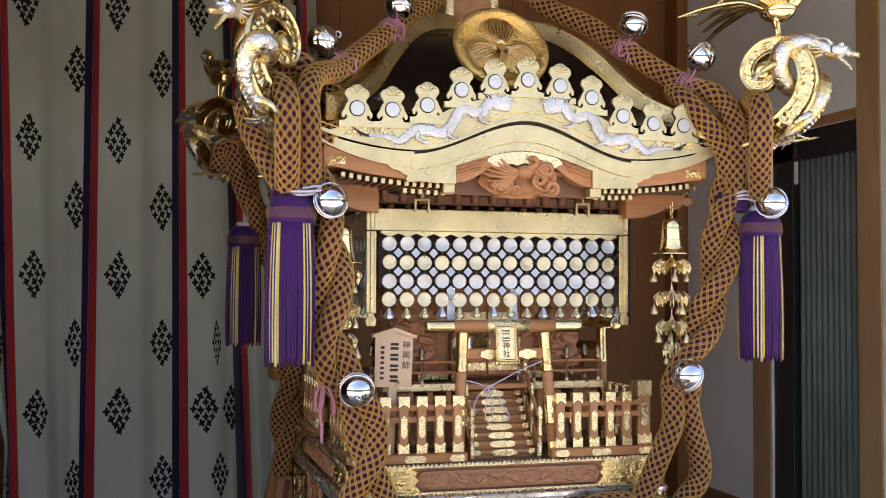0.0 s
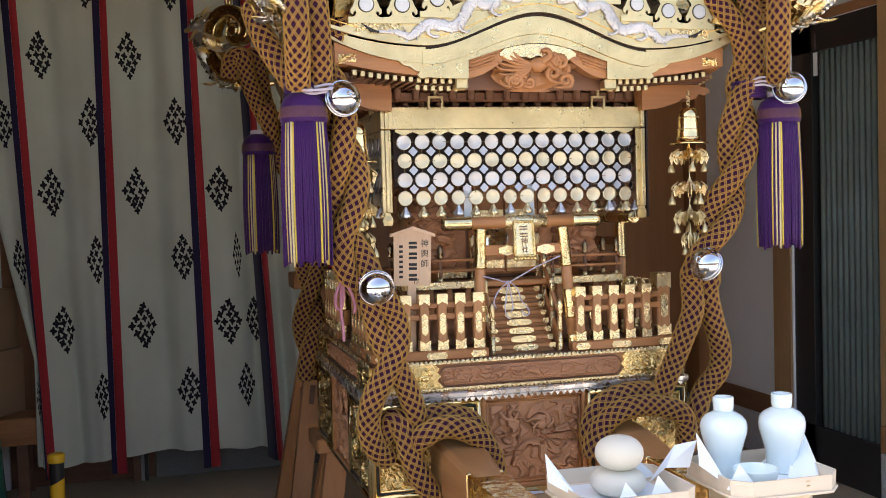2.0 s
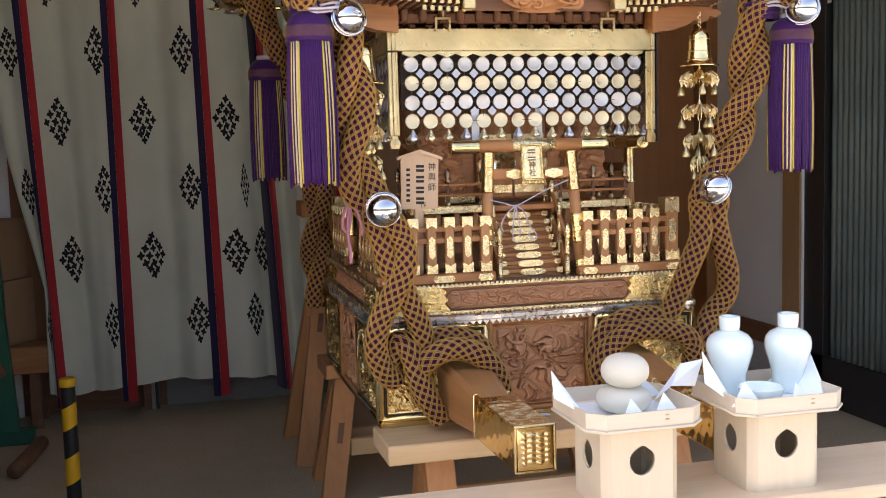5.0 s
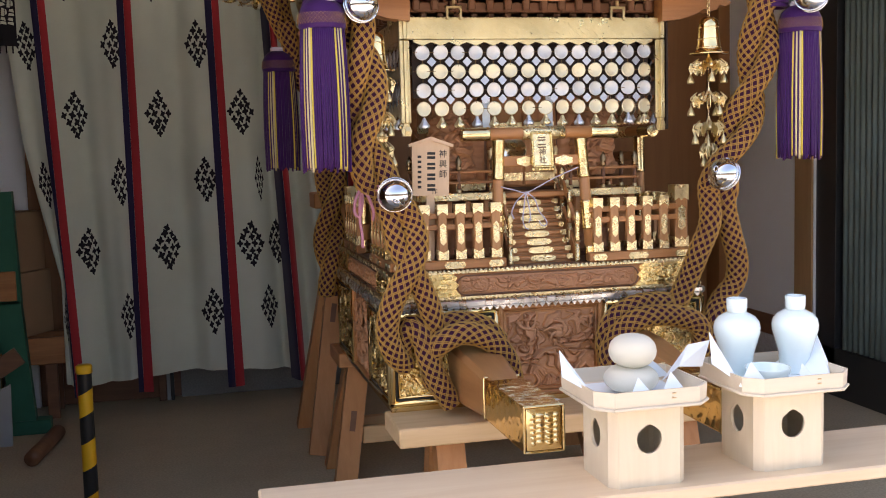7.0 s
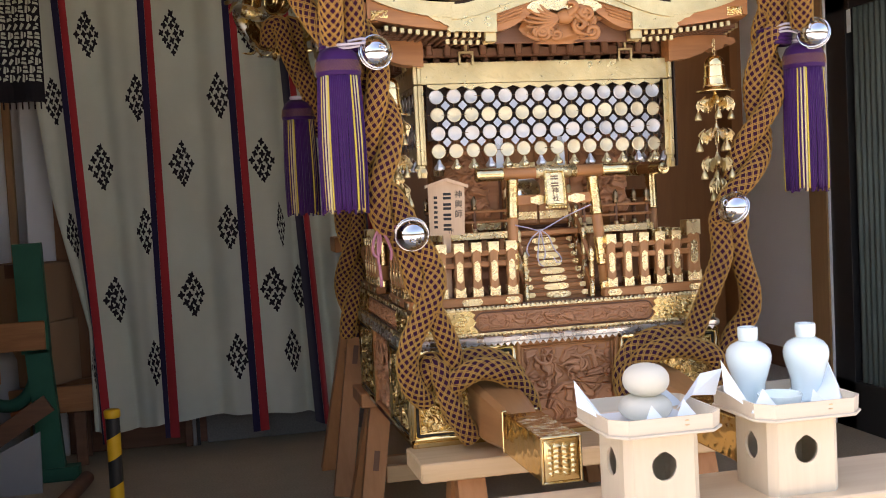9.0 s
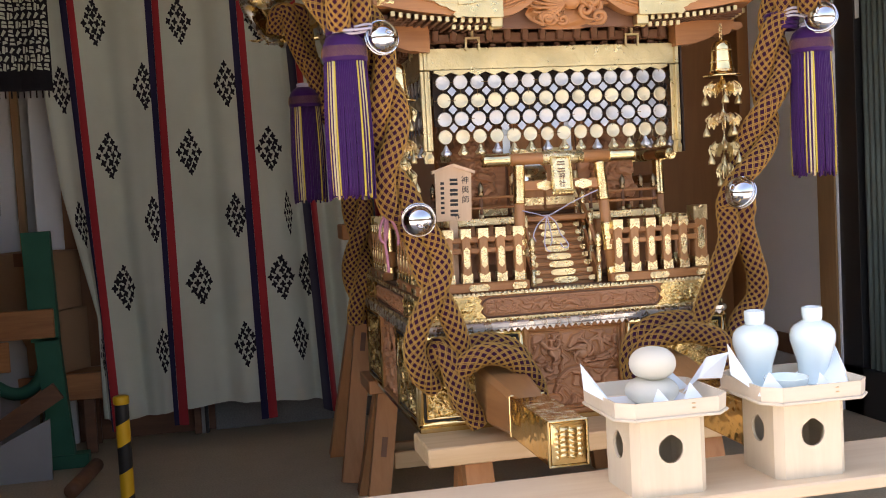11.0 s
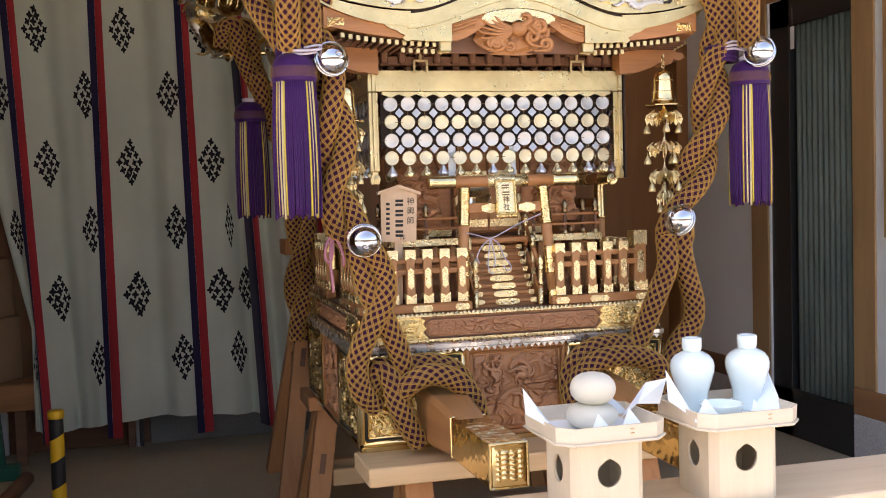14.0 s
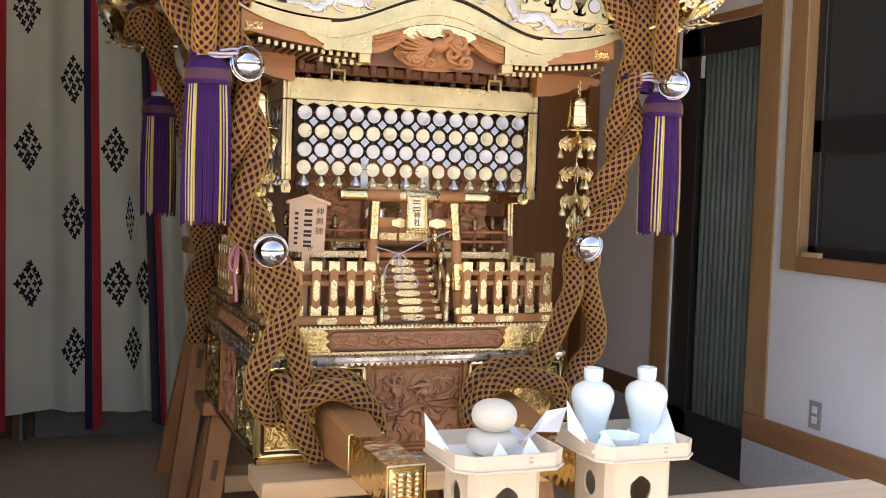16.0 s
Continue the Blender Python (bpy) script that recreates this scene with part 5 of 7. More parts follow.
part("soffit", Geo().box(-0.53, 0.53, CY - 0.53, CY + 0.53, 1.60, 1.612, 0.003), KEYAKI, roof)
part("eave_deck", Geo().box(-0.535, 0.535, CY - 0.535, CY + 0.535, 1.65, 1.70, 0.003), LACQUER, roof)
# carved pendant in the arch, and carved beam ends at the corners
g = Geo()
half = [(0, 1.542), (0.03, 1.55), (0.045, 1.545), (0.05, 1.556), (0.068, 1.566), (0.078, 1.58), (0.07, 1.594), (0.082, 1.604), (0.075, 1.618), (0.055, 1.622), (0.045, 1.636), (0.02, 1.644), (0, 1.646)]


def pend(u, v):
    z = 1.538 + 0.118 * v
    w = 1.3 * lerp_table([(p[1], p[0]) for p in sorted(half, key=lambda q: q[1])], 1.543 + 0.103 * v) + 0.006
    x = (2 * u - 1) * w
    e = (1 - abs(2 * u - 1)) * min(v, 1 - v) * 4
    return (x - 0.012, YC + 0.050 - 0.016 * PEND(x + 0.13, z - 1.535) * smooth01(e * 3) - 0.012 * smooth01(e * 2), z)


PEND = relief_height(71, 0.26, 0.12, 9, 120)
g.grid(pend, 80, 44, True)
yq = YC + 0.022
g.blob((0.002, yq, 1.606), (0.026, 0.018, 0.020), 14, 9)
g.sweep(spline([(0.01, yq - 0.006, 1.612), (0.03, yq - 0.014, 1.628), (0.022, yq - 0.018, 1.641), (0.006, yq - 0.018, 1.640)], 0.004), lambda u: 0.012 - 0.007 * u, 9)
for q in range(7):
    a = 2.5 + 0.24 * q
    b = Vector((-0.015, yq, 1.606))
    d = Vector((math.cos(a), 0, math.sin(a) * 0.75))
    e = Vector((-d.z, 0, d.x))
    g.sweep(spline([b, b + d * 0.04 + e * 0.006 + Vector((0, -0.008, 0)), b + d * 0.085 - e * 0.008 + Vector((0, -0.002, 0)), b + d * 0.10 - e * 0.022], 0.005), lambda u: 0.0085 * (1 - 0.55 * u), 7, True, False, 0.8)
scroll_carving(g, 0.012, 0.098, 1.548, 1.640, yq - 0.002, 15, 11, 0.02, 0.006)
scroll_carving(g, -0.105, 0.0, 1.545, 1.585, yq - 0.001, 19, 7, 0.017, 0.005)
# Darker wood than the other carvings, to deepen the eave's shade.
on_sides("arch_carving", g, KEYAKI, roof, label="carved zelkova bird in the eave arch")
# Added dark sheet stands in for the unlit depth behind the carving.
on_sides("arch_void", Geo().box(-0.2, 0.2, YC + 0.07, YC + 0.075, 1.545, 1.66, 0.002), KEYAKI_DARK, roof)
nose = [(0.0, 1.50), (0.06, 1.506), (0.105, 1.520), (0.128, 1.534), (0.150, 1.527), (0.168, 1.532), (0.176, 1.545), (0.194, 1.541), (0.212, 1.55), (0.205, 1.563), (0.182, 1.565), (0.186, 1.58), (0.168, 1.592), (0.145, 1.596), (0.12, 1.594), (0.06, 1.596), (0.0, 1.594)]
for sgn in (-1, 1):
    out = [(sgn * (x + 0.36), z) for x, z in nose]
    nm_ = make_mesh("beam_end", Geo().prism(out if sgn > 0 else out[::-1], CY - 0.405, CY - 0.352), KEYAKI)
    for k in range(4):
        if k in (1, 3) and (quarter(k) @ Vector((sgn * 0.5, CY - 0.38, 1.55))).y < CY:
            continue
        at(part("beam_end", nm_, None, roof, "carved zelkova beam end"), quarter(k))

# the round crest on the roof face
crest = part("roof_crest", Geo().lathe([(0.09, -0.014), (0.131, -0.012), (0.137, -0.004), (0.136, 0.008), (0.130, 0.013), (0.116, 0.013), (0.111, 0.008), (0.108, 0.001), (0.03, 0.001), (0.001, 0.001)], 56), GOLD_DEEP, roof, "round gold crest of three leaves")
at(crest, pose(-0.018, 0.05, 1.962, 64, 0, 0))
for q in range(3):
    a = math.radians(90 + 120 * q)
    ca, sa = math.cos(a), math.sin(a)

    def half_width(v):
        return 0.060 * math.sin(math.pi * min(1, 0.10 + v * 0.86)) ** 0.6

    def leafy(u, v, ca=ca, sa=sa):
        r = 0.010 + 0.094 * v
        t = (2 * u - 1) * half_width(v) * (1 + 0.06 * math.cos(v * 40))
        h = 0.0015 + 0.006 * math.sin(math.pi * v) * (1 - (2 * u - 1) ** 2)
        return (r * ca - t * sa, r * sa + t * ca, h)

    part("crest_leaf", Geo().grid(leafy, 24, 18, True), GOLD_DEEP, crest)
    g = Geo()
    for w in range(-4, 5):
        line = []
        for k in range(9):
            v = 0.04 + 0.93 * k / 8
            t = w / 4.4 * half_width(v) * v ** 0.5
            r = 0.010 + 0.094 * (v - 0.05 * (w / 4) ** 2)
            line.append((r * ca - t * sa, r * sa + t * ca, 0.004 + 0.007 * math.sin(math.pi * v) * (1 - (w / 4.6) ** 2)))
        part("vein", Geo().sweep(line, 0.0019, 6), GOLD_POLISH, crest)

# ---- curled roof-corner finials with their birds ----
CURL = [(0.925, 1.700), (0.948, 1.727), (0.982, 1.757), (1.012, 1.790), (1.030, 1.830), (1.034, 1.876), (1.018, 1.922), (0.976, 1.953), (0.925, 1.953), (0.888, 1.925), (0.876, 1.887), (0.892, 1.856), (0.923, 1.851), (0.941, 1.873), (0.934, 1.898), (0.916, 1.899)]


def corner(k):
    """Local x runs outward along the roof's diagonal."""
    return Matrix.Translation((0, CY, 0)) @ pose(0, 0, 0, 0, 0, -45 - 90 * k)


cp = spline([Vector((r, 0, z)) for r, z in CURL], 0.005)
g_curl = Geo()
JS = (-1.0, -0.82, -0.72, -0.4, -0.15, 0.15, 0.4, 0.72, 0.82, 1.0)
ring_n = 2 * len(JS) + 4
for i, p in enumerate(cp):
    t = (cp[min(i + 1, len(cp) - 1)] - cp[max(0, i - 1)]).normalized()
    n = Vector((-t.z, 0, t.x))
    u = i / (len(cp) - 1)
    T, W = (0.031 - 0.017 * u) * (0.3 + 0.7 * smooth01(u / 0.10)), (0.029 - 0.010 * u) * (0.35 + 0.65 * smooth01(u / 0.10))
    ring = []
    for sgn in (1, -1):
        for j in (JS if sgn > 0 else JS[::-1]):
            lip = 1.0 if abs(j) > 0.75 else 0.80
            carve = 0.0
            if abs(j) < 0.6:
                carve = 0.007 * smooth01(0.5 + 5 * noise.noise(Vector((i * 0.55, j * 2.6, 3.0 * sgn)))) * (1 - 0.6 * u)
            ring.append((T * j, sgn * (W * lip + carve)))
        ring += [(sgn * T * 1.1, sgn * W * 0.5), (sgn * T * 1.1, -sgn * W * 0.5)]
    g_curl.v += [tuple(p + n * a + Vector((0, b, 0))) for a, b in ring]
for i in range(len(cp) - 1):
    for q in range(ring_n):
        q2 = (q + 1) % ring_n
        g_curl.f.append((i * ring_n + q, i * ring_n + q2, (i + 1) * ring_n + q2, (i + 1) * ring_n + q))
        g_curl.s.append(True)
for e in (0, len(cp) - 1):
    g_curl.f.append(tuple(e * ring_n + q for q in range(ring_n)))
    g_curl.s.append(False)
g_curl.lathe([(0.012, -0.031), (0.021, -0.029), (0.023, -0.024), (0.023, 0.024), (0.021, 0.029), (0.012, 0.031)], 20, Matrix.Translation((0.917, 0, 1.887)) @ pose(0, 0, 0, 90))
g_curl.sweep([(0.74, 0, 1.690), (0.86, 0, 1.692), (0.935, 0, 1.712)], 0.008, 10)
curl_me = make_mesh("curl", g_curl, CASTING)
# the dragon: its tail flares at the foot, it climbs the outer side and leans out over the top
g = Geo()
body_path = [(0.926, 0.0, 1.712), (0.972, 0.0, 1.718), (1.014, 0.004, 1.742), (1.050, 0.008, 1.783), (1.066, 0.022, 1.828), (1.052, 0.046, 1.862), (1.016, 0.050, 1.856), (0.986, 0.018, 1.842), (0.970, -0.024, 1.868), (0.966, -0.044, 1.908), (0.984, -0.040, 1.944), (1.020, -0.022, 1.957), (1.058, -0.006, 1.946), (1.084, 0.0, 1.934), (1.100, 0.0, 1.926)]
bp = spline([Vector(p) for p in body_path], 0.004)
g.sweep(bp, lambda u: 0.010 + 0.015 * smooth01(u * 2.4) - 0.006 * smooth01((u - 0.72) / 0.2), 18)
rr = random.Random(17)
for q in range(44):
    i = int(4 + (len(bp) - 12) * q / 44)
    p, t = bp[i], (bp[i + 1] - bp[i - 1]).normalized()
    out_ = Vector((-t.z, 0, t.x)) * -1
    b = p + out_ * 0.016
    g.sweep([b, b + out_ * 0.004 - t * 0.003, b + out_ * 0.007 - t * 0.010], lambda u: 0.0065 * (1 - 0.85 * u), 5, True, False, 0.45)
for q, (i0, sy) in enumerate(((0.16, 1), (0.22, -1), (0.70, -1), (0.76, 1))):
    p = bp[int(len(bp) * i0)]
    k1 = p + Vector((-0.012, sy * 0.034, -0.012))
    k2 = k1 + Vector((-0.030, sy * 0.010, -0.022))
    g.sweep(spline([p, k1, k2], 0.006), lambda u: 0.012 - 0.006 * u, 8)
    for w in (-1, 0, 1):
        g.sweep([k2, k2 + Vector((-0.012, sy * 0.004 * w, -0.008 + 0.010 * w)), k2 + Vector((-0.020, 0, -0.016 + 0.014 * w))], lambda u: 0.004 * (1 - 0.8 * u), 5)
hd = bp[-1]
for q in range(16):
    a = 6.283 * q / 16
    d = Vector((0.1, math.cos(a), math.sin(a)))
    b = hd + Vector((-0.03, 0, 0.012)) + d * 0.014
    g.sweep([b, b + d * 0.014 + Vector((-0.016, 0, 0.006)), b + d * 0.020 + Vector((-0.045, 0, 0.012 + rr.uniform(-0.01, 0.01)))], lambda u: 0.0075 * (1 - 0.85 * u), 6, True, False, 0.5)
for q in range(5):
    b = Vector((0.92, -0.01 * math.cos(q), 1.708 + 0.003 * q))
    d = Vector((-0.25 + 0.1 * q, 0.55 * math.sin(q * 1.9), -0.55 + 0.05 * q)).normalized()
    g.sweep(spline([b + Vector((0.018 * q, 0, 0)), b + Vector((0.018 * q + 0.02, 0.01 * math.sin(q * 2), -0.004)) + d * 0.02, b + Vector((0.018 * q + 0.055, 0.02 * math.sin(q * 2), 0.004)) + d * 0.028], 0.006), lambda u: 0.013 * math.sin(math.pi * (0.12 + 0.85 * u)), 8, True, False, 0.4)
g.blob((hd.x + 0.005, 0, hd.z + 0.002), (0.032, 0.022, 0.021), 14, 9)
g.sweep(spline([(hd.x + 0.012, 0, hd.z + 0.006), (hd.x + 0.040, 0, hd.z - 0.010), (hd.x + 0.062, 0, hd.z - 0.016)], 0.006), lambda u: 0.016 - 0.007 * u, 9, True, False, 0.8)
g.sweep(spline([(hd.x + 0.008, 0, hd.z - 0.012), (hd.x + 0.030, 0, hd.z - 0.036), (hd.x + 0.046, 0, hd.z - 0.056)], 0.006), lambda u: 0.012 - 0.007 * u, 8, True, False, 0.6)
for s in (-1, 1):
    g.blob((hd.x + 0.018, s * 0.014, hd.z + 0.015), (0.008, 0.007, 0.007), 8, 6)
    b = Vector((hd.x - 0.003, s * 0.012, hd.z + 0.016))
    g.sweep(spline([b, b + Vector((-0.018, s * 0.010, 0.016)), b + Vector((-0.05, s * 0.014, 0.018))], 0.006), lambda u: 0.005 * (1 - 0.8 * u), 6)
dragon_me = make_mesh("dragon", roughen(g, 0.0022, 190), DRAGON)
# the bird: body on two legs, spread wings, a fan of tail feathers
g = Geo()
bx, bz = 0.955, 2.055
for s in (-1, 1):
    g.sweep([(bx, s * 0.008, 1.965), (bx, s * 0.009, 2.0), (bx - 0.004, s * 0.012, 2.02), (bx, s * 0.014, 2.04)], lambda u: 0.0055 + 0.005 * u, 8)
g.lathe([(0.014, 1.958), (0.016, 1.963), (0.010, 1.97)], 12, Matrix.Translation((bx, 0, 0)))
g.blob((bx, 0, bz), (0.05, 0.032, 0.036), 14, 9)
g.sweep(spline([(bx + 0.035, 0, bz + 0.01), (bx + 0.06, 0, bz + 0.045), (bx + 0.05, 0, bz + 0.085), (bx + 0.075, 0, bz + 0.10)], 0.006), lambda u: 0.02 - 0.010 * u, 9)
g.sweep([(bx + 0.07, 0, bz + 0.10), (bx + 0.10, 0, bz + 0.09)], lambda u: 0.006 * (1 - 0.9 * u), 6)
for q in range(7):
    y = (q - 3) * 0.016
    g.sweep(spline([(bx - 0.03, y * 0.3, bz), (bx - 0.09, y, bz + 0.03 - abs(q - 3) * 0.004), (bx - 0.17, y * 2.2, bz + 0.035 - abs(q - 3) * 0.012), (bx - 0.235, y * 3.2, bz + 0.005 - abs(q - 3) * 0.012)], 0.012), lambda u: 0.006 + 0.008 * math.sin(math.pi * u), 6, True, False, 0.4)
for s in (-1, 1):
    for q in range(6):
        g.sweep(spline([(bx + 0.02 - 0.008 * q, s * 0.025, bz + 0.01), (bx + 0.01 - 0.018 * q, s * 0.07, bz + 0.04), (bx - 0.02 - 0.025 * q, s * (0.13 - 0.008 * q), bz + 0.05 - 0.008 * q)], 0.012), lambda u: 0.010 * (1 - 0.6 * u), 6, True, False, 0.4)
bird_me = make_mesh("bird", g, GOLD_POLISH)
pin_me = make_mesh("pin", Geo().sweep(spline([(0.957, -0.012, 1.965), (0.957, -0.012, 1.868), (0.954, -0.012, 1.860), (0.957, -0.012, 1.852), (0.960, -0.012, 1.860), (0.957, -0.012, 1.868)], 0.003), 0.0016, 6), CASTING)
for k in (0, 1, 2):
    m = corner(k) @ Matrix.Translation(((0, 0, 0), (0.016, 0, -0.016), (0.03, 0, -0.004))[k])
    fin = tagged(new("roof_finial"), "gold curled roof finial with a silvered dragon on it", "roof finial", "roof corner finials")
    at(fin, m)
    part("curl", curl_me, None, fin, "polished gold curl")
    part("dragon", dragon_me, None, fin, "silvered dragon casting")
    part("pin", pin_me, None, fin, "thin looped pin")
    bird = tagged(part("gilded_bird", bird_me, None), "gilded bird with spread tail standing on the finial", "ornament", "gilded birds")
    at(bird, m)


# ---- netted ropes, tassels and bells ----
R_ROPE = 0.0268


def rope_geo(core, net, pts, radius=R_ROPE, turns=5.0, cells=8, step=0.008, taper=True):
    """A silk core and a diamond net of paired threads round it."""
    path = spline(pts, step)
    N = len(path)
    P = np.array([tuple(p) for p in path])
    T = np.gradient(P, axis=0)
    T /= np.linalg.norm(T, axis=1)[:, None]
    side = np.cross(T[0], (0.31, 0.2, 0.93) if abs(T[0][2]) < 0.9 else (0, 1, 0))
    side /= np.linalg.norm(side)
    S = np.zeros_like(P)
    for i in range(N):
        side = side - T[i] * (side @ T[i])
        side /= np.linalg.norm(side)
        S[i] = side
    B = np.cross(T, S)
    core.sweep(path, radius, 14)
    s = np.arange(N) * step
    for sign in (-1, 1):
        for c in range(cells):
            for off in (-0.085, 0.085):
                a = sign * s * 2 * math.pi * turns + 2 * math.pi * c / cells + off
                wave = 0.0012 + 0.0009 * sign * np.cos(a * cells * 0.5)
                rad = (radius + wave)[:, None]
                D = S * np.cos(a)[:, None] + B * np.sin(a)[:, None]
                C = P + D * rad
                W = np.gradient(C, axis=0)
                W /= np.linalg.norm(W, axis=1)[:, None]
                E = np.cross(W, D)
                w = 0.00125
                vs = np.stack([C + E * w, C + D * 0.0021, C - E * w], 1).reshape(-1, 3)
                k = len(net.v)
                net.v.extend(map(tuple, vs.tolist()))
                for i in range(N - 1):
                    q = k + 3 * i
                    net.f.append((q, q + 1, q + 4, q + 3))
                    net.f.append((q + 1, q + 2, q + 5, q + 4))
                net.s.extend([True] * (2 * (N - 1)))


def raw_mesh(name, geo, material):
    me = bpy.data.meshes.new(name)
    me.from_pydata(geo.v, [], geo.f)
    me.polygons.foreach_set("use_smooth", geo.s)
    me.materials.append(material)
    me.update()
    return me


def twisted(centre, pitch=0.40, off=0.027, phase=0.0, view=(0.96, -0.27, 0)):
    """Two strands that wind round a centre line."""
    path = spline(centre, 0.03)
    a, b, s = [], [], 0.0
    right = Vector(view).normalized()
    for i, p in enumerate(path):
        t = (path[min(i + 1, len(path) - 1)] - path[max(0, i - 1)]).normalized()
        x = (right - t * right.dot(t)).normalized()
        y = t.cross(x)
        ph = phase + 2 * math.pi * s / pitch
        d = x * math.cos(ph) + y * math.sin(ph)
        a.append(p + d * off)
        b.append(p - d * off)
        s += 0.03
    return a, b


def ornamental_rope(strands, label):
    ob = thing("ornamental_rope", label, "rope", "netted shrine ropes")
    core, net = Geo(), Geo()
    for st in strands:
        rope_geo(core, net, st)
    part("silk_core", raw_mesh("silk_core", core, ROPE_CORE), None, ob, "dark purple silk core")
    part("netting", raw_mesh("netting", net, ROPE_NET), None, ob, "ochre thread netting", "stuff")
    return ob


# front right corner
pa, pb = twisted([(0.612, -0.115, 1.60), (0.582, -0.10, 1.54), (0.575, -0.10, 1.472), (0.569, -0.10, 1.386), (0.554, -0.10, 1.308), (0.530, -0.10, 1.239), (0.491, -0.10, 1.162), (0.461, -0.09, 1.093), (0.459, -0.08, 1.022)], 0.42, 0.027, 0.3)
ornamental_rope([
    [(0.103, 0.33, 2.284), (0.190, 0.27, 2.157), (0.298, 0.18, 2.080), (0.383, 0.09, 1.990), (0.449, 0.01, 1.916), (0.513, -0.05, 1.865), (0.556, -0.09, 1.843), (0.593, -0.11, 1.796), (0.603, -0.13, 1.70), (0.602, -0.13, 1.575), (0.602, -0.11, 1.53)],
    [(0.639, -0.187, 1.556), (0.603, -0.249, 1.676), (0.601, -0.254, 1.765), (0.617, -0.212, 1.803), (0.654, -0.121, 1.823), (0.686, -0.04, 1.772), (0.681, -0.03, 1.643)],
    [(0.468, -0.02, 1.860), (0.473, -0.09, 1.816), (0.514, -0.115, 1.761), (0.571, -0.115, 1.690), (0.598, -0.10, 1.601)],
    pa + [(0.430, -0.09, 0.946), (0.404, -0.08, 0.868), (0.378, -0.06, 0.788), (0.344, -0.05, 0.718), (0.300, -0.045, 0.724), (0.222, -0.05, 0.720), (0.161, -0.05, 0.685), (0.139, -0.05, 0.632), (0.148, -0.04, 0.566)],
    pb + [(0.480, -0.08, 0.99), (0.503, -0.07, 0.908), (0.528, -0.06, 0.834), (0.526, -0.05, 0.768), (0.485, -0.04, 0.714), (0.458, -0.05, 0.66), (0.45, -0.03, 0.60)],
    [(0.133, -0.08, 0.570), (0.136, -0.085, 0.605), (0.159, -0.09, 0.652), (0.215, -0.10, 0.692), (0.299, -0.10, 0.696), (0.374, -0.10, 0.674), (0.403, -0.09, 0.634), (0.414, -0.07, 0.563)],
], "ochre netted purple rope twisted down a shrine corner")
# front left corner
pa, pb = twisted([(-0.575, -0.115, 1.57), (-0.551, -0.10, 1.528), (-0.525, -0.10, 1.452), (-0.512, -0.11, 1.368), (-0.519, -0.11, 1.257), (-0.521, -0.11, 1.174), (-0.492, -0.11, 1.091), (-0.459, -0.10, 1.034)], 0.44, 0.027, 2.2)
ornamental_rope([
    [(-0.077, 0.33, 2.242), (-0.163, 0.27, 2.134), (-0.249, 0.20, 2.065), (-0.332, 0.12, 1.992), (-0.411, 0.04, 1.923), (-0.495, -0.05, 1.850), (-0.561, -0.141, 1.816), (-0.591, -0.206, 1.759), (-0.589, -0.216, 1.670), (-0.578, -0.163, 1.536)],
    [(-0.693, -0.06, 1.709), (-0.686, -0.08, 1.769), (-0.668, -0.191, 1.780), (-0.650, -0.260, 1.736), (-0.645, -0.265, 1.648), (-0.634, -0.180, 1.533)],
    [(-0.721, -0.02, 1.749), (-0.707, -0.06, 1.688), (-0.682, -0.09, 1.629), (-0.649, -0.11, 1.573), (-0.621, -0.11, 1.525)],
    [(-0.563, -0.03, 1.814), (-0.520, -0.03, 1.809), (-0.494, -0.05, 1.771), (-0.502, -0.07, 1.717), (-0.534, -0.08, 1.657)],
    [(-0.631, -0.06, 1.776), (-0.627, -0.08, 1.829), (-0.603, -0.10, 1.852), (-0.575, -0.085, 1.835), (-0.568, -0.06, 1.774)],
    pa + [(-0.460, -0.105, 1.001), (-0.442, -0.11, 0.920), (-0.405, -0.11, 0.851), (-0.369, -0.10, 0.773), (-0.350, -0.08, 0.709), (-0.352, -0.05, 0.655), (-0.36, -0.04, 0.60)],
    pb + [(-0.405, -0.12, 0.977), (-0.402, -0.13, 0.904), (-0.435, -0.13, 0.838), (-0.466, -0.12, 0.776), (-0.477, -0.10, 0.708), (-0.458, -0.08, 0.644), (-0.416, -0.05, 0.601)],
    [(-0.430, -0.04, 0.600), (-0.431, -0.055, 0.655), (-0.408, -0.075, 0.712), (-0.384, -0.09, 0.676), (-0.368, -0.09, 0.615), (-0.339, -0.085, 0.551), (-0.305, -0.075, 0.497)],
    [(-0.349, -0.05, 0.548), (-0.360, -0.08, 0.627), (-0.338, -0.11, 0.668), (-0.282, -0.12, 0.690), (-0.216, -0.12, 0.670), (-0.170, -0.11, 0.622), (-0.146, -0.09, 0.562), (-0.141, -0.06, 0.503)],
    [(-0.366, -0.05, 0.676), (-0.330, -0.06, 0.702), (-0.268, -0.06, 0.710), (-0.206, -0.06, 0.688), (-0.166, -0.05, 0.646)],
], "ochre netted purple rope knotted round a carrying pole")
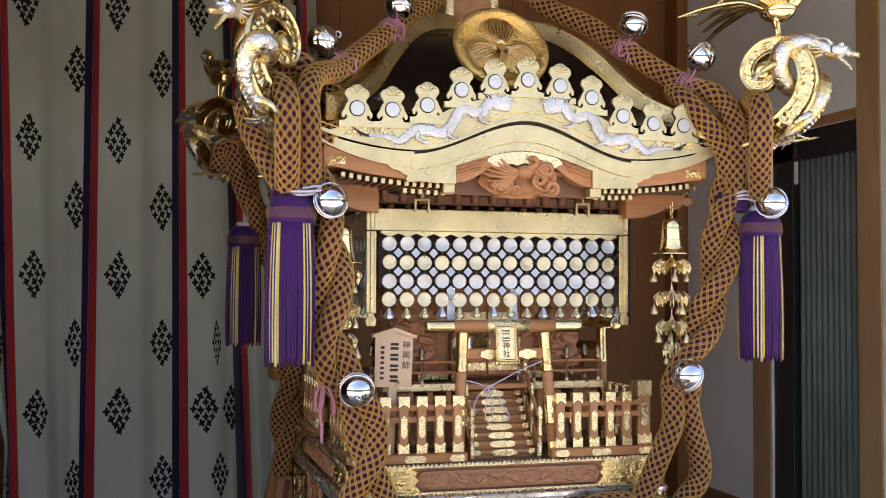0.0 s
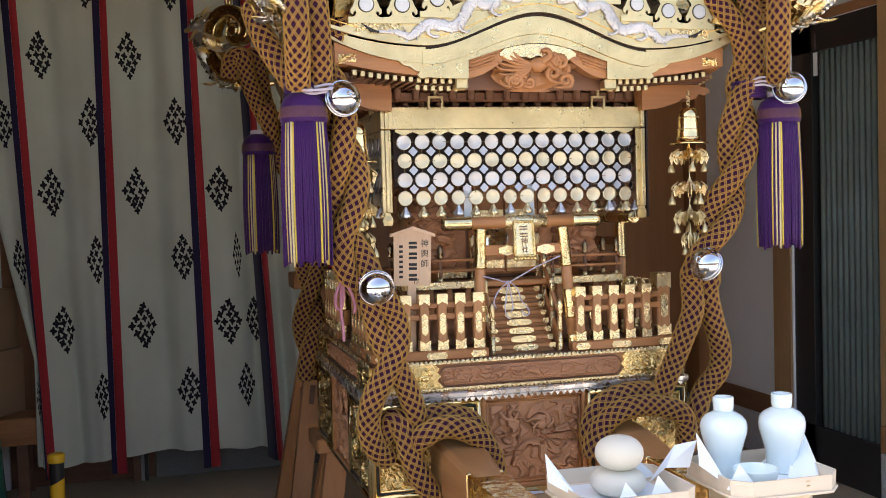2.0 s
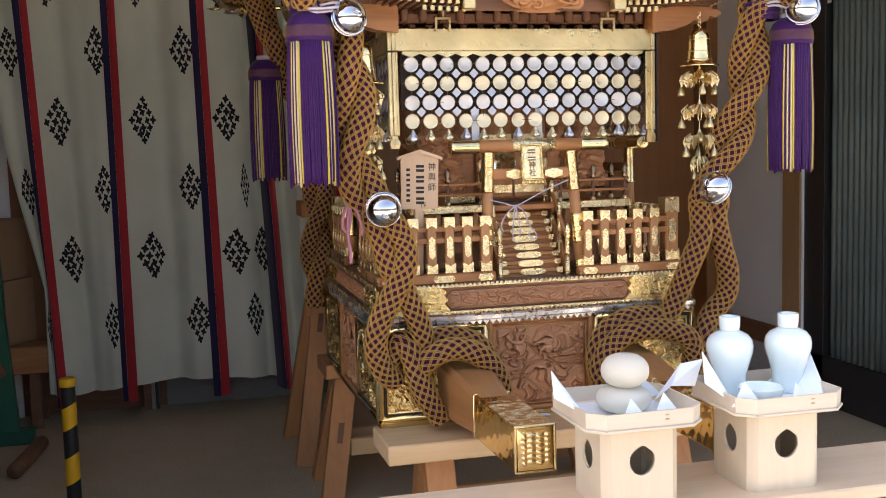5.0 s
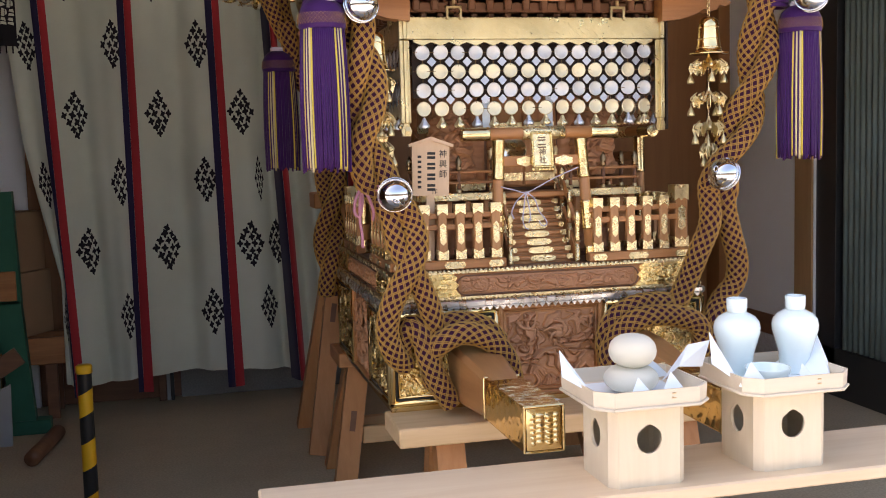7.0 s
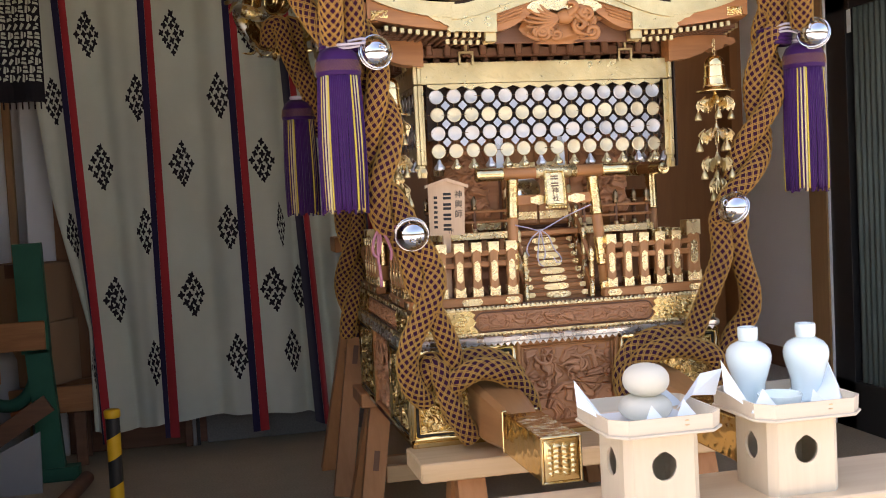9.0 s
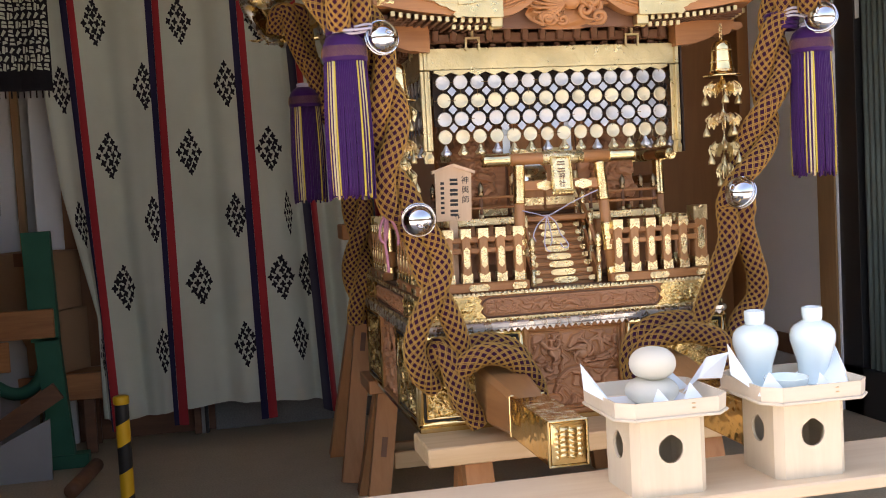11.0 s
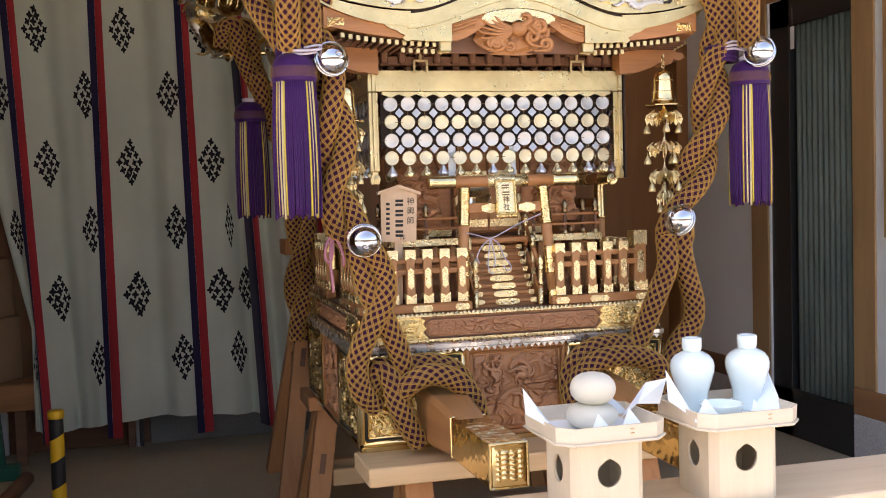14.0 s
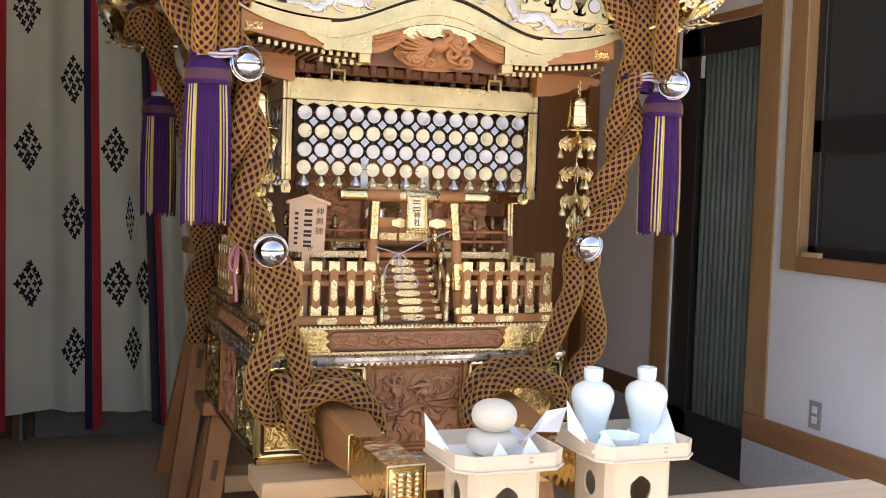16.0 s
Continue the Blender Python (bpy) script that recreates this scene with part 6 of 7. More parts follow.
# rear left corner
pa, pb = twisted([(-0.60, 0.98, 1.60), (-0.560, 0.98, 1.52), (-0.540, 0.98, 1.433), (-0.492, 0.96, 1.278), (-0.470, 0.95, 1.142), (-0.462, 0.95, 1.025), (-0.470, 0.95, 0.919), (-0.480, 0.95, 0.814), (-0.478, 0.94, 0.739), (-0.47, 0.93, 0.665)], 0.42, 0.026, 1.0)
ornamental_rope([
    [(-0.712, 1.02, 1.705), (-0.701, 1.00, 1.765), (-0.665, 0.98, 1.770), (-0.648, 0.98, 1.683), (-0.604, 0.98, 1.578), (-0.57, 0.98, 1.52)],
    [(-0.645, 1.03, 1.758), (-0.623, 1.02, 1.783), (-0.606, 1.03, 1.729), (-0.596, 1.02, 1.630), (-0.568, 1.00, 1.541)],
    pa, pb,
], "ochre netted purple rope hanging in shade")


def tassel_master():
    ob = thing("tassel", "large purple silk tassel with yellow and cream cords", "tassel", "purple shrine tassels")
    head = Geo().lathe([(0.012, 0.022), (0.032, 0.016), (0.047, 0.003), (0.0545, -0.014), (0.0575, -0.034), (0.056, -0.05), (0.050, -0.056), (0.047, -0.052)], 26)
    hd = part("head", head, PURPLE, ob, "domed purple tassel head")
    net = Geo()
    for q in range(40):
        for sg in (-1, 1):
            pp = []
            for j in range(8):
                v = j / 7
                r = 0.0556 + 0.0025 * math.sin(1.7 * v)
                a = 2 * math.pi * q / 40 + sg * 0.42 * v
                pp.append((r * math.cos(a), r * math.sin(a), -0.016 - 0.026 * v))
            net.sweep(pp, 0.00035, 4)
    part("head_net", net, ROPE_NET, hd, "fine ochre netting", "stuff")
    ring = Geo()
    for z in (0.018, 0.026):
        ring.sweep([(0.022 * math.cos(a), 0.022 * math.sin(a), z) for a in [2 * math.pi * q / 20 for q in range(21)]], 0.006, 7)
    part("binding", ring, LILAC, hd)
    rg = random.Random(3)
    n = 72
    for q in range(n):
        a = 360 * q / n
        mt = PURPLE
        for c0 in (15, 105, 195, 285):
            d = round(((a - c0 + 180) % 360 - 180) / (360 / n))
            mt = {-3: YELLOW, -1: CREAM, 1: CREAM, 2: YELLOW}.get(d, mt)
        ar = math.radians(a)
        r0, r1 = 0.050 + rg.uniform(-0.001, 0.001), 0.055 + rg.uniform(-0.003, 0.003)
        zl = -0.385 + rg.uniform(-0.008, 0.008)
        ja = rg.uniform(-0.02, 0.02)
        pts = [((r0 + (r1 - r0) * t + 0.004 * math.sin(math.pi * t)) * math.cos(ar + ja * t), (r0 + (r1 - r0) * t + 0.004 * math.sin(math.pi * t)) * math.sin(ar + ja * t), -0.048 + (zl + 0.048) * t) for t in (0, 0.12, 0.3, 0.5, 0.7, 0.9, 1.0)]
        part("cord", Geo().sweep(pts, 0.0029, 6), mt, ob)
    part("filling", Geo().lathe([(0.046, -0.05), (0.05, -0.2), (0.05, -0.378)], 20), PURPLE, ob)
    return ob


tas = tassel_master()
tas.matrix_basis = pose(-0.622, -0.168, 1.505, 0, 0, 27)
copy_thing(tas, pose(0.664, -0.150, 1.498, 0, 0, 39))
copy_thing(tas, pose(-0.623, 0.98, 1.49, 0, 0, 40))


def bell_master():
    ob = thing("round_bell", "polished silver round bell tied to the rope", "bell", "silver round bells")
    prof = [(0.001, -0.0415)]
    for q in range(1, 12):
        a = -90 + 15 * q
        prof.append((0.0415 * math.cos(radians(a)), 0.0415 * math.sin(radians(a))))
    prof.append((0.001, 0.0415))
    part("shell", Geo().lathe(prof, 32), CHROME, ob)
    for z in (-0.006, 0.006):
        r = math.sqrt(0.0415**2 - z * z)
        ring = [((r + 0.0008) * math.cos(a), (r + 0.0008) * math.sin(a), z) for a in [2 * math.pi * q / 36 for q in range(37)]]
        part("belt", Geo().sweep(ring, 0.0022, 7), CHROME, ob)
    g = Geo()
    g.add([(0.0418 * math.cos(a) * 0.9995, w, -0.0418 * math.sin(a)) for w in (-0.0016, 0.0016) for a in [0.35 + 2.4 * q / 16 for q in range(17)]], [(q, q + 1, q + 18, q + 17) for q in range(16)])
    part("slit", g, DARK, ob)
    for s in (-1, 1):
        part("slit_hole", Geo().lathe([(0.004, 0), (0.004, 0.0008)], 10, pose(0.0, 0, 0, 0, 90 + s * 65, 0) @ Matrix.Translation((0, 0, 0.0413))), DARK, ob)
    loop = Geo().sweep([(0.008 * math.cos(a), 0, 0.046 + 0.008 * math.sin(a)) for a in [2 * math.pi * q / 16 for q in range(17)]], 0.0022, 6)
    part("loop", loop, CHROME, ob)
    return ob


bell = bell_master()
places = [(-0.530, -0.045, 1.923, 20, 60, 30), (-0.288, 0.13, 2.079, 10, 40, 20), (0.380, 0.05, 2.057, -30, 20, 0), (0.526, -0.075, 1.948, -40, 30, 60), (-0.531, -0.19, 1.508, 80, 30, 10), (-0.460, -0.172, 1.054, 110, 20, 0), (0.664, -0.203, 1.534, 25, -72, 20), (0.414, -0.196, 1.076, 30, -68, 0)]
bell.matrix_basis = pose(*places[0])
for p in places[1:]:
    copy_thing(bell, pose(*p))


def cord(name, lines, radius, material, label):
    ob = thing(name, label, "cord", "tie cords")
    for ln in lines:
        part("strand", Geo().sweep(spline(ln, 0.008), radius, 6), material, ob)
    return ob


def coil(centre, axis, r, n=4, pitch=0.009):
    """A few turns of cord wound round a rope."""
    t = Vector(axis).normalized()
    x = t.orthogonal().normalized()
    y = t.cross(x)
    c = Vector(centre)
    return [c + x * (r * math.cos(a)) + y * (r * math.sin(a)) + t * (pitch * (a / 6.283 - n / 2)) for a in [2 * math.pi * n * q / (12 * n) for q in range(12 * n + 1)]]


def tie(centre, axis, to, material, label, hang=0.06):
    c, b = Vector(centre), Vector(to)
    lines = [coil(centre, axis, R_ROPE + 0.004, 4)]
    lines.append([c + Vector((0, -0.032, 0)), c.lerp(b, 0.5) + Vector((0, -0.02, 0.006)), b])
    for s in (-1, 1):
        d = Vector((s * 0.016, -0.036, 0))
        lines.append([c + Vector((0, -0.034, 0)), c + d + Vector((s * 0.01, -0.004, 0.008)), c + d + Vector((s * 0.012, -0.006, -hang * 0.6)), c + Vector((s * 0.004, -0.04, -hang * 0.35)), c + Vector((s * 0.006, -0.038, -hang))])
    return cord("tie_cord", lines, 0.0032, material, label)


tie((-0.475, -0.01, 1.875), (-0.09, -0.09, -0.07), (-0.52, -0.045, 1.90), PINK, "pink cord tying a bell to the rope", 0.045)
tie((-0.31, 0.14, 2.012), (-0.09, -0.09, -0.07), (-0.29, 0.13, 2.05), PINK, "pink cord tying a bell to the rope", 0.06)
tie((0.372, 0.10, 2.0), (0.09, -0.09, -0.09), (0.38, 0.05, 2.03), PINK, "pink cord tying a bell to the rope", 0.06)
tie((0.495, -0.035, 1.876), (0.09, -0.09, -0.07), (0.52, -0.07, 1.92), PINK, "pink cord tying a bell to the rope", 0.05)
cord("tie_cord", [
    [(-0.60, -0.205, 1.533), (-0.56, -0.2, 1.54), (-0.53, -0.2, 1.525)], [(-0.64, -0.2, 1.527), (-0.60, -0.215, 1.525), (-0.55, -0.21, 1.53)], [(-0.64, -0.19, 1.52), (-0.60, -0.207, 1.518), (-0.56, -0.2, 1.525)],
], 0.0035, LILAC, "pale lilac cord round the tassel neck")
cord("tie_cord", [
    [(0.575, -0.14, 1.553), (0.61, -0.165, 1.567), (0.655, -0.18, 1.545)], [(0.575, -0.14, 1.548), (0.61, -0.17, 1.556), (0.655, -0.185, 1.536)], [(0.57, -0.135, 1.542), (0.61, -0.17, 1.546), (0.655, -0.185, 1.527)],
], 0.0035, LILAC, "pale lilac cord round the tassel neck")
cord("tie_cord", [coil((0.60, -0.11, 1.535), (0.1, 0, 1), 0.042, 4, 0.011), coil((-0.60, -0.125, 1.532), (0.05, 0, 1), 0.056, 4, 0.011)], 0.007, PURPLE, "thick purple cord binding the ropes")
cord("tie_cord", [
    [(-0.455, -0.14, 1.068), (-0.50, -0.12, 1.075), (-0.535, -0.10, 1.07)], [(-0.455, -0.14, 1.058), (-0.50, -0.12, 1.065), (-0.535, -0.10, 1.062)],
    [(-0.535, -0.11, 1.07), (-0.55, -0.12, 1.04), (-0.552, -0.12, 1.01), (-0.54, -0.12, 1.0), (-0.532, -0.115, 1.03), (-0.53, -0.11, 1.065)],
    [(-0.53, -0.11, 1.07), (-0.515, -0.12, 1.045), (-0.505, -0.12, 1.01), (-0.508, -0.12, 0.988)],
    [(-0.535, -0.11, 1.065), (-0.54, -0.12, 1.0), (-0.536, -0.12, 0.955), (-0.535, -0.12, 0.92)],
], 0.0038, PINK, "pink cord bow tied on the rope")
cord("tie_cord", [
    [(-0.128, 0.028, 1.055), (-0.09, 0.03, 1.045), (-0.058, 0.028, 1.037), (-0.02, 0.03, 1.052), (0.03, 0.035, 1.075), (0.11, 0.04, 1.105)],
    [(-0.058, 0.027, 1.037), (-0.085, 0.025, 1.015), (-0.10, 0.025, 0.985), (-0.092, 0.025, 0.965)],
    [(-0.058, 0.027, 1.04), (-0.066, 0.02, 1.0), (-0.07, 0.02, 0.96), (-0.06, 0.02, 0.938), (-0.05, 0.02, 0.94)],
    [(-0.058, 0.027, 1.04), (-0.035, 0.024, 1.02), (-0.022, 0.022, 0.985), (-0.006, 0.022, 0.965), (0.0, 0.022, 0.95), (-0.014, 0.022, 0.945), (-0.026, 0.022, 0.965)],
    [(-0.058, 0.027, 1.04), (-0.052, 0.021, 1.0), (-0.048, 0.02, 0.97), (-0.055, 0.02, 0.952)],
], 0.0019, LILAC, "thin pale cord tied across the gate")


# hanging gilt pendants at the eave corners
def pendant_master():
    ob = thing("bell_pendant", "gilt hand bell with tiers of dangling ornaments", "pendant", "eave corner pendants")
    g = Geo().lathe([(0.004, 0.046), (0.016, 0.044), (0.024, 0.037), (0.0265, 0.026), (0.0285, -0.01), (0.0325, -0.036), (0.036, -0.046), (0.052, -0.050), (0.052, -0.0535), (0.033, -0.052)], 28)
    b = part("hand_bell", g, GOLD_POLISH, ob, "polished gilt bell")
    for z, r in ((0.018, 0.0275), (-0.014, 0.0295), (-0.036, 0.0332)):
        part("belt", Geo().lathe([(r - 0.0008, z - 0.002), (r + 0.001, z), (r - 0.0008, z + 0.002)], 28), GOLD, b)
    g = Geo()
    for q in range(5):
        z0 = 0.05 + q * 0.009
        ring = [(0.0045 * math.cos(a) if q % 2 else 0, 0 if q % 2 else 0.0045 * math.cos(a), z0 + 0.006 * math.sin(a)) for a in [6.283 * w / 10 for w in range(11)]]
        g.sweep(ring, 0.0014, 5)
    part("chain", g, GOLD, ob)
    for tier, (z, r, n, mt) in enumerate(((-0.078, 0.046, 6, GOLD), (-0.166, 0.042, 6, GOLD), (-0.243, 0.038, 6, GOLD_PALE), (-0.304, 0.022, 4, GOLD_PALE))):
        def canopy(u, v, z=z, r=r, n=n):
            a = 2 * math.pi * u
            rr = r * (0.08 + 0.56 * v ** 1.4) * (1 + 0.14 * v * math.cos(n * a))
            return (rr * math.cos(a), rr * math.sin(a), z + 0.024 - 0.034 * v ** 0.8 + 0.006 * v * v * math.cos(n * a))

        t = part("tier", Geo().grid(canopy, 36, 8), mt, ob, "fluted gilt canopy")
        part("link", Geo().sweep([(0, 0, z + 0.066), (0, 0, z - 0.026)], 0.0016, 6), GOLD, t)
        curl = [Vector((r * (0.72 + 0.42 * math.sin(w * 1.25)), 0, 0.012 - 0.020 * w + 0.004 * w * w)) for w in [0.0, 0.4, 0.8, 1.2, 1.6, 2.0, 2.4]]
        scroll = make_mesh("scroll", Geo().sweep(spline(curl, 0.004), lambda u: 0.0052 * math.sin(math.pi * (0.18 + 0.72 * u)), 7, True, False, 0.45), mt)
        out = [(0.30, 0.012), (0.45, -0.012), (0.62, -0.004), (0.72, -0.022), (0.90, -0.010), (1.02, -0.020), (1.16, -0.002), (1.02, 0.014), (0.86, 0.006), (0.70, 0.018), (0.48, 0.016)]
        leaf = make_mesh("leaf", Geo().prism([(r * x, w - 0.010) for x, w in out], -0.0009, 0.0009), mt)
        drop = make_mesh("drop", Geo().lathe([(0.0012, 0.010), (0.0014, 0.0), (0.005, -0.006), (0.0095, -0.017), (0.0105, -0.023), (0.0085, -0.026), (0.003, -0.024)], 10), GOLD_PALE)
        for q in range(n):
            turn = Matrix.Translation((0, 0, z)) @ pose(0, 0, 0, 0, 0, 360 * q / n + 28 * tier)
            at(part("scroll", scroll, None, t), turn)
            at(part("leaf", leaf, None, t), turn @ pose(0, 0, 0, 0, 0, 180 / n))
            if q % 2 == 0:
                at(part("drop", drop, None, t), turn @ Matrix.Translation((r * 1.12, 0, -0.026)))
    return ob


pn = pendant_master()
pn.matrix_basis = pose(0.432, -0.08, 1.449, 0, 0, 10)
copy_thing(pn, pose(-0.475, -0.035, 1.415, 0, 0, 40))
copy_thing(pn, pose(-0.458, 0.945, 1.455, 0, 0, 70))


# ---- carrying poles and trestles ----
def carrying_pole(s):
    ob = thing("carrying_pole", "thick oiled oak carrying pole with a gold end sleeve", "pole", "carrying poles")
    x0, x1 = s * 0.233 - 0.043, s * 0.233 + 0.043
    g = Geo()
    rows = [(-0.585, 0.0, 0.510, 0.604), (-0.33, 0.0, 0.508, 0.606), (-0.12, 0.032, 0.496, 0.634), (0.0, 0.036, 0.492, 0.640), (0.9, 0.036, 0.492, 0.640), (1.46, 0.0, 0.510, 0.604)]
    vs, fs = [], []
    for y, w, za, zb in rows:
        a, b, c = x0 - w / 2, x1 + w / 2, 0.013
        vs += [(a + c, y, za), (b - c, y, za), (b, y, za + c), (b, y, zb - c), (b - c, y, zb), (a + c, y, zb), (a, y, zb - c), (a, y, za + c)]
    for i in range(len(rows) - 1):
        for q in range(8):
            fs.append((8 * i + q, 8 * i + (q + 1) % 8, 8 * i + 8 + (q + 1) % 8, 8 * i + 8 + q))
    fs += [tuple(range(7, -1, -1)), tuple(range(len(vs) - 8, len(vs)))]
    part("beam", g.add(vs, fs), POLE_WOOD, ob)
    x0, x1 = x0 - 0.0025, x1 + 0.0025
    g = Geo()
    g.box(x0, x1, -0.592, -0.285, 0.6035, 0.6075, 0.002)
    g.box(x0, x1, -0.592, -0.285, 0.5065, 0.5105, 0.002)
    g.box(x0, x0 + 0.004, -0.5915, -0.285, 0.508, 0.606, 0.002)
    g.box(x1 - 0.004, x1, -0.5915, -0.285, 0.508, 0.606, 0.002)
    sl = part("sleeve", g, GOLD_RIPPLE, ob, "polished gold sleeve")
    g, g2 = Geo(), Geo()
    for a, b, c, d in ((x0 - 0.002, x1 + 0.002, 0.604, 0.610), (x0 - 0.002, x1 + 0.002, 0.504, 0.510), (x0 - 0.002, x0 + 0.004, 0.504, 0.610), (x1 - 0.004, x1 + 0.002, 0.504, 0.610)):
        g.box(a, b, -0.598, -0.588, c, d, 0.003)
        g2.box(a, b, -0.291, -0.281, c, d, 0.003)
    part("sleeve_rim", g, GOLD_POLISH, sl)
    part("sleeve_rim", g2, GOLD_POLISH, sl)
    g = Geo()
    n = 14

    def endface(u, v):
        x = x0 + 0.006 + (x1 - x0 - 0.012) * u
        z = 0.511 + 0.092 * v
        e = min(u, 1 - u, v, 1 - v)
        rows = abs(math.sin(u * math.pi * 4)) ** 0.7 * abs(math.sin(v * math.pi * 8 + 0.6 * math.sin(u * 12.5))) ** 0.6
        return (x, -0.594 - 0.008 * smooth01(e / 0.1) * 0.4 - 0.006 * rows * smooth01((e - 0.1) / 0.06), z)

    g.grid(endface, 40, 56, True)
    part("end_plate", g, GOLD_POLISH, sl, "embossed gold end plate")
    return ob


carrying_pole(-1)
carrying_pole(1)


def leg_between(a, b, w, d):
    """A straight timber with a square section from a to b."""
    a, b = Vector(a), Vector(b)
    t = (b - a).normalized()
    x = Vector((1, 0, 0))
    x = (x - t * x.dot(t)).normalized()
    y = t.cross(x)
    vs = [p + x * sx * w / 2 + y * sy * d / 2 for p in (a, b) for sx, sy in ((-1, -1), (1, -1), (1, 1), (-1, 1))]
    return [tuple(v) for v in vs], [(0, 1, 2, 3), (7, 6, 5, 4), (0, 4, 5, 1), (1, 5, 6, 2), (2, 6, 7, 3), (3, 7, 4, 0)]


def trestle(y0, y1, ztop, thick, xl, xr, spread, label, leg_in=0.13, flare=0.0, lw=0.075, tie=0.55):
    ob = thing("trestle", label, "trestle", "wooden trestles")
    yc = (y0 + y1) / 2
    # Back beams take the darker timber, putting their shade into the colour.
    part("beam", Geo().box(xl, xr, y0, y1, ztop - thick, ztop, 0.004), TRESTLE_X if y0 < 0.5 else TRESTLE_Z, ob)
    for x, s in ((xl + leg_in, -1), (xr - leg_in, 1)):
        for sy in (-1, 1):
            top, bot = (x, yc + sy * 0.03, ztop - thick + 0.004), (x + s * flare, yc + sy * spread, 0.0)
            lg = part("leg", Geo().add(*leg_between(top, bot, lw, 0.05)), TRESTLE_Z, ob)
            p, q = Vector(top).lerp(Vector(bot), 0.40), Vector(top).lerp(Vector(bot), 0.40 + 0.075 / ztop)
            face = Vector((0, -1, 0))
            t = (q - p).normalized()
            face = (face - t * face.dot(t)).normalized() * 0.0245
            part("tenon", Geo().add(*leg_between(p + face, q + face, 0.020, 0.004)), KEYAKI_DARK, lg, "darker through tenon")
        a = Vector((x + s * flare * 0.45, yc - (0.03 + (spread - 0.03) * 0.5), ztop * 0.5))
        part("cross_tie", Geo().box(a.x - 0.015, a.x + 0.015, a.y, 2 * yc - a.y, a.z - 0.03, a.z + 0.03, 0.003), TRESTLE_Z, ob)
    for sy in (-1, 1):
        yy = yc + sy * (0.03 + (spread - 0.03) * 0.45)
        part("stretcher", Geo().box(xl + leg_in, xr - leg_in, yy - 0.014, yy + 0.014, ztop * tie - 0.03, ztop * tie + 0.03, 0.003), TRESTLE_X, ob)
    return ob


trestle(-0.172, 0.03, 0.466, 0.05, -0.468, 0.468, 0.17, "low cypress trestle carrying the shrine base", 0.14)
trestle(0.86, 1.08, 0.466, 0.05, -0.472, 0.472, 0.12, "low cypress trestle under the back of the shrine", 0.08, 0.075, 0.075, 0.355)
trestle(1.40, 1.56, 1.0, 0.06, -0.470, 0.465, 0.22, "tall wooden trestle standing behind the shrine", 0.12, 0.16, 0.07)

# ---- wooden name board on a stick ----
sign = thing("name_board", "small gabled cypress board with brushed characters", "sign")
g = Geo().prism([(-0.049, -0.135), (0.049, -0.135), (0.051, 0.0), (0.0, 0.016), (-0.051, 0.0)], -0.004, 0.004)
sb = part("board", g, BOARD, sign)
for s in (-1, 1):
    g = Geo().prism([(0, 0.014), (s * 0.060, -0.005), (s * 0.060, 0.003), (0, 0.023)][:: (1 if s > 0 else -1)], -0.012, 0.010)
    part("gable", g, BOARD, sign)
part("stick", Geo().box(-0.012, 0.012, 0.004, 0.012, -0.33, -0.01, 0.002), BOARD, sign)
for j, ch in enumerate("神輿師"):
    lettering("writing", ch, 0.0225, INK, sb, pose(0.033, -0.0042, -0.024 - 0.027 * j, 90))
for j in range(4):
    z = -0.027 - 0.0285 * j
    for dz in (0.0055, -0.0055):
        part("writing", Geo().box(-0.010, 0.012, -0.0052, -0.0039, z + dz - 0.0036, z + dz + 0.0036, 0.0004), INK, sb, "bold dark brush bar")
for j in range(7):
    z = -0.03 - 0.0135 * j
    part("writing", Geo().box(-0.036, -0.026, -0.0052, -0.0039, z - 0.004, z + 0.003, 0.0003), INK, sb, "small dark brush bar")
lettering("writing", "作", 0.0165, INK, sb, pose(0.010, -0.0042, -0.124, 90))
sign.matrix_basis = pose(-0.313, 0.058, 1.172, 0, 1.5, -3)


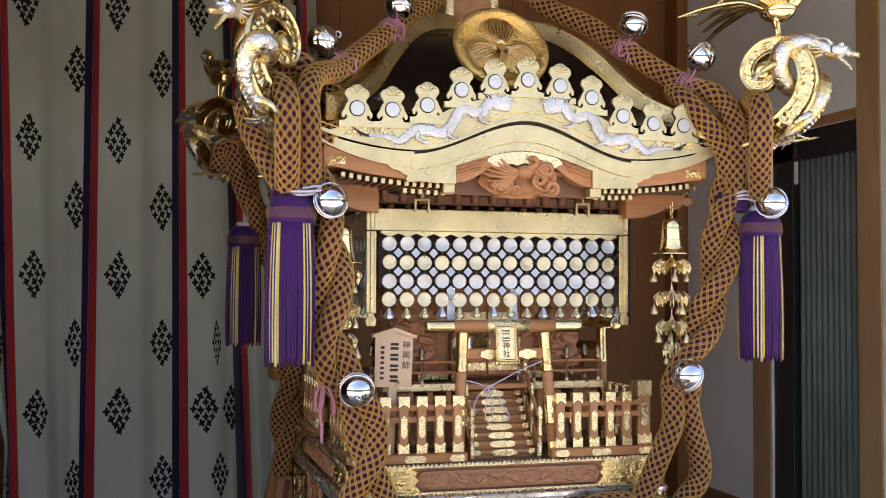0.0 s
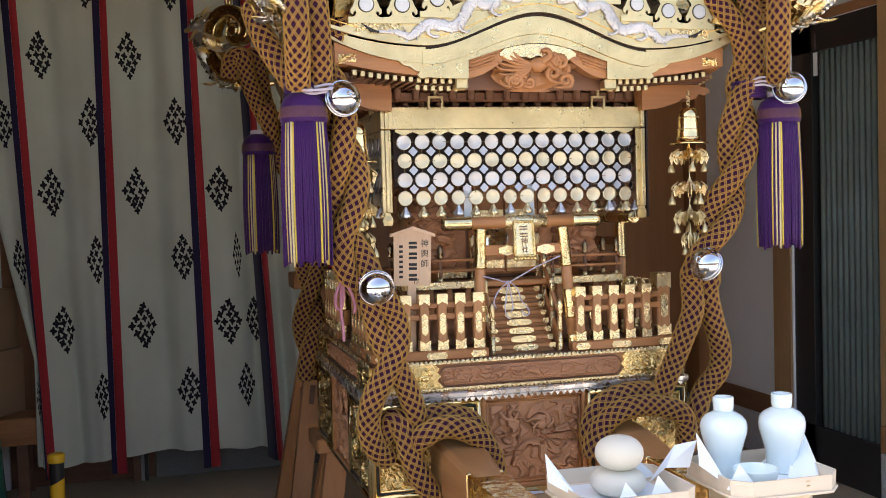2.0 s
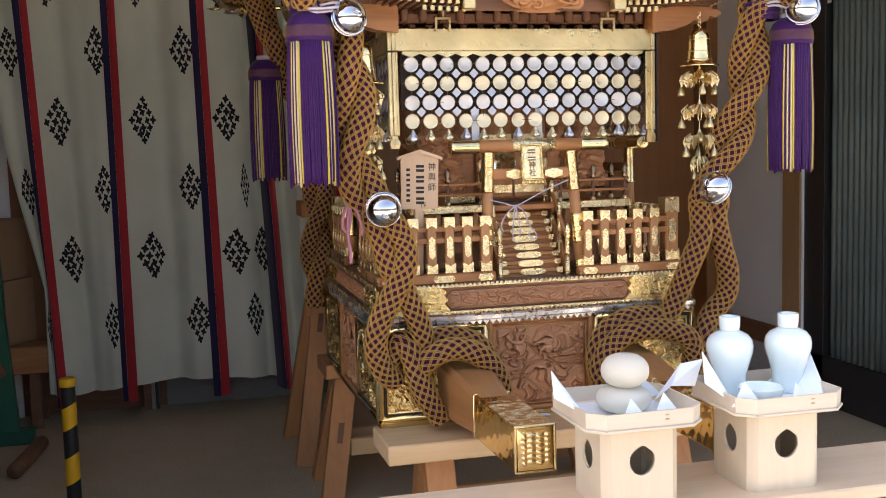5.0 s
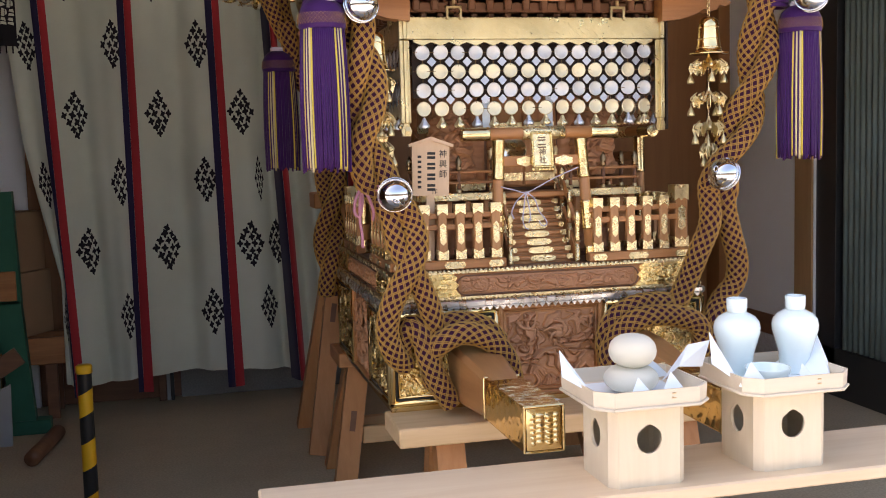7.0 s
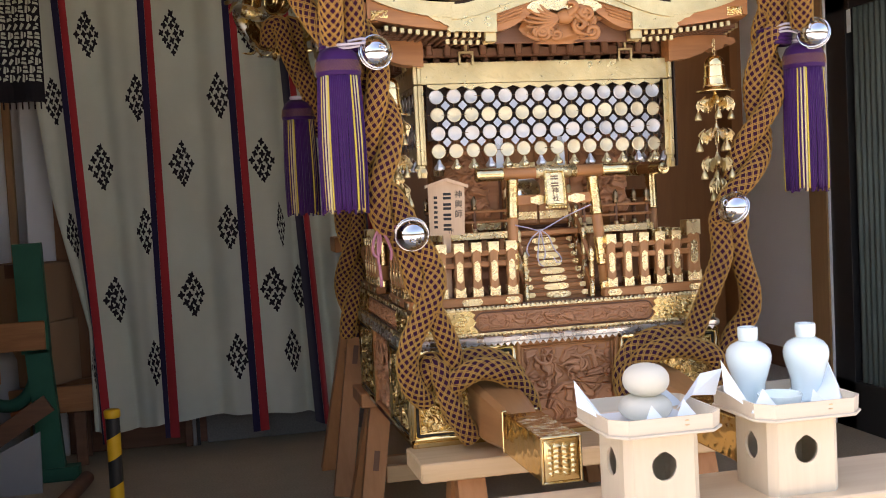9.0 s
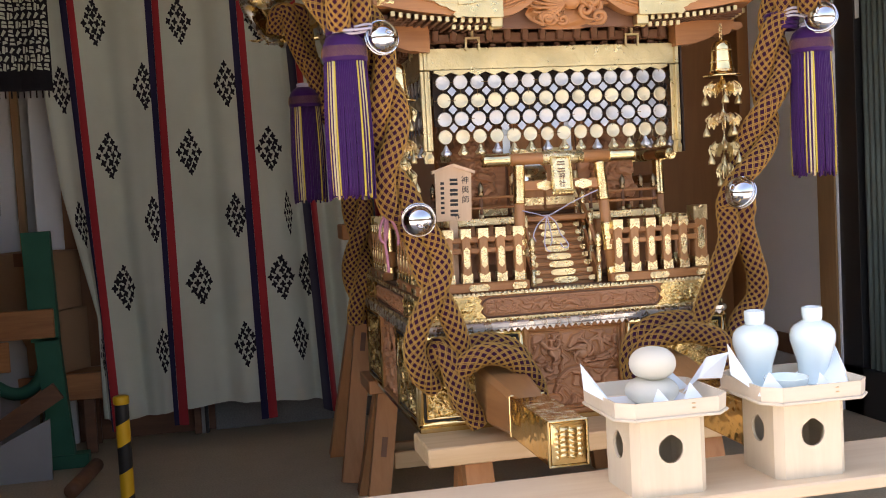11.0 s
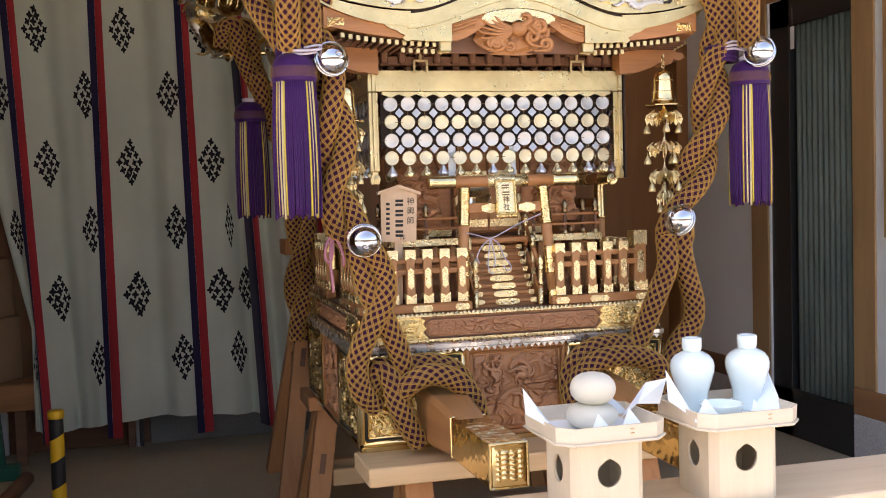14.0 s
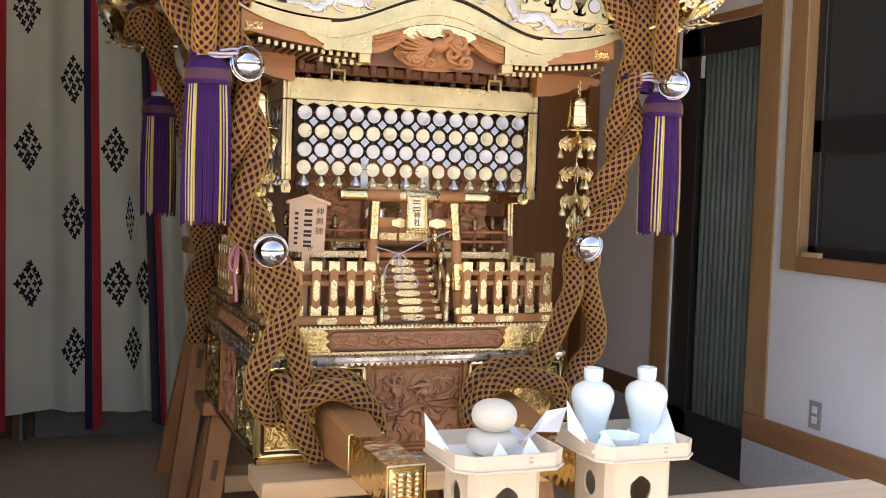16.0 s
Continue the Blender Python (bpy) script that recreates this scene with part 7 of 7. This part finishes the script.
# ---- offerings ----
def sanbo(x, y, label):
    ob = thing("offering_stand", label, "offering stand", "offering stands")
    z0, h, c = 0.49, 0.165, 0.016
    hw = 0.081

    def octo(w, cc):
        return [(-w + cc, -w), (w - cc, -w), (w, -w + cc), (w, w - cc), (w - cc, w), (-w + cc, w), (-w, w - cc), (-w, -w + cc)]

    outer, inner = octo(hw, c), octo(hw - 0.006, c * 0.95)
    g = Geo()
    hole = []
    for q in range(48):
        a = math.pi * 2 * q / 48
        up = max(0.0, math.sin(a))
        r = 1.0 + 0.05 * up * math.cos(5 * (a - math.pi / 2))
        hole.append((0.0265 * r * math.cos(a), 0.0285 * r * math.sin(a)))
    zc = 0.5 * h + 0.012
    for i in range(8):
        a, b = Vector((*outer[i], 0)), Vector((*outer[(i + 1) % 8], 0))
        ai, bi = Vector((*inner[i], 0)), Vector((*inner[(i + 1) % 8], 0))
        L = (b - a).length
        if L < 0.06 or i in (2, 4):
            vs = [a, b, b + Vector((0, 0, h)), a + Vector((0, 0, h)), ai, bi, bi + Vector((0, 0, h)), ai + Vector((0, 0, h))]
            g.add([tuple(v) for v in vs], [(0, 1, 2, 3), (5, 4, 7, 6), (0, 4, 5, 1), (3, 2, 6, 7)])
        else:
            mid, t = (a + b) / 2, (b - a).normalized()
            nrm = Vector((t.y, -t.x, 0))
            rim = [mid + t * u + Vector((0, 0, zc + w)) for u, w in hole]
            n = len(rim)
            sq = []
            for q in range(n):
                an = 2 * math.pi * q / n
                du, dv = math.cos(an), math.sin(an)
                k = 1 / max(abs(du) / (L / 2), abs(dv) / (h / 2))
                sq.append(mid + t * (du * k) + Vector((0, 0, h / 2 + dv * k)))
            corners = [a, b, b + Vector((0, 0, h)), a + Vector((0, 0, h))]
            for cpt in corners:
                j = min(range(n), key=lambda w: (sq[w] - cpt).length)
                sq[j] = cpt
            back = [p - nrm * 0.006 for p in rim]
            vs = rim + sq + back
            fs = [(q, n + q, n + (q + 1) % n, (q + 1) % n) for q in range(n)] + [(q, (q + 1) % n, 2 * n + (q + 1) % n, 2 * n + q) for q in range(n)]
            g.add([tuple(v) for v in vs], fs)
            sqb = [p - nrm * 0.006 for p in sq]
            g.add([tuple(v) for v in back + sqb], [(q, (q + 1) % n, n + (q + 1) % n, n + q) for q in range(n)])
    part("pierced_base", make_mesh("pierced_base", g, SANBO, True), SANBO, ob, "pierced octagonal cypress base")
    part("inner_shade", Geo().box(-0.07, 0.07, 0.068, 0.072, 0.0, h, 0.001), SANBO, ob)
    # tray: a floor and eight low walls with a bead along their foot
    tw, tc = 0.119, 0.031
    o = octo(tw, tc)
    g = Geo().add([(px, py, h) for px, py in o] + [(px, py, h + 0.006) for px, py in o], [tuple(range(7, -1, -1)), tuple(range(8, 16))] + [(i, (i + 1) % 8, 8 + (i + 1) % 8, 8 + i) for i in range(8)])
    part("tray_floor", g, SANBO_TRAY, ob)
    for i in range(8):
        a, b = o[i], o[(i + 1) % 8]
        ai, bi = (a[0] * 0.965, a[1] * 0.965), (b[0] * 0.965, b[1] * 0.965)
        zt = h + 0.037
        vs = [(*a, h + 0.006), (*b, h + 0.006), (b[0] * 1.012, b[1] * 1.012, zt), (a[0] * 1.012, a[1] * 1.012, zt), (*ai, h + 0.006), (*bi, h + 0.006), (bi[0] * 1.012, bi[1] * 1.012, zt), (ai[0] * 1.012, ai[1] * 1.012, zt)]
        part("tray_wall", Geo().add(vs, [(0, 1, 2, 3), (5, 4, 7, 6), (3, 2, 6, 7), (0, 4, 5, 1), (0, 3, 7, 4), (1, 5, 6, 2)]), SANBO_TRAY, ob)
    rim = [(px * 1.015, py * 1.015, h + 0.003) for px, py in o]
    part("bead", Geo().sweep(rim + [rim[0]], 0.0035, 6), SANBO_TRAY, ob)
    g = Geo()
    for dz in (0.018, 0.027):
        g.box(0.03, 0.038, -tw - 0.0035, -tw - 0.0005, h + dz, h + dz + 0.0025, 0.0005)
    part("stitch", g, HINOKI, ob, "bark stitching")
    ob.location = (x, y, z0)
    return ob


S1, S2 = (-0.097, -0.750), (0.224, -0.742)
sanbo(*S1, "white cypress offering stand holding rice cakes")
sanbo(*S2, "white cypress offering stand holding sake bottles")
ZT = 0.49 + 0.171


def paper_sheet(cx, cy, flaps, label):
    ob = thing("offering_paper", label, "paper", "folded offering papers")
    g = Geo().box(-0.098, 0.098, -0.098, 0.098, 0.0, 0.0012, 0.0003)
    sh = part("sheet", g, PAPER, ob)
    for corner_pts in flaps:
        pv = [Vector(p) for p in corner_pts]
        n = len(pv)
        nrm = (pv[1] - pv[0]).cross(pv[2] - pv[0]).normalized() * 0.0006
        mid = sum(pv, Vector()) / n + nrm * 6
        vs = [p + nrm for p in pv] + [mid] + [p - nrm for p in pv]
        fs = [(q, (q + 1) % n, n) for q in range(n)] + [tuple(range(2 * n, n, -1))] + [(q, n + 1 + q, n + 1 + (q + 1) % n, (q + 1) % n) for q in range(n)]
        part("fold", Geo().add([tuple(v) for v in vs], fs), PAPER, ob)
    ob.location = (cx, cy, ZT)
    return ob


paper_sheet(*S1, [
    ((-0.161, -0.03, 0.050), (-0.097, -0.03, 0.010), (-0.155, 0.0, 0.098)),
    ((-0.100, 0.06, 0.004), (-0.097, -0.06, 0.004), (-0.158, -0.01, 0.085)),
    ((0.088, 0.05, 0.004), (0.118, 0.03, 0.038), (0.172, 0.03, 0.034), (0.189, 0.03, 0.088), (0.144, 0.04, 0.080)),
    ((0.04, 0.072, 0.004), (0.066, 0.07, 0.058), (0.115, 0.068, 0.012)),
    ((-0.058, -0.109, 0.004), (-0.025, -0.085, 0.050), (0.008, -0.109, 0.004)),
    ((0.010, -0.104, 0.004), (0.047, -0.078, 0.055), (0.082, -0.098, 0.004)),
], "white paper with raised folded corners under rice cakes")
paper_sheet(*S2, [
    ((-0.099, -0.05, 0.004), (-0.150, -0.01, 0.112), (-0.10, 0.06, 0.004)),
    ((-0.155, -0.03, 0.05), (-0.15, -0.01, 0.112), (-0.099, -0.05, 0.006)),
    ((0.10, -0.06, 0.004), (0.133, 0.045, 0.085), (0.03, 0.07, 0.004)),
    ((0.125, -0.02, 0.02), (0.133, 0.045, 0.085), (0.10, -0.06, 0.004)),
    ((-0.125, -0.085, 0.012), (-0.092, -0.075, 0.058), (-0.060, -0.105, 0.004)),
    ((-0.008, -0.107, 0.004), (0.020, -0.080, 0.048), (0.050, -0.105, 0.004)),
], "white paper with raised folded corners under sake bottles")


def mochi(x, y, z, r, h, label):
    ob = thing("rice_cake", label, "rice cake", "stacked rice cakes")
    prof = []
    for q in range(13):
        a = -90 + 15 * q
        prof.append((max(0.0005, r * math.cos(radians(a)) ** 0.75 if 0 < q < 12 else 0.0005), h * math.sin(radians(a))))
    g = Geo().lathe(prof, 30)
    part("cake", g, MOCHI, ob)
    ob.matrix_basis = pose(x, y, z, 2, -2, 30)


mochi(S1[0] + 0.0, S1[1] + 0.005, ZT + 0.0285, 0.056, 0.0275, "large round white rice cake under a smaller one")
mochi(S1[0] + 0.003, S1[1] + 0.003, ZT + 0.0855, 0.0485, 0.0335, "small round white rice cake on a larger one")


b1 = thing("sake_bottle", "white porcelain sake bottle with broad shoulders", "bottle", "sake bottles")
part("vessel", Geo().lathe([(0.001, 0.0), (0.032, 0.0), (0.034, 0.004), (0.033, 0.02), (0.0345, 0.045), (0.0425, 0.072), (0.0485, 0.094), (0.049, 0.106), (0.046, 0.118), (0.038, 0.128), (0.027, 0.134), (0.0212, 0.137), (0.001, 0.1375)], 36), CERAMIC, b1)
part("neck", Geo().lathe([(0.0205, 0.137), (0.0205, 0.142), (0.0215, 0.145), (0.022, 0.164), (0.0212, 0.1668), (0.0195, 0.1675), (0.017, 0.1675), (0.0165, 0.150), (0.001, 0.148)], 30), CERAMIC, b1, "short white bottle neck")
b1.location = (0.172, -0.69, ZT + 0.0015)
copy_thing(b1, pose(0.302, -0.705, ZT + 0.0015, 0, 0, 40))
dish = thing("water_cup", "low white porcelain cup between sake bottles", "cup")
part("bowl", Geo().lathe([(0.001, 0.0), (0.03, 0.0), (0.032, 0.004), (0.042, 0.018), (0.046, 0.036), (0.0455, 0.038), (0.043, 0.036), (0.039, 0.02), (0.028, 0.009), (0.001, 0.008)], 32), CERAMIC, dish)
dish.location = (0.186, -0.79, ZT + 0.0015)

# ---- the curtain ----
CUR_Y = 2.20


def fold(x):
    f = 0.020 * math.sin(x * 17.0) + 0.012 * math.sin(x * 31 + 1.0) + 0.006 * math.sin(x * 57)
    if x > -0.66:
        f += 0.05 * smooth01((x + 0.66) / 0.08) * math.sin((x + 0.66) * 46)
    return f


LEAN = [(-1.541, 0.037), (-1.438, 0.048), (-1.235, 0.006), (-1.178, -0.002), (-1.067, 0.022), (-0.876, 0.012), (-0.803, 0.016), (-0.713, 0.034), (-0.56, 0.047), (-0.3, 0.03)]
EDGE = [(0.1, -1.512), (0.62, -1.508), (1.0, -1.586), (1.22, -1.627), (1.63, -1.665), (2.04, -1.70), (2.95, -1.76)]


def hang(x, z):
    """Place of the cloth whose thread hangs from x at the rail."""
    k = 1 - z / 2.9
    if x < -1.541:
        seam = -1.541 + 0.037 * (2.04 - z)
        xx = seam + (x + 1.541) / -0.159 * (lerp_table(EDGE, z) - seam)
    else:
        xx = x + lerp_table(LEAN, x) * (2.04 - z)
    return Vector((xx, CUR_Y + fold(x) * (0.55 + 0.75 * k) + 0.008 * math.sin(z * 5 + x * 9) * k, z))


curtain = thing("striped_curtain", "white cotton curtain with dark diamond motifs and red ribbons", "curtain")
XA, XB = -1.70, -0.17


def cloth_point(u, v):
    x = XA + (XB - XA) * u
    hem = 0.155 + 0.02 * math.sin(x * 6 + 1) - 0.01 * (x + 0.6)
    return tuple(hang(x, hem + (2.95 - hem) * v))


g = Geo().grid(cloth_point, 260, 60, True)
part("cloth", g, CURTAIN, curtain)


def ribbon(x, w, material, drop):
    def pt(u, v):
        p = hang(x + w * u, drop + (2.95 - drop) * v)
        return (p.x, p.y - 0.004 - 0.003 * math.sin(math.pi * u), p.z)

    part("ribbon", Geo().grid(pt, 6, 60, True), material, curtain)


for xr, drop in ((-1.572, 0.10), (-1.208, 0.095), (-0.834, 0.09), (-0.595, 0.10), (-0.268, 0.12)):
    ribbon(xr, 0.030, NAVY, drop)
    ribbon(xr + 0.0305, 0.030, RED, drop)


def motif(cx, cz, squeeze=1.0):
    """A lozenge of small leaf-like crosses."""
    g = Geo()
    rm = random.Random(int(cx * 1000 + cz * 77))
    rows = ((0.088, 1), (0.061, 2), (0.032, 3), (0.0, 4), (-0.032, 3), (-0.061, 2), (-0.088, 1))
    for dz, n in rows:
        for q in range(n):
            dx = (q - (n - 1) / 2) * 0.0285 + rm.uniform(-0.003, 0.003)
            dzz, tw, sc = rm.uniform(-0.003, 0.003), rm.uniform(-0.5, 0.5), rm.uniform(0.95, 1.15)
            star = []
            for w in range(12):
                a = math.pi * 2 * w / 12 + 0.26 + tw
                r = (0.0175, 0.0088, 0.0135)[w % 3]
                star.append((sc * r * math.cos(a) * 0.76, dzz + sc * r * math.sin(a) * 1.16))
            vs = []
            for sx, sz in star + [(0, 0)]:
                p = hang(cx + (dx + sx) * squeeze, cz + dz + sz)
                vs.append((p.x, p.y - 0.0025, p.z))
            g.add(vs, [(w, (w + 1) % 12, 12) for w in range(12)])
    part("motif", g, BLACK_DYE, curtain, kind="stuff")


for cx in (-1.438, -1.067, -0.713):
    for cz in (2.54, 1.945, 1.350, 0.748):
        motif(cx, cz)
for cx in (-1.612, -1.236, -0.876):
    for cz in (2.25, 1.652, 1.048, 0.450):
        motif(cx, cz)
for cx, cz, squeeze in ((-0.607, 0.748, 0.7), (-0.66, 0.450, 0.65), (-0.66, 1.048, 0.35)):
    motif(cx, cz, squeeze)
rod = thing("curtain_rail", "plain round curtain rail under the ceiling", "curtain rail")
part("rail", Geo().lathe([(0.012, -1.8), (0.012, -0.1)], 10, Matrix.Translation((0, CUR_Y, 2.962)) @ pose(0, 0, 0, 0, 90, 0)), BLACK_ALU, rod)
for x in (-1.7, -0.2):
    part("bracket", Geo().box(x - 0.01, x + 0.01, CUR_Y - 0.01, CUR_Y + 0.01, 2.97, ZC, 0.002), BLACK_ALU, rod)

# ---- the corner to the left of the curtain ----
bol = thing("warning_post", "slim post wrapped in yellow and black warning tape", "post")
z0 = 0.0
for q, z1 in enumerate((0.055, 0.145, 0.235, 0.325, 0.40, 0.468)):
    def wrap(u, v, z0=z0, z1=z1):
        a = 2 * math.pi * u
        s = 0.012 * math.cos(a)
        return (0.0235 * math.cos(a), 0.0235 * math.sin(a), z0 + (z1 - z0) * v + (s if 0 < z0 + v else 0) * (1 if (q > 0 or v > 0.5) else 0) * (0 if q == 5 and v > 0.5 else 1))

    part("tape_band", Geo().grid(wrap, 24, 1, True), TAPE_K if q % 2 else TAPE_Y, bol)
    z0 = z1
part("tube", Geo().lathe([(0.0225, 0.0), (0.0225, 0.47)], 20), BLACK_ALU, bol)
part("cap", Geo().lathe([(0.0255, 0.462), (0.027, 0.466), (0.027, 0.486), (0.022, 0.49), (0.001, 0.491)], 20), TAPE_Y, bol, "dull yellow cap")
bol.location = (-1.308, 0.88, 0)

kas = thing("patterned_cloth", "black and white patterned cloth hanging down", "cloth")


def kfn(u, v):
    return (-1.90 + 0.30 * u, 2.0 + 0.012 * math.sin(u * 14), 1.63 + 1.3 * v)


part("cloth", Geo().grid(kfn, 40, 6, True), BLACK_DYE, kas)
rk = random.Random(9)
g = Geo()
for row in range(34):
    z0 = 1.715 + 0.036 * row
    for col in range(11):
        x0 = -1.898 + 0.0268 * col + 0.004 * (row % 2)
        kind = rk.randrange(4)
        if kind == 0:
            shapes = [((0, 0.004), (0.022, 0.001), (0.021, 0.012), (0.002, 0.015)), ((0.001, 0.020), (0.020, 0.018), (0.019, 0.030), (0.004, 0.031))]
        elif kind == 1:
            shapes = [((0, 0.002), (0.010, 0.0), (0.012, 0.030), (0.003, 0.033)), ((0.014, 0.004), (0.023, 0.010), (0.021, 0.026), (0.015, 0.030))]
        elif kind == 2:
            shapes = [((0.001, 0.003), (0.022, 0.010), (0.014, 0.020), (0.002, 0.018)), ((0.010, 0.024), (0.023, 0.020), (0.022, 0.033), (0.012, 0.032))]
        else:
            shapes = [((0, 0.006), (0.008, 0.002), (0.022, 0.022), (0.012, 0.031))]
        for sh in shapes:
            vs = []
            for dx, dz in sh:
                x = x0 + dx + rk.uniform(-0.001, 0.001)
                vs.append((x, 2.0 + 0.012 * math.sin((x + 1.90) / 0.30 * 14) - 0.0025, z0 + dz + rk.uniform(-0.002, 0.002)))
            g.add(vs, [(0, 1, 2, 3)])
g_band = Geo()
g_band.add([(-1.90 + 0.30 * i / 12, 2.0 + 0.012 * math.sin(i / 12 * 14) - 0.003, z) for z in (1.63, 1.70) for i in range(13)], [(i, i + 1, i + 14, i + 13) for i in range(12)])
part("border", g_band, BLACK_DYE, kas, "plain black border")
part("print", g, CURTAIN, kas, "white printed marks", "stuff")
g = Geo()
for q in range(12):
    x = -1.895 + q * 0.025
    g.box(x, x + 0.006, 1.998, 2.004, 1.60, 1.632, 0.001)
part("fringe", g, BLACK_DYE, kas)
rail2 = thing("cloth_rail", "plain round rail holding the patterned cloth", "rail")
part("rail", Geo().lathe([(0.01, -2.0), (0.01, -1.55)], 8, Matrix.Translation((0, 2.0, 2.935)) @ pose(0, 0, 0, 0, 90, 0)), BLACK_ALU, rail2)
part("bracket", Geo().box(-1.76, -1.74, 1.99, 2.01, 2.94, ZC, 0.002), BLACK_ALU, rail2)

strut = thing("wooden_stud", "bare wooden stud against the far wall", "stud")
part("stud", Geo().box(-1.90, -1.865, 2.70, 2.749, 0.0, ZC - 0.002, 0.003), HINOKI_V, strut)
sw = thing("wall_switch", "slim grey switch plate on the far wall", "switch")
part("plate", Geo().box(-2.0, -1.985, 2.742, 2.75, 1.10, 1.22, 0.002), BASE_CONC, sw)

stand = thing("green_stand", "green painted wooden stand with a curved brace", "stand")
g = Geo().add(*leg_between((-1.715, 2.0, 1.03), (-1.705, 2.0, 0.56), 0.115, 0.06))
g.add(*leg_between((-1.70, 2.0, 0.57), (-1.665, 2.0, 0.0), 0.10, 0.06))
part("upright", g, GREEN, stand)
part("brace", Geo().sweep(spline([(-1.70, 2.0, 0.52), (-1.74, 2.0, 0.40), (-1.80, 2.0, 0.345), (-1.87, 2.0, 0.345), (-1.95, 2.0, 0.40)], 0.02), 0.028, 8), GREEN, stand)
part("foot", Geo().box(-1.80, -1.56, 1.96, 2.04, 0.0, 0.06, 0.004), GREEN, stand)
part("rail", Geo().box(-2.25, -1.66, 1.955, 1.968, 0.575, 0.70, 0.004), KEYAKI, stand, "bare wooden rail")
part("block", Geo().box(-1.98, -1.85, 1.955, 1.968, 0.44, 0.57, 0.004), KEYAKI, stand, "bare wooden block")

drum = thing("white_container", "rounded white plastic container behind the green stand", "container")
part("tub", Geo().lathe([(0.15, 0.0), (0.18, 0.03), (0.19, 0.25), (0.185, 0.5), (0.15, 0.56), (0.001, 0.57)], 28), WHITE_PL, drum)
part("lid", Geo().lathe([(0.155, 0.555), (0.16, 0.562), (0.15, 0.578), (0.001, 0.582)], 28), WHITE_PL, drum)
part("handle", Geo().sweep(spline([(-0.05, -0.06, 0.575), (-0.045, -0.06, 0.605), (0.045, -0.06, 0.605), (0.05, -0.06, 0.575)], 0.01), 0.007, 7), WHITE_PL, drum)
drum.location = (-2.0, 2.35, 0)


def carton(x0, x1, y0, y1, z0, z1, label, turn=0.0):
    ob = thing("cardboard_box", label, "box", "cardboard boxes")
    part("body", Geo().box(x0, x1, y0, y1, z0, z1, 0.004), CARD, ob)
    part("tape", Geo().box((x0 + x1) / 2 - 0.025, (x0 + x1) / 2 + 0.025, y0 - 0.001, y1 + 0.001, z1 - 0.06, z1 + 0.0012, 0.0005), KEYAKI_DARK, ob)
    c = Vector(((x0 + x1) / 2, (y0 + y1) / 2, 0))
    ob.matrix_basis = Matrix.Translation(c) @ pose(0, 0, 0, 0, 0, turn) @ Matrix.Translation(-c)
    return ob


low = thing("low_stand", "low wooden stand carrying cardboard boxes", "stand")
part("beam", Geo().box(-2.15, -1.50, 2.215, 2.245, 0.25, 0.37, 0.003), KEYAKI, low)
part("beam", Geo().box(-2.15, -1.50, 2.40, 2.43, 0.25, 0.37, 0.003), KEYAKI, low)
for x in (-2.12, -1.60):
    for y in (2.22, 2.40):
        part("leg", Geo().box(x, x + 0.05, y, y + 0.025, 0.0, 0.25, 0.003), KEYAKI_DARK, low)
carton(-1.94, -1.62, 2.26, 2.52, 0.371, 0.66, "plain brown cardboard box on a low stand", -32)
carton(-1.95, -1.63, 2.27, 2.50, 0.662, 0.93, "brown cardboard box stacked on another", -27)
wb = thing("white_board", "plain white board leaning by the green stand", "board")
part("sheet", Geo().prism([(-2.15, 0.0), (-1.69, 0.0), (-1.684, 0.256), (-1.88, 0.165), (-2.15, 0.05)], 1.80, 1.814), WHITE_PL, wb)
part("batten", Geo().add(*leg_between((-2.20, 1.79, 0.03), (-1.64, 1.79, 0.375), 0.075, 0.018)), KEYAKI_DARK, wb, "brown wooden batten")
carton(-2.5, -2.2, 2.2, 2.6, 0.0, 0.9, "tall brown cardboard box by the wall")
log = thing("round_timber", "round bare timber lying on the dark floor", "timber")
g = Geo().sweep([(-1.572, 1.47, 0.03), (-1.548, 1.64, 0.03), (-1.52, 1.86, 0.03)], 0.03, 14)
part("pole", g, KEYAKI_DARK, log)
foot = thing("post_foot", "dark wooden post foot with a pale strip below the curtain", "post")
part("stump", Geo().box(-1.122, -1.088, 2.40, 2.44, 0.0, 0.30, 0.003), KEYAKI_DARK, foot)
part("strip", Geo().box(-1.086, -1.070, 2.40, 2.43, 0.0, 0.30, 0.002), WHITE_PL, foot, "pale plastic strip")
part("stump", Geo().box(-1.068, -1.052, 2.40, 2.44, 0.0, 0.30, 0.003), BLACK_ALU, foot)
slip = thing("paper_slip", "small white paper slip lying on the trestle beam", "paper")
part("sheet", Geo().add([(-0.03, -0.012, 0.0), (0.028, -0.016, 0.003), (0.03, 0.012, 0.0), (-0.026, 0.014, 0.002), (-0.03, -0.012, 0.0012), (0.028, -0.016, 0.0042), (0.03, 0.012, 0.0012), (-0.026, 0.014, 0.0032)], [(3, 2, 1, 0), (4, 5, 6, 7), (0, 1, 5, 4), (1, 2, 6, 5), (2, 3, 7, 6), (3, 0, 4, 7)]), PAPER, slip)
slip.location = (-0.02, -0.02, 0.468)
twine = thing("hanging_string", "thin grey string hanging from the wooden rail", "string")
part("string", Geo().sweep(spline([(-1.885, 1.945, 0.70), (-1.89, 1.943, 0.58), (-1.90, 1.94, 0.35), (-1.91, 1.935, 0.03)], 0.02), 0.004, 6), LILAC, twine)
